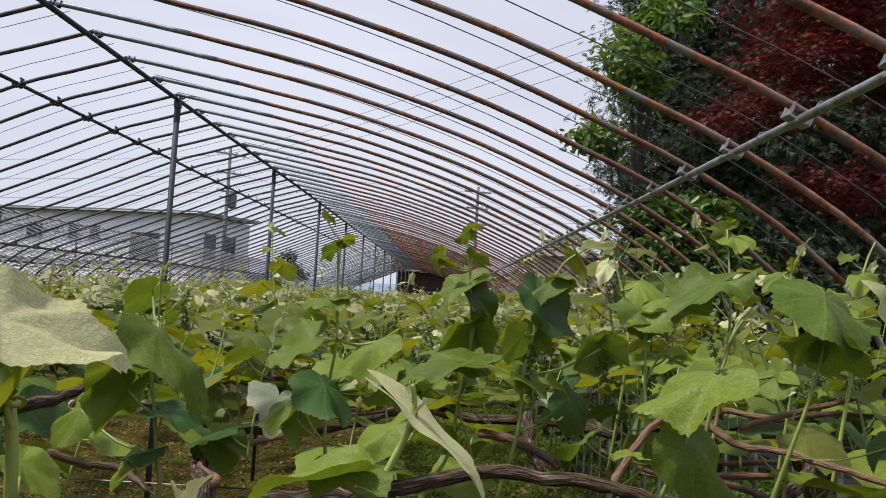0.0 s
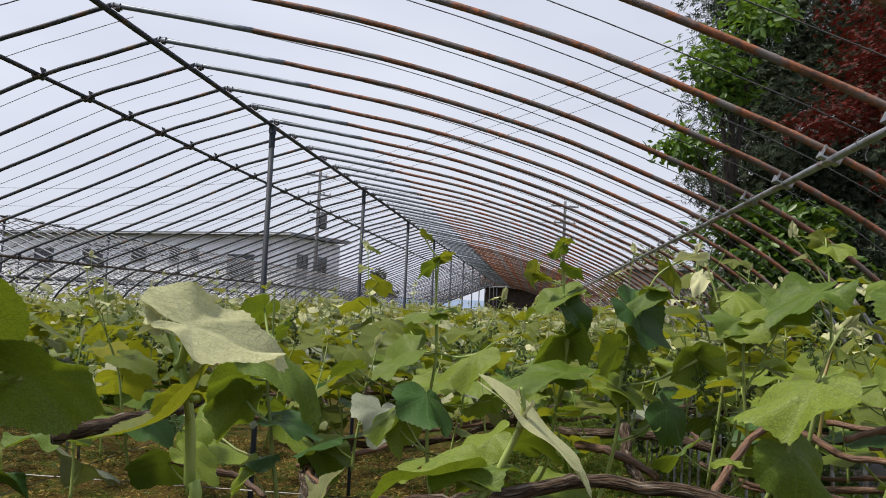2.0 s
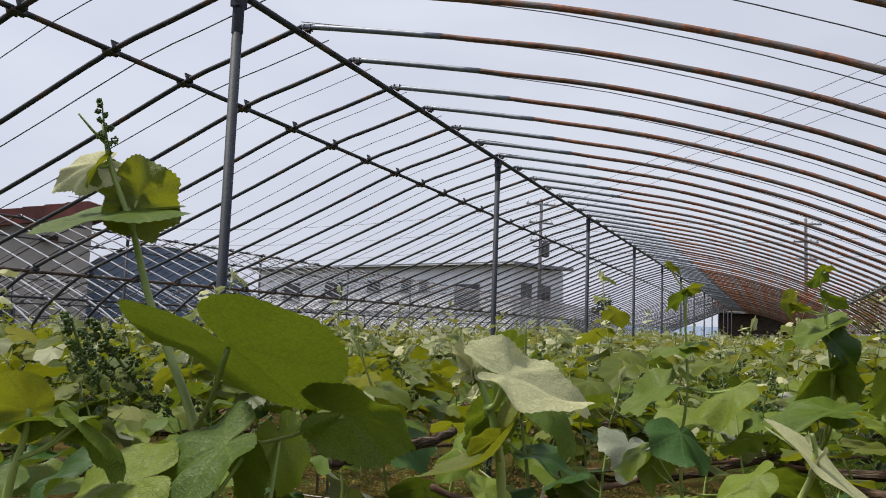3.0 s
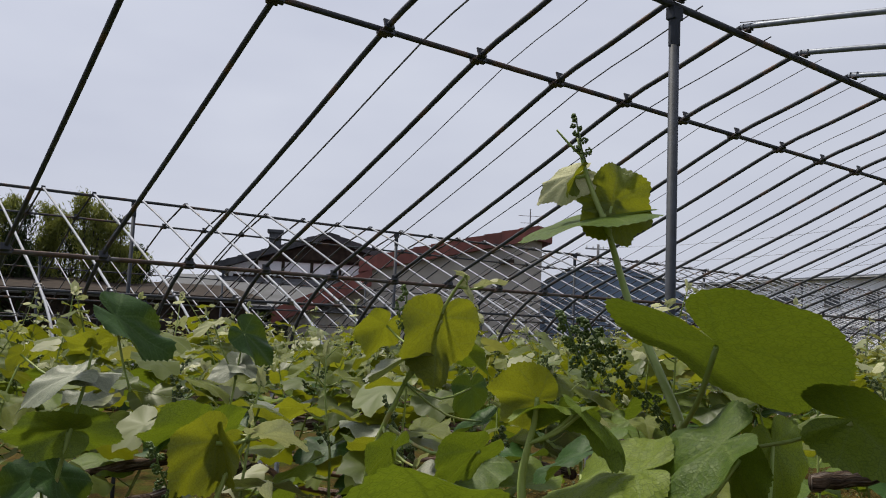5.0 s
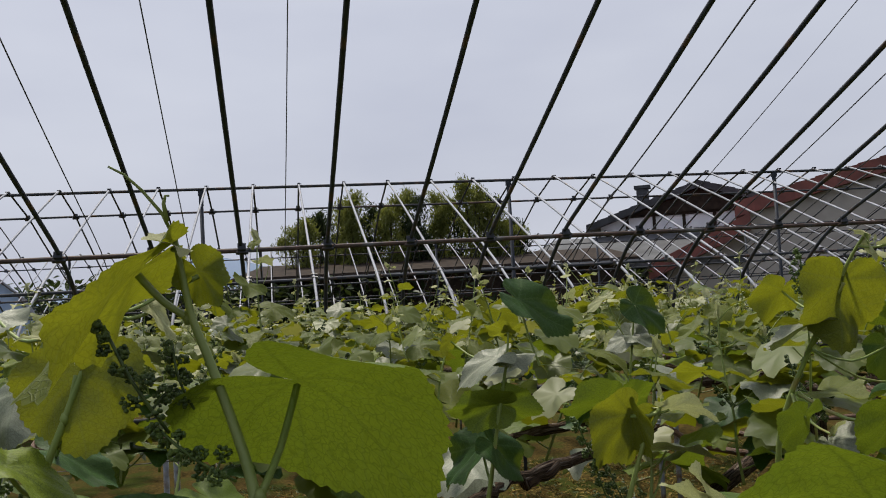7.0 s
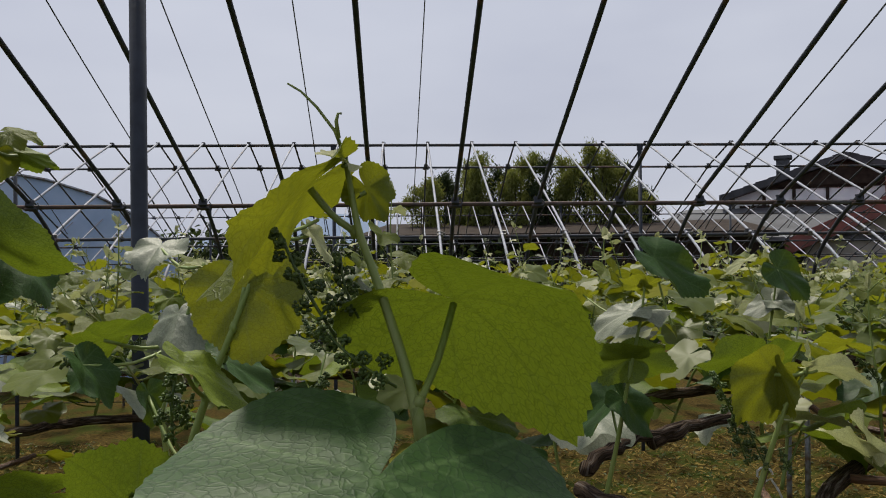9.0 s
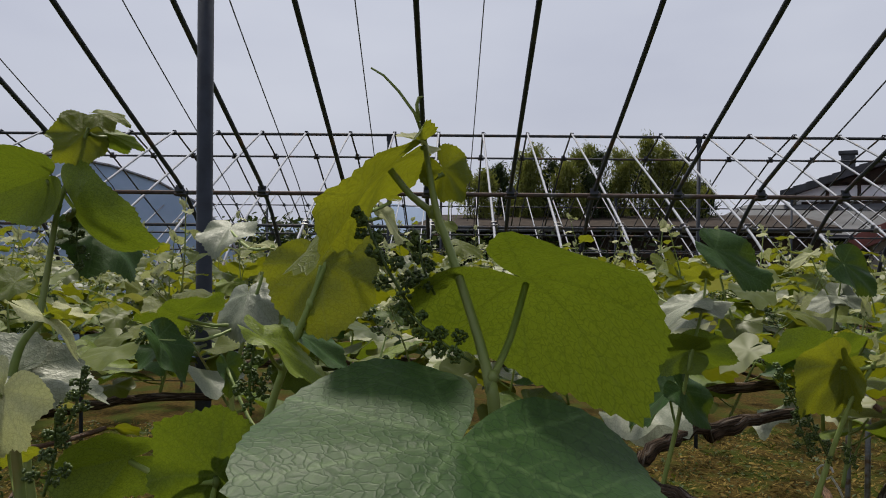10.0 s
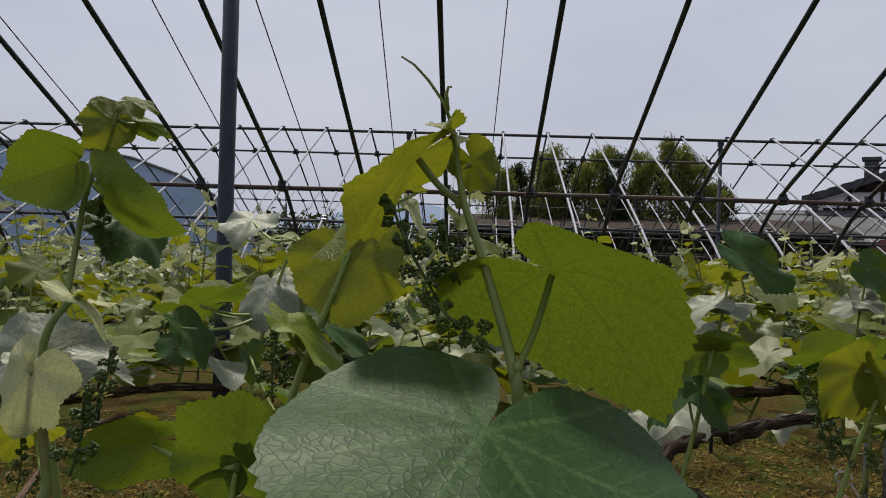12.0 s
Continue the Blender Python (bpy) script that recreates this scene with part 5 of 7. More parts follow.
# ---- shoots close to the walk ----
def near_shoot(vine, stem, leaves, clusters=(), tendrils=(), thick=0.0038):
    """stem, clusters, tendrils: places. leaves: node, stalk end, tip, one side's edge (places) and kind."""
    rng = random.Random(len(HEROES))
    stem = [Vector(p) for p in stem]
    low = stem[0] + (stem[0] - stem[1]).normalized() * 0.04
    base = Vector((low.x - 0.03, low.y + 0.02, 1.93))
    stem = ([base] if stem[0].z > 1.97 else []) + stem
    rows = []
    for node, j, tip, side, kind, *own in leaves:
        j, tip, side = Vector(j), Vector(tip), Vector(side)
        if own:
            # a blade with its own fold and droop; side is its upper side
            wide, fold, droop = own
            look_of, trim = kind.split("_")[-1], kind.startswith("trim")
            v, fc, uv = leaf_shape(70 + len(HEROES) + (9 * len(rows) if trim else 0), 110, (0.12, 0.26, 0.4, 0.54, 0.68, 0.8, 0.91, 1.0), fold, droop, 0.22 if trim else 0.06, lobes=0.10 if look_of == "downy" else 0.03 if trim else 0.0, deep=kind.startswith("heart"), trim=trim)
            rows.append((node, j, tip - j, side, (tip - j).length, mesh("leaf", v, fc, {"mature": M_LEAF, "old": M_LEAFOLDSHADE, "young": M_LEAFY, "downy": M_LEAFW, "silver": M_LEAFSKY}[look_of], uvs=uv, smooth=True), wide))
            continue
        y = tip - j
        x = side - j
        x -= y * x.dot(y) / y.length_squared
        z = x.cross(y)
        if z.z < 0:
            z = -z
        rows.append((node, j, y, z, y.length, kind, max(0.28, min(1.25, x.length / (0.74 * y.length)))))
    HEROES.append(make_shoot(vine, stem, rows, clusters, tendrils, thick, True, rng))


HEROES = []
# shoot close by, its leaves lit from behind
near_shoot(VINES[2][0], [(1.73, -0.117, 2.18), (1.726, -0.12, 2.202), (1.712, -0.126, 2.227), (1.699, -0.141, 2.272), (1.695, -0.149, 2.294), (1.691, -0.153, 2.313), (1.689, -0.157, 2.337)], [
    ((1.725, -0.119, 2.209), (1.677, -0.098, 2.258), (1.601, -0.038, 2.236), (-0.42, -0.21, 0.88), "heart_mature", 0.71, 0.00, 0.80),
    ((1.689, -0.152, 2.296), (1.690, -0.176, 2.322), (1.713, -0.239, 2.273), (-0.20, -0.64, 0.74), "trim_young", 0.63, -0.06, 0.25),
    ((1.691, -0.149, 2.316), (1.691, -0.146, 2.32), (1.695, -0.133, 2.301), (1.696, -0.13, 2.319), "young"),
    ((1.688, -0.156, 2.333), (1.693, -0.158, 2.334), (1.7, -0.17, 2.341), (1.712, -0.162, 2.335), "downy"),
], [((1.7, -0.15, 2.25), (1.695, -0.165, 2.29)), ((1.718, -0.13, 2.216), (1.711, -0.167, 2.241)), ((1.711, -0.161, 2.241), (1.712, -0.187, 2.285))], [[(1.689, -0.157, 2.337), (1.696, -0.162, 2.35), (1.699, -0.171, 2.362), (1.701, -0.179, 2.37), (1.702, -0.186, 2.374)], [(1.695, -0.16, 2.346), (1.697, -0.161, 2.355), (1.697, -0.16, 2.359), (1.697, -0.158, 2.359)]])
# second shoot beside it
near_shoot(VINES[2][0], [(1.586, -0.265, 2.127), (1.586, -0.269, 2.151), (1.584, -0.253, 2.202), (1.584, -0.240, 2.234), (1.582, -0.221, 2.284), (1.582, -0.217, 2.302)], [
    ((1.584, -0.239, 2.236), (1.583, -0.232, 2.265), (1.583, -0.223, 2.212), (-0.88, 0.46, 0.09), "trim_young", 1.30, 0.05, 0.15),
    ((1.585, -0.258, 2.190), (1.615, -0.264, 2.215), (1.613, -0.217, 2.188), (0.20, 0.49, 0.85), "trim_mature", 0.63, 0.22, 0.22),
    ((1.584, -0.243, 2.222), (1.554, -0.253, 2.211), (1.552, -0.211, 2.193), (0.29, 0.39, 0.87), "trim_old", 0.72, 0.22, 0.28),
    ((1.586, -0.265, 2.135), (1.537, -0.310, 2.186), (1.537, -0.303, 2.161), (0.34, 0.91, 0.24), "trim_old", 0.81, 0.22, 0.28),
    ((1.582, -0.217, 2.302), (1.530, -0.188, 2.312), (1.531, -0.211, 2.318), (-0.36, 0.21, 0.91), "trim_young", 0.54, 0.22, 0.12),
    ((1.582, -0.217, 2.302), (1.521, -0.195, 2.301), (1.520, -0.179, 2.278), (0.41, 0.77, 0.50), "trim_downy", 0.63, 0.22, 0.12),
], [((1.566, -0.284, 2.154), (1.566, -0.285, 2.210)), ((1.566, -0.282, 2.167), (1.567, -0.295, 2.181)), ((1.566, -0.280, 2.167), (1.566, -0.271, 2.187))], [])
# large leaf just below the eye, its partial shade put into the leaf colour
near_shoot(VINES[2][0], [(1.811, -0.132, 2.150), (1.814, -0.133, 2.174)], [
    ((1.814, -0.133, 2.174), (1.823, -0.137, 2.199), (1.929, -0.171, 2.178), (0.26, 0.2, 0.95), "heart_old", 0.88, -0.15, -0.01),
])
# shoot with drooping leaves
near_shoot(VINES[2][0], [(1.546, -0.456, 2.109), (1.524, -0.464, 2.184), (1.506, -0.463, 2.246), (1.502, -0.455, 2.306), (1.499, -0.444, 2.338), (1.498, -0.433, 2.369)], [
    ((1.502, -0.455, 2.306), (1.516, -0.457, 2.328), (1.472, -0.496, 2.325), (-0.62, 0.67, 0.42), "heart_mature", 0.65, -0.24, 0.80),
    ((1.499, -0.448, 2.297), (1.515, -0.436, 2.305), (1.544, -0.401, 2.27), (-0.69, 0.71, 0.13), "heart_mature", 0.58, 0.08, -0.80),
    ((1.498, -0.436, 2.359), (1.499, -0.437, 2.364), (1.522, -0.447, 2.343), (1.508, -0.452, 2.376), "young"),
    ((1.497, -0.432, 2.369), (1.496, -0.425, 2.381), (1.497, -0.402, 2.381), (1.508, -0.409, 2.373), "young"),
    ] + [
    ((1.497, -0.433, 2.364), (1.483, -0.425, 2.366), (1.481, -0.397, 2.36), (1.479, -0.414, 2.372), "mature"),
    ((1.501, -0.454, 2.283), (1.472, -0.439, 2.286), (1.476, -0.4, 2.254), (1.442, -0.414, 2.285), "old"),
], [((1.495, -0.44, 2.251), (1.497, -0.445, 2.292))])
# shoot with downy young leaves and blades that have sheen put into their colour
near_shoot(VINES[2][0], [(1.721, -0.367, 2.109), (1.721, -0.367, 2.140), (1.721, -0.373, 2.192), (1.721, -0.369, 2.219), (1.720, -0.360, 2.233), (1.720, -0.352, 2.239)], [
    ((1.721, -0.372, 2.201), (1.721, -0.373, 2.207), (1.723, -0.421, 2.196), (0.63, -0.14, 0.76), "trim_silver", 0.77, 0.22, 0.22),
    ((1.721, -0.372, 2.201), (1.721, -0.371, 2.207), (1.718, -0.324, 2.205), (0.39, 0.06, 0.92), "trim_silver", 0.68, 0.3, 0.3),
    ((1.721, -0.374, 2.204), (1.770, -0.350, 2.208), (1.771, -0.366, 2.173), (0.97, -0.21, 0.12), "trim_downy", 0.77, -0.2, 0.3),
    ((1.721, -0.374, 2.204), (1.770, -0.350, 2.209), (1.770, -0.350, 2.219), (-0.73, 0.68, 0.05), "trim_downy", 0.41, -0.28, 0.22),
    ((1.720, -0.352, 2.239), (1.720, -0.352, 2.240), (1.719, -0.342, 2.244), (-0.51, -0.34, 0.79), "trim_young", 0.63, -0.28, 0.22),
    ((1.720, -0.357, 2.236), (1.720, -0.364, 2.241), (1.719, -0.332, 2.228), (0.03, 0.36, 0.93), "trim_downy", 0.36, 0.12, 0.28),
    ((1.721, -0.368, 2.140), (1.682, -0.395, 2.157), (1.684, -0.432, 2.146), (-0.67, -0.24, 0.70), "trim_young", 0.63, 0.12, 0.28),
], [((1.759, -0.336, 2.155), (1.759, -0.327, 2.197)), ((1.759, -0.328, 2.180), (1.758, -0.322, 2.191)), ((1.759, -0.324, 2.191), (1.758, -0.314, 2.222)), ((1.683, -0.405, 2.120), (1.683, -0.402, 2.147)), ((1.683, -0.395, 2.117), (1.682, -0.392, 2.131))], [])
# low yellow-green leaves
near_shoot(VINES[2][0], [(1.627, -0.292, 2.078), (1.627, -0.294, 2.107), (1.627, -0.291, 2.124)], [
    ((1.627, -0.291, 2.124), (1.627, -0.291, 2.129), (1.629, -0.326, 2.165), (-0.97, 0.16, 0.20), "trim_mature", 1.22, 0.05, 0.12),
    ((1.627, -0.291, 2.124), (1.627, -0.290, 2.128), (1.626, -0.268, 2.099), (-0.91, 0.31, 0.26), "trim_mature", 0.68, 0.12, 0.12),
    ((1.627, -0.291, 2.124), (1.591, -0.361, 2.129), (1.594, -0.419, 2.118), (-0.89, -0.13, 0.43), "trim_mature", 0.65, -0.06, 0.22),
], [], [])
# shoot with a glossy-looking leaf, the gloss put into its colour
near_shoot(VINES[2][0], [(1.163, -0.408, 2.084), (1.162, -0.402, 2.126), (1.161, -0.389, 2.181), (1.160, -0.370, 2.244), (1.159, -0.360, 2.272)], [
    ((1.161, -0.389, 2.181), (1.161, -0.390, 2.215), (1.211, -0.391, 2.174), (0.62, -0.18, 0.77), "trim_silver", 0.85, -0.28, 0.28),
    ((1.159, -0.360, 2.272), (1.013, -0.453, 2.298), (1.064, -0.462, 2.269), (0.49, -0.11, 0.87), "trim_silver", 0.99, 0.12, 0.18),
    ((1.161, -0.389, 2.181), (1.265, -0.461, 2.173), (1.264, -0.425, 2.130), (0.30, 0.74, 0.60), "trim_old", 0.72, 0.22, 0.12),
    ((1.159, -0.360, 2.272), (1.159, -0.363, 2.272), (1.161, -0.391, 2.278), (0.30, 0.23, 0.93), "trim_downy", 0.54, 0.22, 0.28),
    ((1.161, -0.389, 2.181), (1.116, -0.478, 2.179), (1.118, -0.525, 2.152), (-0.33, -0.48, 0.81), "trim_mature", 0.72, 0.22, 0.12),
    ((1.161, -0.389, 2.181), (1.215, -0.456, 2.194), (1.212, -0.404, 2.217), (-0.50, -0.37, 0.78), "trim_mature", 0.72, 0.12, 0.12),
], [((1.167, -0.496, 2.179), (1.169, -0.527, 2.151)), ((1.166, -0.483, 2.190), (1.167, -0.507, 2.165))], [])
# yellow shoot
near_shoot(VINES[1][0], [(1.315, 0.225, 1.994), (1.321, 0.239, 2.057), (1.328, 0.260, 2.126), (1.334, 0.277, 2.160), (1.336, 0.282, 2.177)], [
    ((1.334, 0.277, 2.160), (1.326, 0.249, 2.160), (1.314, 0.206, 2.114), (-0.96, -0.02, 0.27), "trim_young", 0.81, 0.06, 0.28),
    ((1.334, 0.277, 2.160), (1.327, 0.252, 2.161), (1.330, 0.269, 2.114), (-0.48, 0.83, 0.27), "trim_young", 0.63, -0.2, 0.22),
    ((1.334, 0.277, 2.160), (1.265, 0.250, 2.166), (1.251, 0.196, 2.163), (-0.82, 0.18, 0.54), "trim_mature", 0.72, 0.22, 0.22),
    ((1.334, 0.277, 2.160), (1.251, 0.279, 2.156), (1.259, 0.305, 2.186), (-0.91, -0.18, 0.38), "trim_mature", 0.77, 0.22, 0.12),
    ((1.334, 0.277, 2.160), (1.337, 0.288, 2.165), (1.348, 0.335, 2.163), (-0.54, 0.18, 0.82), "trim_downy", 0.54, 0.22, 0.28),
    ((1.336, 0.282, 2.177), (1.336, 0.282, 2.179), (1.336, 0.281, 2.195), (0.14, 0.99, 0.06), "trim_downy", 0.45, -0.28, 0.18),
    ((1.328, 0.260, 2.126), (1.249, 0.229, 2.153), (1.241, 0.200, 2.136), (0.31, -0.56, 0.77), "trim_old", 0.81, 0.22, 0.18),
], [((1.316, 0.215, 2.105), (1.312, 0.192, 2.153)), ((1.317, 0.225, 2.064), (1.314, 0.207, 2.111)), ((1.322, 0.244, 2.057), (1.318, 0.224, 2.099)), ((1.327, 0.264, 2.056), (1.325, 0.251, 2.086))], [])
# broad leaf low beside the eye
near_shoot(VINES[1][0], [(1.644, 0.288, 2.088), (1.644, 0.284, 2.125), (1.644, 0.281, 2.140)], [
    ((1.644, 0.281, 2.140), (1.644, 0.280, 2.143), (1.619, 0.178, 2.178), (-0.57, 0.38, 0.73), "trim_mature", 0.72, 0.05, 0.2),
    ((1.644, 0.281, 2.140), (1.644, 0.282, 2.146), (1.654, 0.320, 2.163), (-0.24, -0.34, 0.91), "trim_mature", 0.63, -0.28, 0.12),
    ((1.627, 0.217, 2.136), (1.690, 0.134, 2.171), (1.689, 0.129, 2.195), (0.04, 0.98, 0.19), "trim_downy", 0.54, 0.22, 0.22),
    ((1.627, 0.217, 2.136), (1.689, 0.132, 2.169), (1.684, 0.110, 2.188), (-0.29, 0.65, 0.70), "trim_downy", 0.54, 0.22, 0.18),
], [], [])
# shoot with two round leaves
near_shoot(VINES[1][0], [(0.985, 0.157, 1.920), (0.994, 0.177, 2.022), (0.999, 0.189, 2.093), (1.005, 0.202, 2.163), (1.007, 0.208, 2.194), (1.010, 0.212, 2.234)], [
    ((0.999, 0.189, 2.093), (1.002, 0.193, 2.132), (0.983, 0.121, 2.134), (-0.91, 0.24, 0.35), "trim_mature", 0.61, -0.28, 0.28),
    ((0.999, 0.189, 2.093), (1.002, 0.195, 2.132), (1.017, 0.255, 2.127), (-0.90, 0.26, 0.35), "trim_mature", 0.68, 0.22, 0.22),
    ((1.007, 0.208, 2.194), (1.004, 0.195, 2.199), (0.986, 0.127, 2.173), (0.29, -0.41, 0.87), "trim_silver", 0.68, 0.12, 0.3),
    ((1.007, 0.208, 2.194), (1.006, 0.203, 2.200), (1.018, 0.248, 2.202), (0.31, -0.11, 0.95), "trim_silver", 0.63, -0.28, 0.12),
    ((1.010, 0.212, 2.234), (1.009, 0.210, 2.234), (1.002, 0.180, 2.251), (-0.51, 0.52, 0.68), "trim_young", 0.72, 0.12, 0.28),
    ((1.010, 0.212, 2.234), (1.010, 0.212, 2.234), (1.016, 0.234, 2.245), (-0.70, -0.15, 0.70), "trim_young", 0.72, 0.22, 0.12),
    ((0.994, 0.177, 2.022), (0.997, 0.183, 2.076), (1.007, 0.229, 2.026), (0.77, 0.38, 0.51), "trim_old", 0.72, 0.12, 0.22),
    ((0.994, 0.177, 2.022), (0.944, 0.179, 2.068), (0.927, 0.120, 2.005), (0.22, -0.74, 0.63), "trim_old", 0.72, 0.22, 0.12),
    ((1.007, 0.208, 2.194), (0.842, 0.163, 2.217), (0.837, 0.147, 2.194), (-0.82, -0.39, 0.43), "trim_young", 0.81, 0.3, 0.22),
], [], [])
# shoot farther off
near_shoot(VINES[1][0], [(0.707, 0.513, 1.996), (0.713, 0.522, 2.100), (0.717, 0.530, 2.172), (0.722, 0.538, 2.245)], [
    ((0.717, 0.530, 2.172), (0.717, 0.526, 2.191), (0.704, 0.480, 2.173), (0.35, -0.43, 0.84), "trim_silver", 0.81, 0.12, 0.18),
    ((0.717, 0.530, 2.172), (0.718, 0.531, 2.193), (0.732, 0.588, 2.175), (0.54, 0.14, 0.83), "trim_silver", 0.81, 0.22, 0.22),
    ((0.722, 0.538, 2.245), (0.722, 0.538, 2.250), (0.735, 0.595, 2.198), (0.89, 0.19, 0.42), "trim_old", 0.72, 0.12, 0.18),
    ((0.674, 0.363, 2.150), (0.670, 0.332, 2.271), (0.692, 0.428, 2.209), (0.70, 0.27, 0.66), "trim_old", 0.68, 0.22, 0.18),
    ((0.717, 0.530, 2.172), (0.710, 0.488, 2.263), (0.697, 0.442, 2.240), (0.11, -0.47, 0.87), "trim_downy", 0.45, 0.22, 0.22),
], [], [])
# tall shoot
near_shoot(VINES[1][0], [(1.262, 0.460, 2.092), (1.286, 0.466, 2.159), (1.300, 0.471, 2.187), (1.312, 0.475, 2.211), (1.334, 0.483, 2.253), (1.358, 0.492, 2.298), (1.373, 0.498, 2.322), (1.383, 0.502, 2.335)], [
    ((1.342, 0.486, 2.265), (1.355, 0.492, 2.286), (1.333, 0.487, 2.212), (-0.96, 0.03, 0.29), "trim_young", 0.95, 0.05, 0.12),
    ((1.312, 0.475, 2.211), (1.327, 0.480, 2.241), (1.262, 0.444, 2.225), (-0.00, -0.39, 0.92), "trim_silver", 0.77, 0.3, 0.3),
    ((1.312, 0.475, 2.211), (1.330, 0.483, 2.238), (1.335, 0.487, 2.223), (0.16, 0.93, 0.33), "trim_mature", 0.81, 0.22, 0.18),
    ((1.358, 0.492, 2.298), (1.254, 0.547, 2.302), (1.235, 0.540, 2.269), (-0.87, 0.02, 0.49), "trim_young", 0.90, 0.22, 0.28),
    ((1.334, 0.483, 2.253), (1.249, 0.489, 2.277), (1.222, 0.478, 2.236), (-0.83, 0.02, 0.55), "trim_young", 0.90, 0.22, 0.12),
    ((1.383, 0.502, 2.335), (1.383, 0.503, 2.326), (1.391, 0.510, 2.306), (0.22, 0.89, 0.41), "trim_downy", 0.54, -0.28, 0.12),
    ((1.373, 0.498, 2.322), (1.400, 0.513, 2.324), (1.426, 0.527, 2.333), (-0.35, -0.03, 0.94), "trim_downy", 0.45, 0.12, 0.12),
    ((1.383, 0.502, 2.335), (1.383, 0.502, 2.335), (1.371, 0.494, 2.344), (0.11, 0.69, 0.71), "trim_downy", 0.45, -0.2, 0.28),
    ((1.312, 0.475, 2.211), (1.215, 0.653, 2.197), (1.213, 0.658, 2.147), (0.99, -0.12, -0.05), "trim_old", 0.77, 0.12, 0.22),
    ((1.312, 0.475, 2.211), (1.270, 0.631, 2.159), (1.225, 0.607, 2.142), (-0.10, -0.46, 0.88), "trim_old", 0.81, 0.22, 0.22),
    ((1.342, 0.486, 2.265), (1.239, 0.602, 2.252), (1.289, 0.635, 2.224), (-0.11, 0.75, 0.65), "trim_mature", 0.72, 0.22, 0.22),
    ((1.294, 0.471, 2.158), (1.469, 0.457, 2.160), (1.428, 0.436, 2.128), (-0.66, 0.18, 0.73), "trim_mature", 0.85, 0.22, 0.28),
    ((1.286, 0.466, 2.159), (1.407, 0.397, 2.158), (1.384, 0.388, 2.120), (-0.83, -0.19, 0.53), "trim_mature", 0.81, 0.22, 0.12),
    ((1.286, 0.466, 2.159), (1.410, 0.425, 2.138), (1.420, 0.429, 2.154), (-0.73, -0.38, 0.56), "trim_downy", 0.54, 0.22, 0.28),
], [((1.275, 0.507, 2.251), (1.271, 0.498, 2.309)), ((1.268, 0.501, 2.269), (1.263, 0.494, 2.297))], [])
# tall shoot close by
near_shoot(VINES[1][0], [(1.72, 0.441, 2.169), (1.707, 0.451, 2.206), (1.669, 0.465, 2.256), (1.64, 0.468, 2.302), (1.618, 0.471, 2.351), (1.614, 0.464, 2.373), (1.6, 0.456, 2.413), (1.592, 0.453, 2.447)], [
    ((1.616, 0.467, 2.364), (1.619, 0.468, 2.377), (1.56, 0.414, 2.37), (0.09, -0.22, 0.97), "mature", 0.92, 0.06, 0.25),
    ((1.616, 0.466, 2.373), (1.613, 0.474, 2.389), (1.635, 0.51, 2.375), (1.619, 0.486, 2.42), "young"),
    ((1.615, 0.464, 2.375), (1.609, 0.471, 2.387), (1.593, 0.452, 2.397), (1.607, 0.458, 2.377), "young"),
    ((1.6, 0.456, 2.413), (1.593, 0.449, 2.414), (1.576, 0.419, 2.398), (1.576, 0.441, 2.423), "downy"),
    ] + [
    ((1.601, 0.456, 2.415), (1.594, 0.45, 2.413), (1.587, 0.432, 2.395), (1.589, 0.448, 2.399), "young"),
    ((1.706, 0.451, 2.21), (1.763, 0.408, 2.274), (1.782, 0.479, 2.235), (0.06, 0.47, 0.88), "heart_mature", 1.25, 0.18, 0.13),
    ((1.707, 0.451, 2.204), (1.838, 0.437, 2.232), (1.89, 0.453, 2.227), (1.866, 0.434, 2.254), "mature"),
], [((1.713, 0.419, 2.221), (1.692, 0.403, 2.244)), ((1.692, 0.403, 2.244), (1.666, 0.38, 2.288)), ((1.601, 0.455, 2.422), (1.592, 0.449, 2.458))], [[(1.595, 0.454, 2.431), (1.589, 0.444, 2.441), (1.584, 0.434, 2.452)]], thick=0.0046)
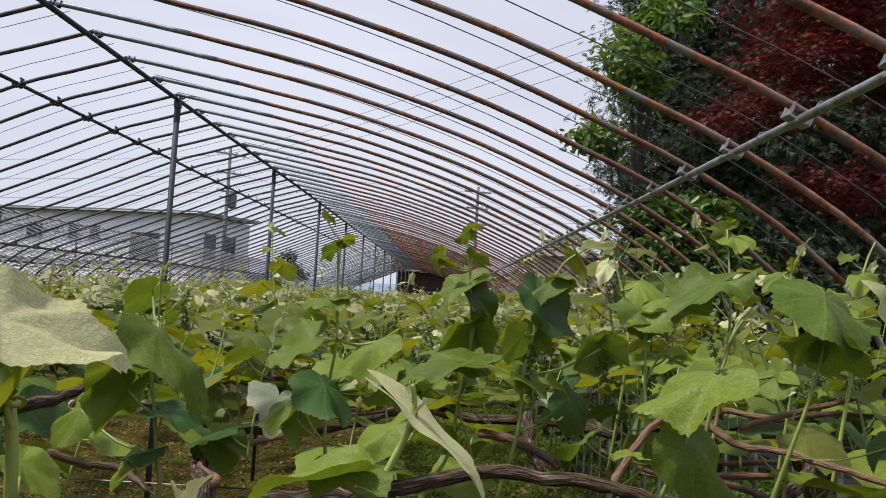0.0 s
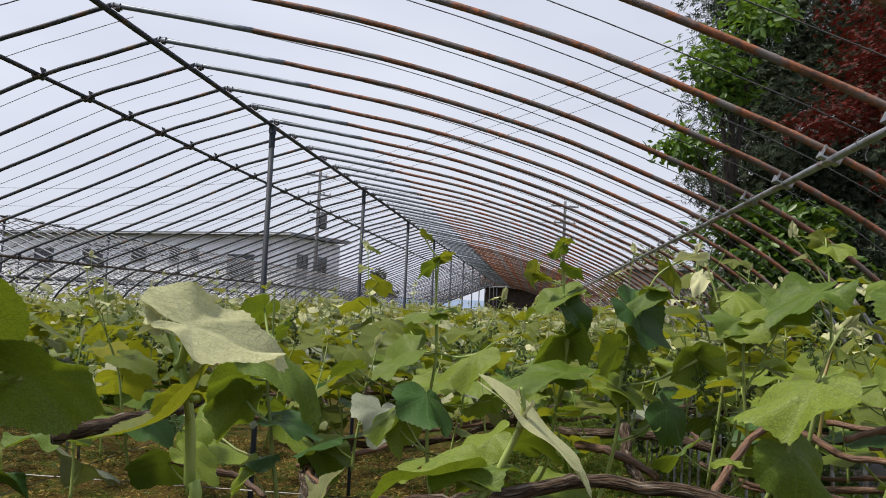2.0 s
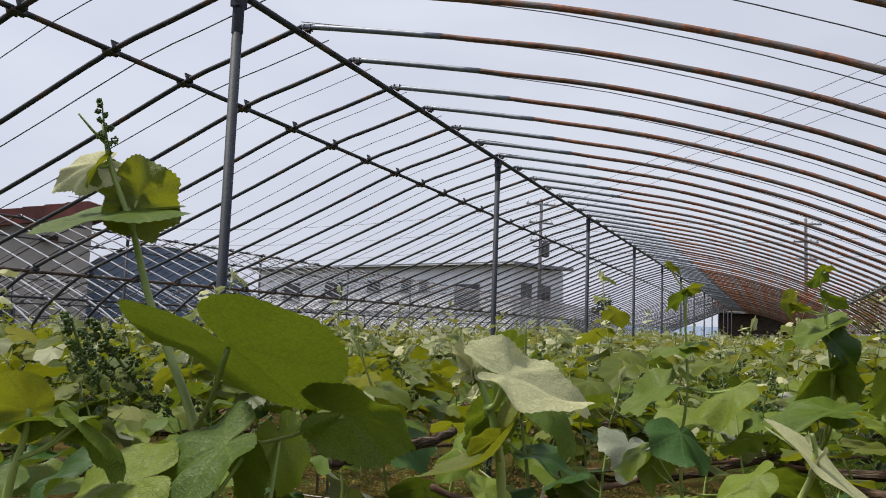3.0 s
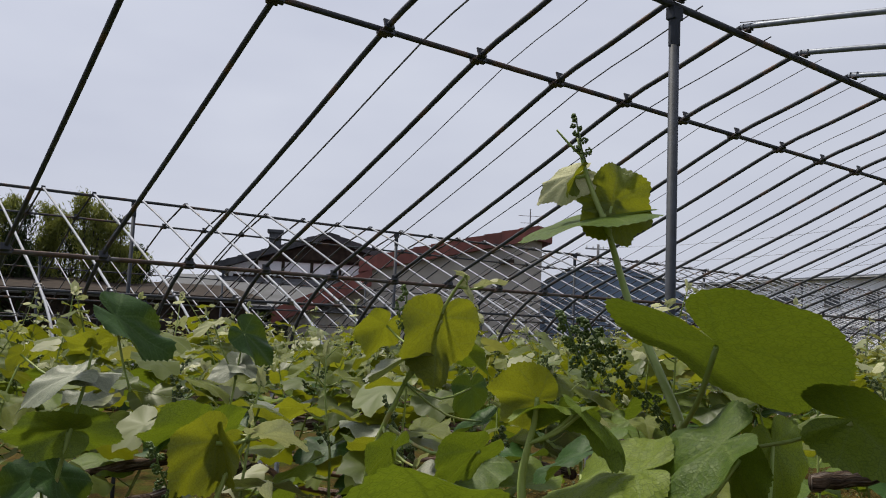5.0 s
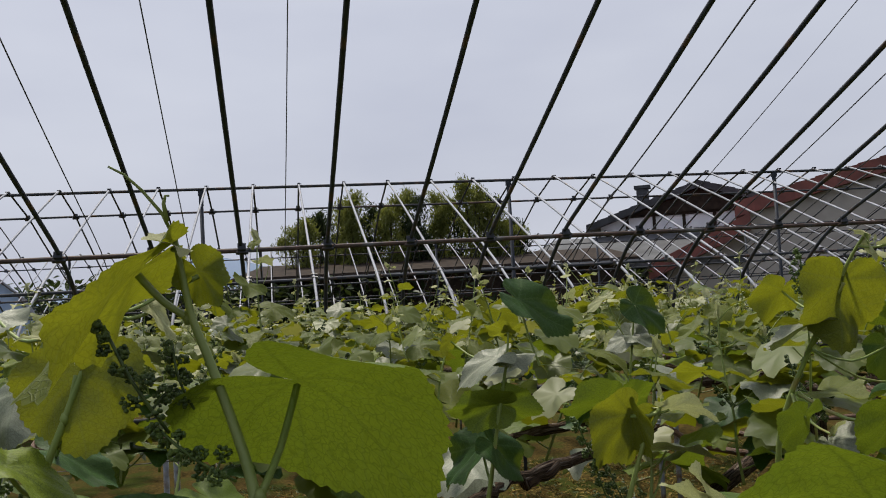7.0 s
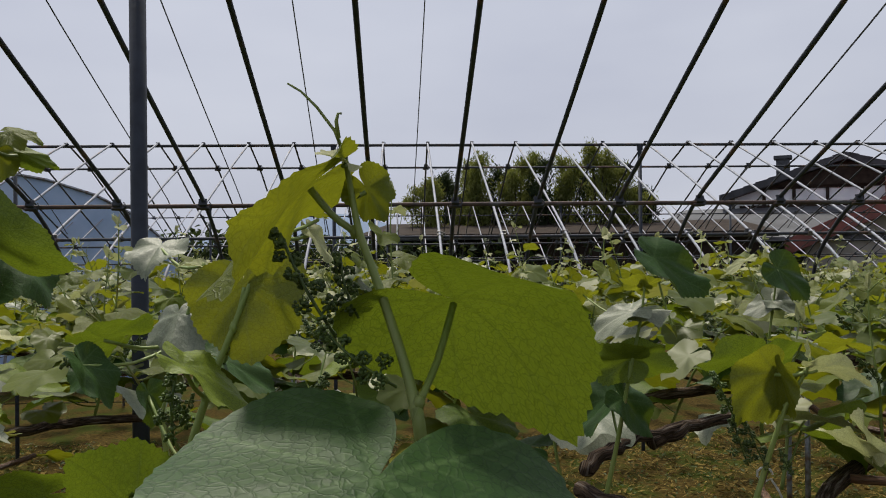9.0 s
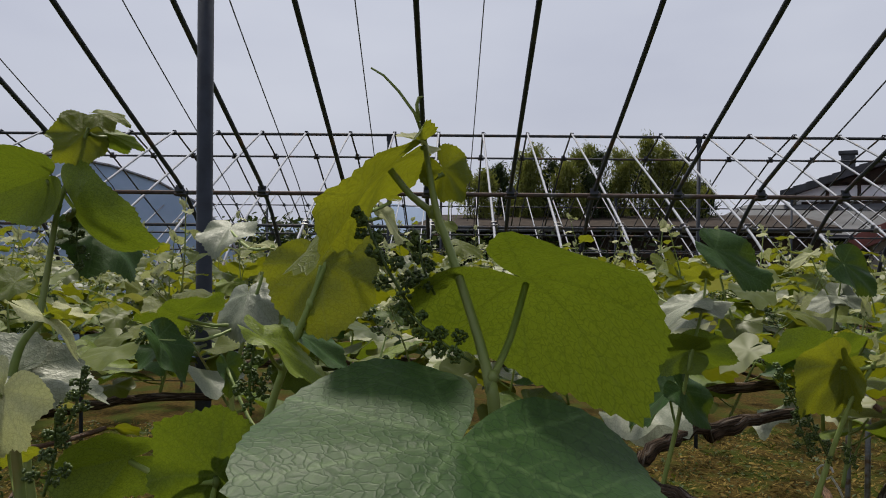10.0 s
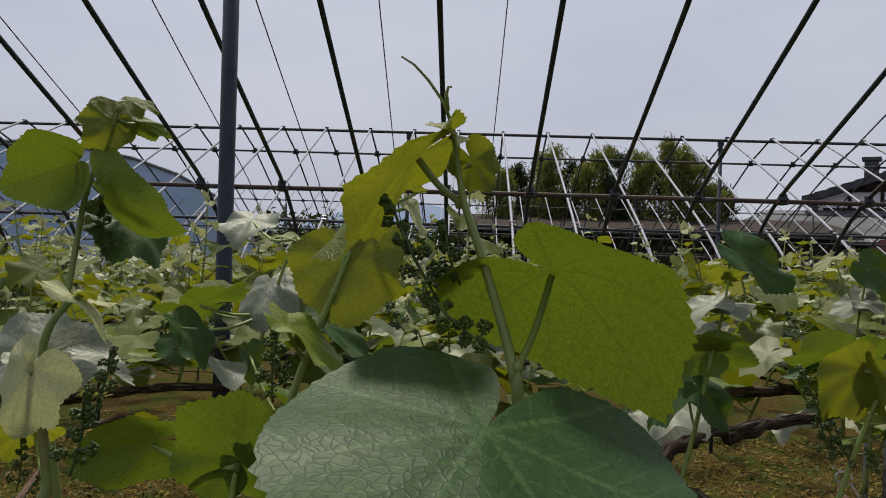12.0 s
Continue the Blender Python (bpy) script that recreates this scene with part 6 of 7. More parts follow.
# low leaves of the same cane
near_shoot(VINES[1][0], [(1.680, 0.315, 2.140), (1.683, 0.312, 2.179), (1.687, 0.312, 2.199), (1.692, 0.313, 2.217), (1.695, 0.312, 2.234)], [
    ((1.694, 0.313, 2.226), (1.688, 0.320, 2.232), (1.660, 0.303, 2.242), (-0.36, 0.83, 0.43), "trim_young", 1.03, 0.05, 0.22),
    ((1.689, 0.312, 2.204), (1.720, 0.328, 2.229), (1.748, 0.347, 2.203), (0.18, 0.69, 0.70), "trim_mature", 0.54, -0.25, 0.3),
    ((1.689, 0.312, 2.204), (1.717, 0.326, 2.229), (1.680, 0.304, 2.231), (-0.17, 0.37, 0.91), "trim_mature", 0.50, -0.2, 0.18),
    ((1.755, 0.357, 2.150), (1.748, 0.348, 2.193), (1.693, 0.318, 2.179), (0.00, -0.44, 0.90), "trim_mature", 0.85, 0.08, 0.25),
    ((1.772, 0.367, 2.151), (1.792, 0.371, 2.215), (1.743, 0.346, 2.182), (-0.22, -0.61, 0.76), "trim_mature", 0.85, 0.1, 0.2),
    ((1.759, 0.360, 2.150), (1.790, 0.394, 2.206), (1.786, 0.397, 2.167), (-0.32, -0.95, -0.02), "trim_mature", 0.85, -0.1, 0.2),
    ((1.809, 0.390, 2.145), (1.765, 0.473, 2.206), (1.774, 0.483, 2.162), (0.97, -0.19, 0.14), "trim_mature", 0.85, 0.05, 0.12),
    ((1.716, 0.335, 2.148), (1.633, 0.422, 2.182), (1.595, 0.402, 2.163), (-0.18, -0.45, 0.88), "trim_old", 0.63, 0.22, 0.28),
], [((1.686, 0.376, 2.241), (1.668, 0.360, 2.286)), ((1.702, 0.387, 2.230), (1.692, 0.378, 2.251)), ((1.681, 0.371, 2.261), (1.677, 0.366, 2.280))], [])
# pale downy shoot tip
near_shoot(VINES[1][0], [(1.970, 0.382, 2.164), (1.968, 0.381, 2.189), (1.967, 0.379, 2.220), (1.962, 0.377, 2.245), (1.957, 0.377, 2.257), (1.952, 0.376, 2.267)], [
    ((1.960, 0.377, 2.248), (1.984, 0.331, 2.269), (2.020, 0.377, 2.258), (0.52, -0.20, 0.83), "trim_downy", 0.61, 0.14, 0.15),
    ((1.952, 0.376, 2.267), (1.951, 0.376, 2.267), (1.938, 0.375, 2.284), (0.78, 0.01, 0.63), "trim_downy", 0.54, 0.3, 0.22),
    ((1.952, 0.376, 2.267), (1.952, 0.376, 2.268), (1.959, 0.375, 2.287), (-0.62, -0.77, 0.16), "trim_downy", 0.44, 0.3, 0.28),
    ((1.952, 0.376, 2.267), (1.950, 0.376, 2.269), (1.947, 0.374, 2.290), (0.60, 0.79, 0.15), "trim_downy", 0.49, -0.3, 0.18),
    ((1.952, 0.376, 2.267), (1.952, 0.376, 2.266), (1.936, 0.376, 2.265), (-0.12, 0.29, 0.95), "trim_downy", 0.39, 0.3, 0.22),
    ((1.967, 0.379, 2.220), (1.969, 0.368, 2.234), (1.951, 0.368, 2.228), (-0.29, 0.56, 0.78), "trim_young", 0.69, 0.12, 0.22),
    ((1.968, 0.381, 2.189), (1.931, 0.460, 2.187), (1.954, 0.462, 2.173), (0.53, -0.23, 0.82), "trim_mature", 0.78, 0.22, 0.28),
    ((1.975, 0.366, 2.233), (1.976, 0.357, 2.237), (1.958, 0.345, 2.198), (-0.8, -0.35, 0.48), "young", 0.77, -0.08, -0.80),
], [((1.952, 0.409, 2.209), (1.938, 0.409, 2.220))], [])
# shoot tip near the middle
near_shoot(VINES[0][0], [(2.097, 0.576, 2.129), (2.107, 0.575, 2.153), (2.118, 0.574, 2.177), (2.128, 0.573, 2.200), (2.130, 0.572, 2.216), (2.128, 0.571, 2.228)], [
    ((2.128, 0.573, 2.200), (2.133, 0.572, 2.205), (2.188, 0.576, 2.163), (0.60, -0.21, 0.77), "heart_downy", 0.29, 0.1, 0.15),
    ((2.107, 0.575, 2.153), (2.081, 0.574, 2.166), (2.006, 0.574, 2.153), (-0.17, 0.02, 0.98), "trim_mature", 0.49, 0.22, 0.28),
    ((2.107, 0.575, 2.153), (2.082, 0.574, 2.166), (2.132, 0.574, 2.177), (-0.22, 0.02, 0.98), "trim_mature", 0.59, -0.2, 0.12),
    ((2.130, 0.572, 2.216), (2.128, 0.571, 2.220), (2.127, 0.571, 2.230), (0.93, 0.35, 0.14), "trim_downy", 0.39, -0.2, 0.22),
    ((2.130, 0.572, 2.216), (2.132, 0.572, 2.208), (2.136, 0.572, 2.220), (-0.86, 0.41, 0.31), "trim_downy", 0.44, 0.22, 0.22),
    ((2.107, 0.575, 2.153), (1.985, 0.574, 2.136), (1.993, 0.573, 2.165), (-0.92, 0.26, 0.29), "trim_downy", 0.49, 0.3, 0.18),
    ((2.107, 0.575, 2.153), (1.980, 0.574, 2.134), (1.977, 0.573, 2.157), (0.73, 0.67, 0.14), "trim_downy", 0.39, 0.22, 0.12),
], [], [])
# shoot over the path side
near_shoot(VINES[3][0], [(2.423, 1.088, 2.024), (2.456, 1.084, 2.103), (2.478, 1.080, 2.171), (2.496, 1.078, 2.209), (2.510, 1.076, 2.250), (2.526, 1.075, 2.279)], [
    ((2.496, 1.078, 2.209), (2.497, 1.078, 2.209), (2.388, 1.079, 2.164), (-0.36, -0.31, 0.88), "trim_mature", 0.71, -0.2, 0.25),
    ((2.456, 1.084, 2.103), (2.464, 1.083, 2.121), (2.551, 1.088, 2.056), (0.40, -0.79, 0.48), "trim_mature", 0.71, -0.28, 0.28),
    ((2.496, 1.078, 2.209), (2.575, 1.079, 2.213), (2.535, 1.080, 2.190), (-0.48, -0.33, 0.82), "trim_mature", 1.08, -0.28, 0.12),
    ((2.496, 1.078, 2.209), (2.578, 1.079, 2.213), (2.617, 1.080, 2.199), (0.30, -0.52, 0.80), "trim_mature", 0.98, 0.22, 0.22),
    ((2.456, 1.084, 2.103), (2.397, 1.083, 2.097), (2.365, 1.083, 2.098), (0.05, -0.21, 0.98), "trim_mature", 0.59, 0.22, 0.12),
    ((2.496, 1.078, 2.209), (2.619, 1.381, 2.202), (2.545, 1.379, 2.215), (0.16, -0.46, 0.88), "trim_mature", 0.78, 0.12, 0.22),
], [((2.495, 1.078, 2.220), (2.484, 1.075, 2.256)), ((2.503, 1.076, 2.242), (2.492, 1.074, 2.271))], [])
# spreading leaves
near_shoot(VINES[3][0], [(2.654, 1.228, 2.084), (2.682, 1.223, 2.177), (2.697, 1.219, 2.253), (2.697, 1.216, 2.303)], [
    ((2.697, 1.216, 2.303), (2.693, 1.215, 2.317), (2.663, 1.139, 2.265), (0.28, -0.62, 0.74), "trim_mature", 1.13, -0.28, 0.12),
    ((2.697, 1.219, 2.253), (2.686, 1.218, 2.260), (2.628, 1.218, 2.246), (-0.15, 0.78, 0.61), "trim_mature", 0.93, -0.28, 0.18),
    ((2.697, 1.219, 2.253), (2.702, 1.219, 2.249), (2.766, 1.222, 2.219), (0.33, 0.56, 0.76), "trim_mature", 0.88, -0.28, 0.12),
    ((2.697, 1.216, 2.303), (2.782, 1.316, 2.315), (2.822, 1.316, 2.325), (-0.23, -0.28, 0.93), "trim_mature", 0.88, -0.2, 0.28),
    ((2.697, 1.216, 2.303), (2.837, 1.318, 2.305), (2.815, 1.315, 2.354), (0.48, -0.86, 0.16), "trim_downy", 0.69, 0.3, 0.18),
    ((2.654, 1.228, 2.084), (2.803, 1.229, 2.109), (2.769, 1.230, 2.078), (-0.66, -0.15, 0.73), "trim_old", 0.88, 0.3, 0.18),
], [], [])
# tall shoot with a pale tip
near_shoot(VINES[3][0], [(2.663, 1.528, 2.201), (2.681, 1.576, 2.327), (2.679, 1.6, 2.448)], [
    ((2.682, 1.602, 2.426), (2.675, 1.603, 2.441), (2.649, 1.598, 2.43), (2.664, 1.604, 2.461), "young"),
    ((2.682, 1.602, 2.415), (2.69, 1.598, 2.432), (2.73, 1.564, 2.419), (2.697, 1.556, 2.41), "mature"),
    ((2.68, 1.601, 2.445), (2.684, 1.598, 2.456), (2.701, 1.591, 2.461), (2.689, 1.595, 2.467), "young"),
    ((2.67, 1.549, 2.284), (2.645, 1.535, 2.339), (2.539, 1.498, 2.301), (2.618, 1.584, 2.351), "mature"),
])
# leafy shoot
near_shoot(VINES[0][0], [(1.965, 1.426, 1.950), (1.956, 1.422, 2.027), (1.956, 1.417, 2.115), (1.966, 1.412, 2.203), (1.962, 1.406, 2.300), (1.964, 1.402, 2.368)], [
    ((1.966, 1.412, 2.203), (1.924, 1.411, 2.201), (1.848, 1.413, 2.159), (-0.43, -0.46, 0.77), "trim_mature", 0.93, 0.22, 0.12),
    ((1.966, 1.412, 2.203), (2.046, 1.362, 2.210), (1.966, 1.364, 2.168), (-0.43, -0.40, 0.81), "trim_mature", 0.73, -0.28, 0.22),
    ((1.956, 1.417, 2.115), (1.965, 1.315, 2.136), (1.981, 1.253, 2.093), (0.53, -0.38, 0.76), "trim_old", 1.03, -0.28, 0.12),
    ((1.956, 1.417, 2.115), (2.064, 1.417, 2.128), (2.013, 1.418, 2.109), (-0.28, 0.62, 0.74), "trim_mature", 0.78, -0.2, 0.28),
    ((1.956, 1.422, 2.027), (2.080, 1.270, 2.088), (2.012, 1.271, 2.055), (-0.39, -0.50, 0.77), "trim_mature", 0.78, -0.28, 0.12),
    ((1.956, 1.422, 2.027), (1.888, 1.417, 2.087), (1.831, 1.418, 2.056), (-0.42, -0.48, 0.77), "trim_mature", 0.83, -0.2, 0.22),
    ((1.956, 1.422, 2.027), (1.914, 1.418, 2.088), (1.890, 1.421, 2.023), (-0.74, 0.61, 0.30), "trim_mature", 0.78, -0.2, 0.18),
    ((1.966, 1.412, 2.203), (1.963, 1.408, 2.271), (1.904, 1.407, 2.272), (0.02, -0.15, 0.99), "trim_mature", 0.78, -0.2, 0.28),
    ((1.966, 1.412, 2.203), (1.965, 1.408, 2.273), (2.004, 1.408, 2.283), (-0.26, -0.19, 0.95), "trim_mature", 0.78, 0.12, 0.22),
    ((1.962, 1.406, 2.300), (1.959, 1.403, 2.358), (1.927, 1.404, 2.333), (-0.57, 0.35, 0.74), "trim_mature", 0.78, 0.22, 0.18),
    ((1.964, 1.402, 2.368), (1.964, 1.402, 2.368), (1.986, 1.401, 2.387), (-0.58, 0.44, 0.68), "trim_young", 0.78, -0.28, 0.28),
    ((1.964, 1.402, 2.368), (1.935, 1.399, 2.410), (1.957, 1.400, 2.399), (0.37, 0.55, 0.75), "trim_young", 0.59, 0.12, 0.18),
    ((1.966, 1.412, 2.203), (1.887, 1.609, 2.237), (1.926, 1.610, 2.221), (0.24, 0.71, 0.66), "trim_mature", 0.88, 0.12, 0.28),
    ((1.956, 1.417, 2.115), (1.822, 1.412, 2.171), (1.772, 1.412, 2.156), (-0.27, 0.38, 0.89), "trim_mature", 0.78, 0.12, 0.22),
], [], [])
# leafy shoot with a silvery leaf
near_shoot(VINES[0][0], [(1.768, 1.171, 1.982), (1.760, 1.168, 2.045), (1.754, 1.164, 2.100), (1.747, 1.160, 2.164), (1.752, 1.157, 2.228), (1.752, 1.153, 2.300)], [
    ((1.747, 1.160, 2.164), (1.686, 1.308, 2.202), (1.670, 1.311, 2.142), (-0.91, 0.31, 0.26), "trim_downy", 0.73, 0.22, 0.22),
    ((1.752, 1.157, 2.228), (1.781, 1.077, 2.221), (1.869, 1.083, 2.142), (0.67, -0.13, 0.73), "trim_mature", 0.69, -0.25, 0.28),
    ((1.747, 1.160, 2.164), (1.721, 1.160, 2.169), (1.655, 1.161, 2.134), (-0.40, 0.50, 0.77), "trim_mature", 0.93, 0.22, 0.28),
    ((1.754, 1.164, 2.100), (1.716, 1.162, 2.134), (1.669, 1.165, 2.072), (-0.67, 0.51, 0.53), "trim_mature", 0.78, 0.3, 0.18),
    ((1.760, 1.168, 2.045), (1.610, 1.263, 2.086), (1.551, 1.265, 2.035), (-0.48, -0.69, 0.54), "trim_mature", 0.83, -0.2, 0.18),
    ((1.754, 1.164, 2.100), (1.765, 1.164, 2.103), (1.834, 1.166, 2.097), (0.09, -0.21, 0.97), "trim_old", 0.78, 0.22, 0.28),
    ((1.754, 1.164, 2.100), (1.761, 1.164, 2.104), (1.732, 1.164, 2.105), (0.04, -0.21, 0.98), "trim_mature", 0.88, 0.12, 0.12),
    ((1.752, 1.157, 2.228), (1.670, 1.354, 2.269), (1.625, 1.355, 2.230), (-0.59, 0.41, 0.70), "trim_mature", 0.88, 0.3, 0.18),
    ((1.768, 1.171, 1.982), (1.729, 1.168, 2.031), (1.691, 1.170, 1.993), (-0.62, -0.51, 0.60), "trim_mature", 0.78, 0.22, 0.18),
    ((1.760, 1.168, 2.045), (1.756, 1.167, 2.053), (1.705, 1.167, 2.043), (-0.18, -0.15, 0.97), "trim_old", 0.69, -0.28, 0.18),
    ((1.752, 1.157, 2.228), (1.659, 1.456, 2.224), (1.685, 1.455, 2.260), (-0.79, 0.23, 0.57), "trim_mature", 0.78, -0.28, 0.18),
], [((1.737, 1.213, 2.117), (1.710, 1.211, 2.149)), ((1.713, 1.357, 2.229), (1.728, 1.354, 2.267)), ((1.724, 1.358, 2.202), (1.727, 1.356, 2.244))], [])
# shoots with cream tips by the path
near_shoot(VINES[3][0], [(2.525, 1.721, 2.179), (2.522, 1.755, 2.295), (2.502, 1.777, 2.38), (2.496, 1.776, 2.415)], [
    ((2.508, 1.776, 2.368), (2.486, 1.78, 2.372), (2.462, 1.746, 2.338), (2.465, 1.785, 2.369), "downy"),
    ((2.499, 1.776, 2.404), (2.491, 1.777, 2.41), (2.472, 1.781, 2.413), (2.487, 1.777, 2.426), "downy"),
    ((2.515, 1.756, 2.319), (2.553, 1.768, 2.34), (2.586, 1.692, 2.321), (2.583, 1.794, 2.354), "mature"),
], [], [[(2.496, 1.776, 2.415), (2.479, 1.779, 2.42), (2.456, 1.784, 2.405), (2.436, 1.788, 2.386)]])
# slender shoot by the path
near_shoot(VINES[3][0], [(2.607, 1.856, 2.174), (2.599, 1.861, 2.299), (2.578, 1.861, 2.413)], [
    ((2.579, 1.861, 2.407), (2.572, 1.862, 2.416), (2.595, 1.83, 2.409), (2.589, 1.885, 2.425), "young"),
    ((2.594, 1.861, 2.325), (2.634, 1.85, 2.352), (2.665, 1.809, 2.32), (2.666, 1.875, 2.367), "mature"),
])
# shoot with a furled cream tip
near_shoot(VINES[3][0], [(2.568, 1.293, 2.169), (2.582, 1.302, 2.212), (2.605, 1.317, 2.27), (2.63, 1.308, 2.299)], [
    ((2.611, 1.315, 2.274), (2.614, 1.314, 2.277), (2.633, 1.307, 2.302), (2.629, 1.309, 2.282), "downy"),
    ((2.615, 1.314, 2.276), (2.623, 1.311, 2.28), (2.638, 1.299, 2.268), (2.631, 1.308, 2.28), "downy"),
    ((2.594, 1.31, 2.248), (2.596, 1.299, 2.249), (2.622, 1.275, 2.228), (2.616, 1.32, 2.245), "young"),
])
# bright shoot under the trees
near_shoot(VINES[3][0], [(2.851, 1.67, 2.201), (2.853, 1.693, 2.291), (2.853, 1.713, 2.373), (2.874, 1.711, 2.426)], [
    ((2.854, 1.713, 2.361), (2.842, 1.728, 2.372), (2.797, 1.697, 2.358), (2.847, 1.761, 2.39), "mature"),
    ((2.855, 1.712, 2.379), (2.861, 1.719, 2.392), (2.835, 1.708, 2.399), (2.873, 1.72, 2.404), "young"),
    ((2.852, 1.693, 2.314), (2.875, 1.683, 2.348), (2.837, 1.628, 2.32), (2.895, 1.66, 2.342), "young"),
    ((2.871, 1.713, 2.415), (2.871, 1.713, 2.421), (2.874, 1.71, 2.438), (2.88, 1.709, 2.425), "downy"),
], [], [[(2.874, 1.711, 2.426), (2.881, 1.706, 2.444), (2.887, 1.703, 2.45)]])
# leaning shoot under the trees
near_shoot(VINES[3][0], [(2.855, 1.45, 2.217), (2.866, 1.467, 2.316), (2.885, 1.477, 2.387), (2.9, 1.477, 2.426)], [
    ((2.881, 1.48, 2.377), (2.86, 1.489, 2.399), (2.837, 1.471, 2.39), (2.868, 1.513, 2.41), "young"),
    ((2.869, 1.465, 2.346), (2.873, 1.462, 2.366), (2.832, 1.41, 2.343), (2.885, 1.442, 2.36), "mature"),
    ((2.856, 1.451, 2.296), (2.813, 1.47, 2.323), (2.779, 1.377, 2.284), (2.757, 1.459, 2.31), "mature"),
])
# tall shoot in the middle
near_shoot(VINES[0][0], [(2.167, 1.577, 1.991), (2.181, 1.571, 2.099), (2.197, 1.566, 2.197), (2.189, 1.559, 2.315), (2.177, 1.553, 2.409)], [
    ((2.177, 1.553, 2.409), (2.181, 1.553, 2.409), (2.154, 1.554, 2.391), (-0.45, 0.55, 0.70), "trim_mature", 0.88, -0.2, 0.18),
    ((2.177, 1.553, 2.409), (2.185, 1.553, 2.418), (2.207, 1.553, 2.421), (-0.12, 0.48, 0.87), "trim_young", 0.69, 0.22, 0.28),
    ((2.189, 1.559, 2.315), (2.198, 1.559, 2.315), (2.109, 1.560, 2.277), (-0.38, -0.30, 0.88), "trim_mature", 0.78, 0.22, 0.18),
    ((2.189, 1.559, 2.315), (2.201, 1.559, 2.316), (2.238, 1.558, 2.329), (-0.30, -0.28, 0.91), "trim_mature", 0.78, 0.12, 0.12),
    ((2.197, 1.566, 2.197), (2.199, 1.560, 2.292), (2.246, 1.563, 2.253), (0.48, -0.71, 0.53), "trim_old", 0.88, 0.3, 0.22),
    ((2.197, 1.566, 2.197), (2.195, 1.564, 2.231), (2.116, 1.565, 2.186), (-0.37, 0.63, 0.68), "trim_mature", 0.83, -0.28, 0.22),
    ((2.197, 1.566, 2.197), (2.202, 1.563, 2.235), (2.243, 1.567, 2.184), (0.56, 0.66, 0.50), "trim_mature", 0.88, 0.3, 0.18),
    ((2.181, 1.571, 2.099), (2.196, 1.467, 2.174), (2.081, 1.465, 2.172), (-0.02, -0.30, 0.96), "trim_mature", 0.64, 0.12, 0.28),
    ((2.181, 1.571, 2.099), (2.188, 1.467, 2.172), (2.240, 1.468, 2.166), (0.11, -0.25, 0.96), "trim_mature", 0.69, -0.28, 0.12),
    ((2.189, 1.559, 2.315), (2.190, 1.556, 2.363), (2.228, 1.557, 2.351), (0.25, 0.46, 0.85), "trim_mature", 0.83, 0.12, 0.12),
    ((2.187, 1.557, 2.336), (2.136, 1.555, 2.366), (2.122, 1.557, 2.328), (-0.78, 0.53, 0.33), "trim_young", 0.78, 0.3, 0.22),
    ((2.187, 1.557, 2.336), (2.154, 1.556, 2.345), (2.120, 1.555, 2.357), (0.31, 0.33, 0.89), "trim_young", 0.59, 0.12, 0.22),
], [], [])
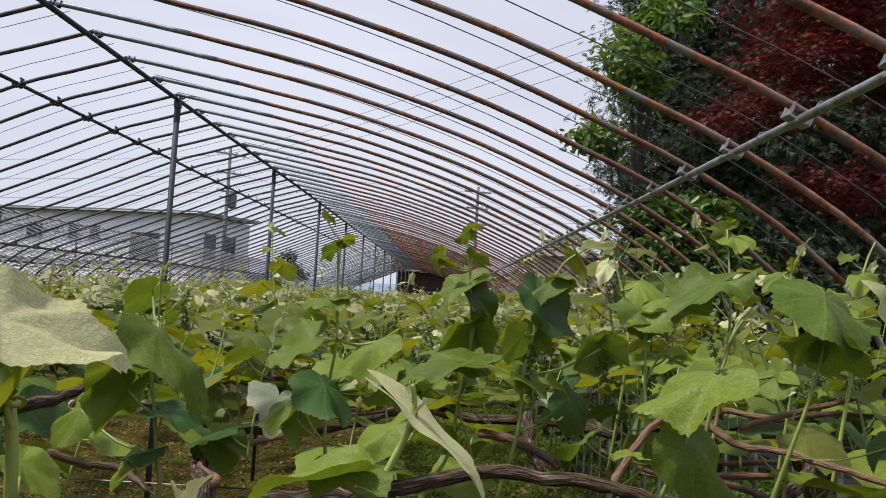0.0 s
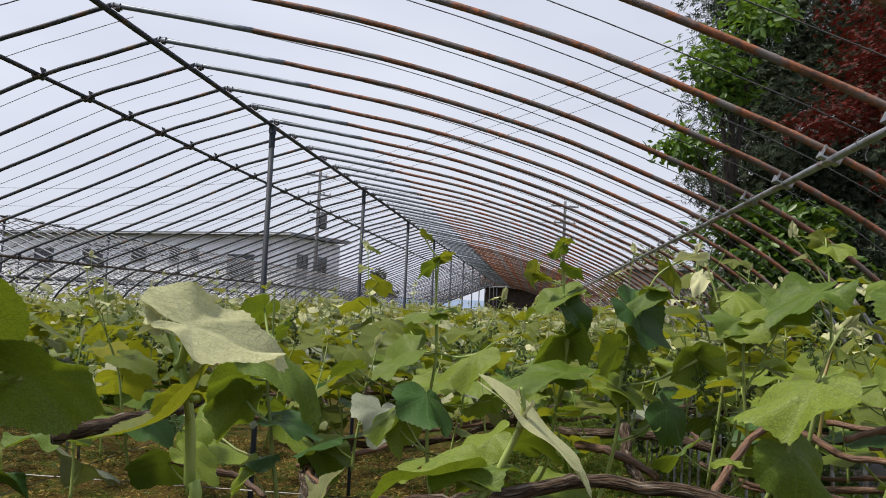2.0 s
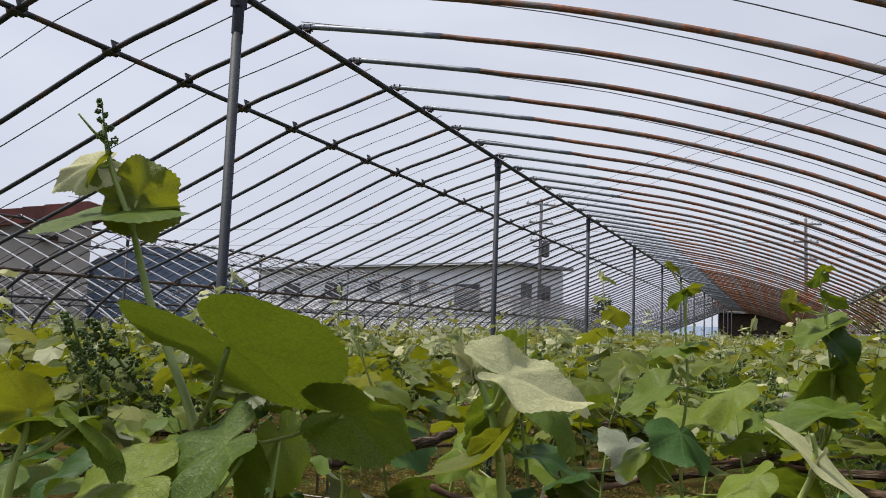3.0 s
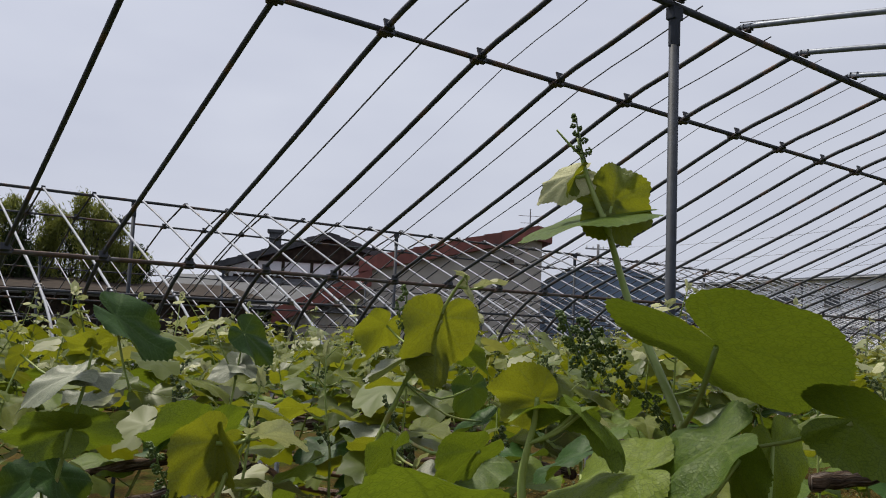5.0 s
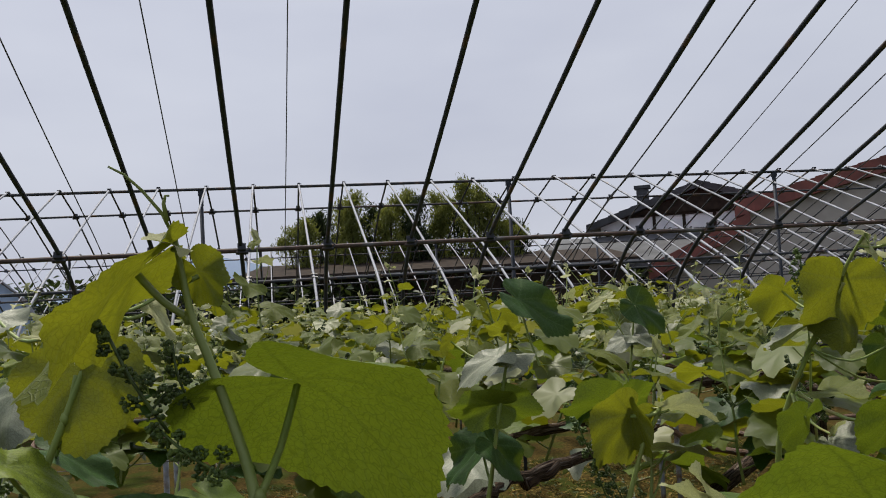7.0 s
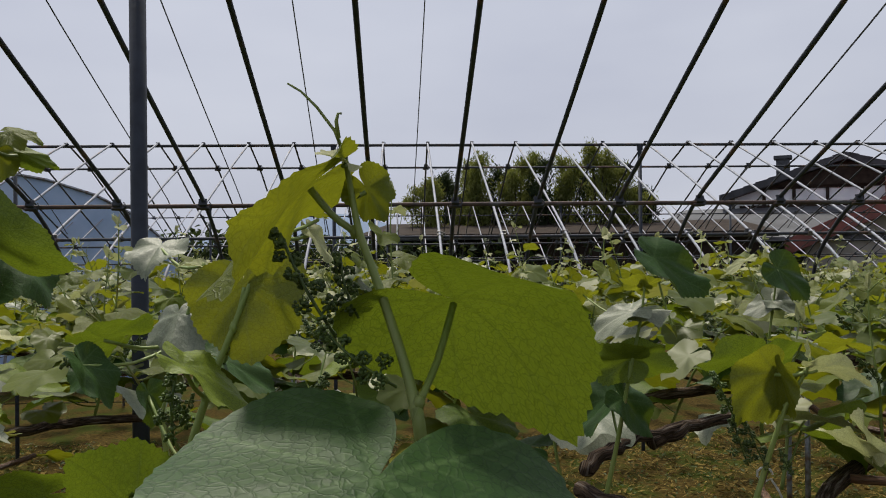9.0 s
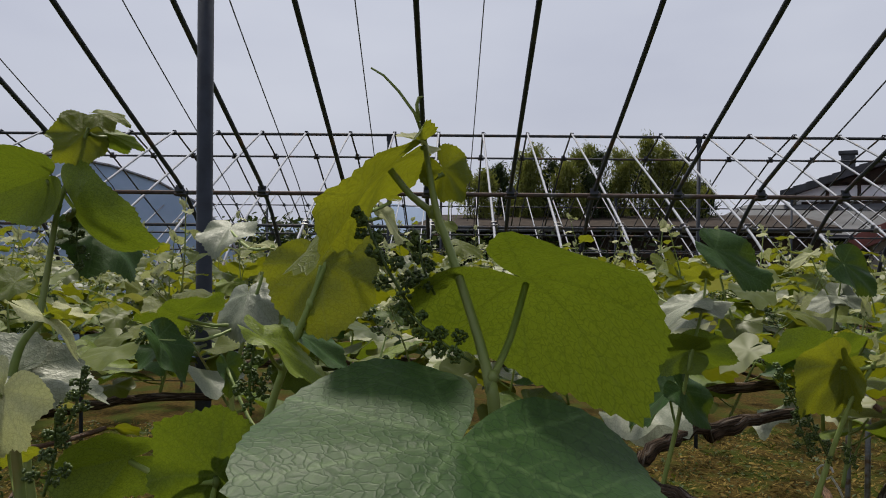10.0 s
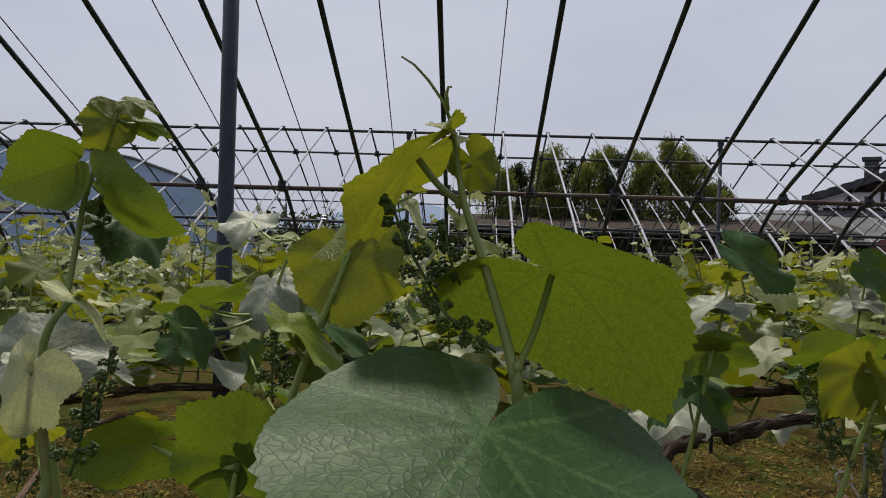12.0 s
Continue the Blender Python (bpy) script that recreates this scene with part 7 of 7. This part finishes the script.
# flowering shoot
near_shoot(VINES[0][0], [(2.282, 1.444, 2.061), (2.286, 1.439, 2.160), (2.300, 1.435, 2.230), (2.323, 1.431, 2.310), (2.345, 1.428, 2.355), (2.383, 1.427, 2.382)], [
    ((2.300, 1.435, 2.230), (2.283, 1.435, 2.227), (2.250, 1.437, 2.180), (-0.54, 0.73, 0.42), "trim_mature", 0.88, 0.12, 0.12),
    ((2.300, 1.435, 2.230), (2.300, 1.434, 2.244), (2.333, 1.437, 2.198), (0.64, 0.59, 0.49), "trim_mature", 0.78, 0.12, 0.12),
    ((2.300, 1.435, 2.230), (2.299, 1.431, 2.297), (2.380, 1.436, 2.233), (0.51, -0.61, 0.61), "trim_old", 0.78, 0.22, 0.18),
    ((2.286, 1.439, 2.160), (2.281, 1.439, 2.158), (2.338, 1.441, 2.129), (0.43, -0.41, 0.81), "trim_mature", 0.83, 0.3, 0.28),
    ((2.286, 1.439, 2.160), (2.287, 1.439, 2.155), (2.236, 1.437, 2.174), (0.34, -0.32, 0.89), "trim_mature", 0.78, -0.28, 0.12),
    ((2.323, 1.431, 2.310), (2.332, 1.430, 2.328), (2.264, 1.431, 2.295), (-0.41, -0.34, 0.85), "trim_mature", 0.69, -0.2, 0.28),
    ((2.323, 1.431, 2.310), (2.331, 1.429, 2.330), (2.378, 1.430, 2.324), (0.11, 0.42, 0.90), "trim_mature", 0.78, -0.28, 0.28),
    ((2.286, 1.439, 2.160), (2.414, 1.437, 2.214), (2.366, 1.439, 2.178), (-0.32, 0.83, 0.46), "trim_mature", 0.98, -0.28, 0.18),
    ((2.286, 1.439, 2.160), (2.416, 1.437, 2.214), (2.468, 1.439, 2.193), (0.23, 0.72, 0.65), "trim_mature", 0.98, 0.22, 0.22),
    ((2.282, 1.444, 2.061), (2.367, 1.442, 2.125), (2.414, 1.446, 2.070), (0.53, -0.75, 0.40), "trim_old", 0.83, -0.28, 0.28),
    ((2.282, 1.444, 2.061), (2.344, 1.443, 2.094), (2.307, 1.444, 2.082), (-0.28, -0.41, 0.87), "trim_mature", 0.78, 0.22, 0.22),
    ((2.383, 1.427, 2.382), (2.383, 1.427, 2.382), (2.425, 1.427, 2.397), (-0.31, 0.36, 0.88), "trim_downy", 0.59, 0.12, 0.18),
    ((2.345, 1.428, 2.355), (2.364, 1.428, 2.371), (2.391, 1.430, 2.330), (0.78, 0.31, 0.55), "trim_young", 0.78, -0.28, 0.18),
], [((2.301, 1.435, 2.220), (2.296, 1.439, 2.165)), ((2.308, 1.435, 2.220), (2.325, 1.433, 2.261)), ((2.412, 1.438, 2.206), (2.435, 1.442, 2.139))], [])
# broad leaf by the tall shoot
near_shoot(VINES[3][0], [(2.535, 1.579, 2.054), (2.528, 1.574, 2.139), (2.524, 1.568, 2.225), (2.518, 1.565, 2.284)], [
    ((2.518, 1.565, 2.284), (2.518, 1.565, 2.284), (2.449, 1.564, 2.292), (0.12, -0.44, 0.89), "trim_mature", 0.88, -0.28, 0.12),
    ((2.518, 1.565, 2.284), (2.523, 1.565, 2.288), (2.652, 1.563, 2.352), (-0.43, -0.32, 0.85), "trim_mature", 0.59, -0.28, 0.12),
    ((2.524, 1.568, 2.225), (2.529, 1.566, 2.269), (2.585, 1.567, 2.272), (-0.05, 0.30, 0.95), "trim_mature", 0.78, 0.22, 0.12),
    ((2.528, 1.574, 2.139), (2.571, 1.773, 2.169), (2.673, 1.771, 2.216), (-0.42, -0.12, 0.90), "trim_mature", 0.78, 0.22, 0.28),
], [], [])


def extra_cane(vine, pts, radius, mat):
    rng = random.Random(len(pts) + int(radius * 1e4))
    line = bend(pts, 5)
    n = len(line)
    base = Vector(vine.location)
    jog = [q + Vector((rng.gauss(0, 0.2), rng.gauss(0, 0.2), rng.gauss(0, 0.2))) * radius for q in line]
    ob = put("cane", Build().tube(jog, [radius * (1.1 - 0.35 * i / n) * (1 + 0.10 * rng.uniform(-1, 1)) for i in range(n)], 9).done("cane", mat, smooth=True), vine)
    ob.location = -base


extra_cane(VINES[3][0], [(1.894, 1.199, 1.978), (1.986, 1.238, 1.984), (2.068, 1.258, 1.991), (2.152, 1.285, 2.009), (2.239, 1.305, 2.021), (2.324, 1.277, 2.023), (2.403, 1.242, 2.022), (2.488, 1.188, 2.013)], 0.0125, M_BARK)
extra_cane(VINES[3][0], [(2.417, 1.29, 2.014), (2.465, 1.342, 2.072), (2.513, 1.357, 2.115), (2.563, 1.341, 2.109), (2.612, 1.3, 2.085), (2.671, 1.255, 2.084), (2.713, 1.202, 2.077), (2.761, 1.142, 2.068)], 0.006, M_CANE)
extra_cane(VINES[3][0], [(2.754, 1.804, 2.076), (2.841, 1.719, 2.076), (2.915, 1.634, 2.103), (3.001, 1.591, 2.104)], 0.0062, M_CANE)
extra_cane(VINES[3][0], [(2.719, 1.602, 2.069), (2.822, 1.62, 2.1), (2.975, 1.609, 2.148)], 0.0062, M_CANE)
extra_cane(VINES[0][0], [(2.228, 1.692, 2.015), (2.303, 1.635, 2.012), (2.374, 1.57, 1.98)], 0.009, M_CANE)
extra_cane(VINES[0][0], [(2.333, 1.789, 2.042), (2.331, 1.681, 2.0), (2.331, 1.474, 1.987)], 0.011, M_BARK)
extra_cane(VINES[0][0], [(1.523, 1.347, 1.999), (1.581, 1.368, 1.98), (1.627, 1.385, 1.971), (1.694, 1.349, 1.948)], 0.0062, M_CANE)
extra_cane(VINES[1][0], [(1.528, 2.501, 1.851), (1.744, 2.445, 1.864), (1.981, 2.382, 1.929), (2.221, 2.398, 2.014)], 0.011, M_BARK)
extra_cane(VINES[2][0], [(0.709, -0.978, 1.934), (0.577, -0.951, 1.94), (0.436, -0.887, 1.933), (0.302, -0.825, 1.926), (0.169, -0.732, 1.899)], 0.012, M_BARK)
extra_cane(VINES[1][0], [(0.874, 0.156, 1.946), (0.848, 0.197, 1.963), (0.819, 0.257, 1.978), (0.769, 0.373, 1.989), (0.687, 0.578, 2.011)], 0.011, M_BARK)
extra_cane(VINES[1][0], [(0.347, 0.361, 1.941), (0.376, 0.471, 1.971), (0.383, 0.633, 1.983), (0.38, 0.751, 1.998)], 0.012, M_BARK)
extra_cane(VINES[2][0], [(0.927, 0.136, 1.93), (0.985, 0.155, 1.93), (1.051, 0.198, 1.93)], 0.012, M_BARK)
extra_cane(VINES[1][0], [(1.463, 1.08, 2.074), (1.491, 1.155, 2.08), (1.514, 1.279, 2.084), (1.53, 1.451, 2.086)], 0.012, M_BARK)
extra_cane(VINES[1][0], [(0.807, 0.281, 1.97), (0.787, 0.333, 1.982), (0.778, 0.375, 1.989)], 0.0125, M_BARK)
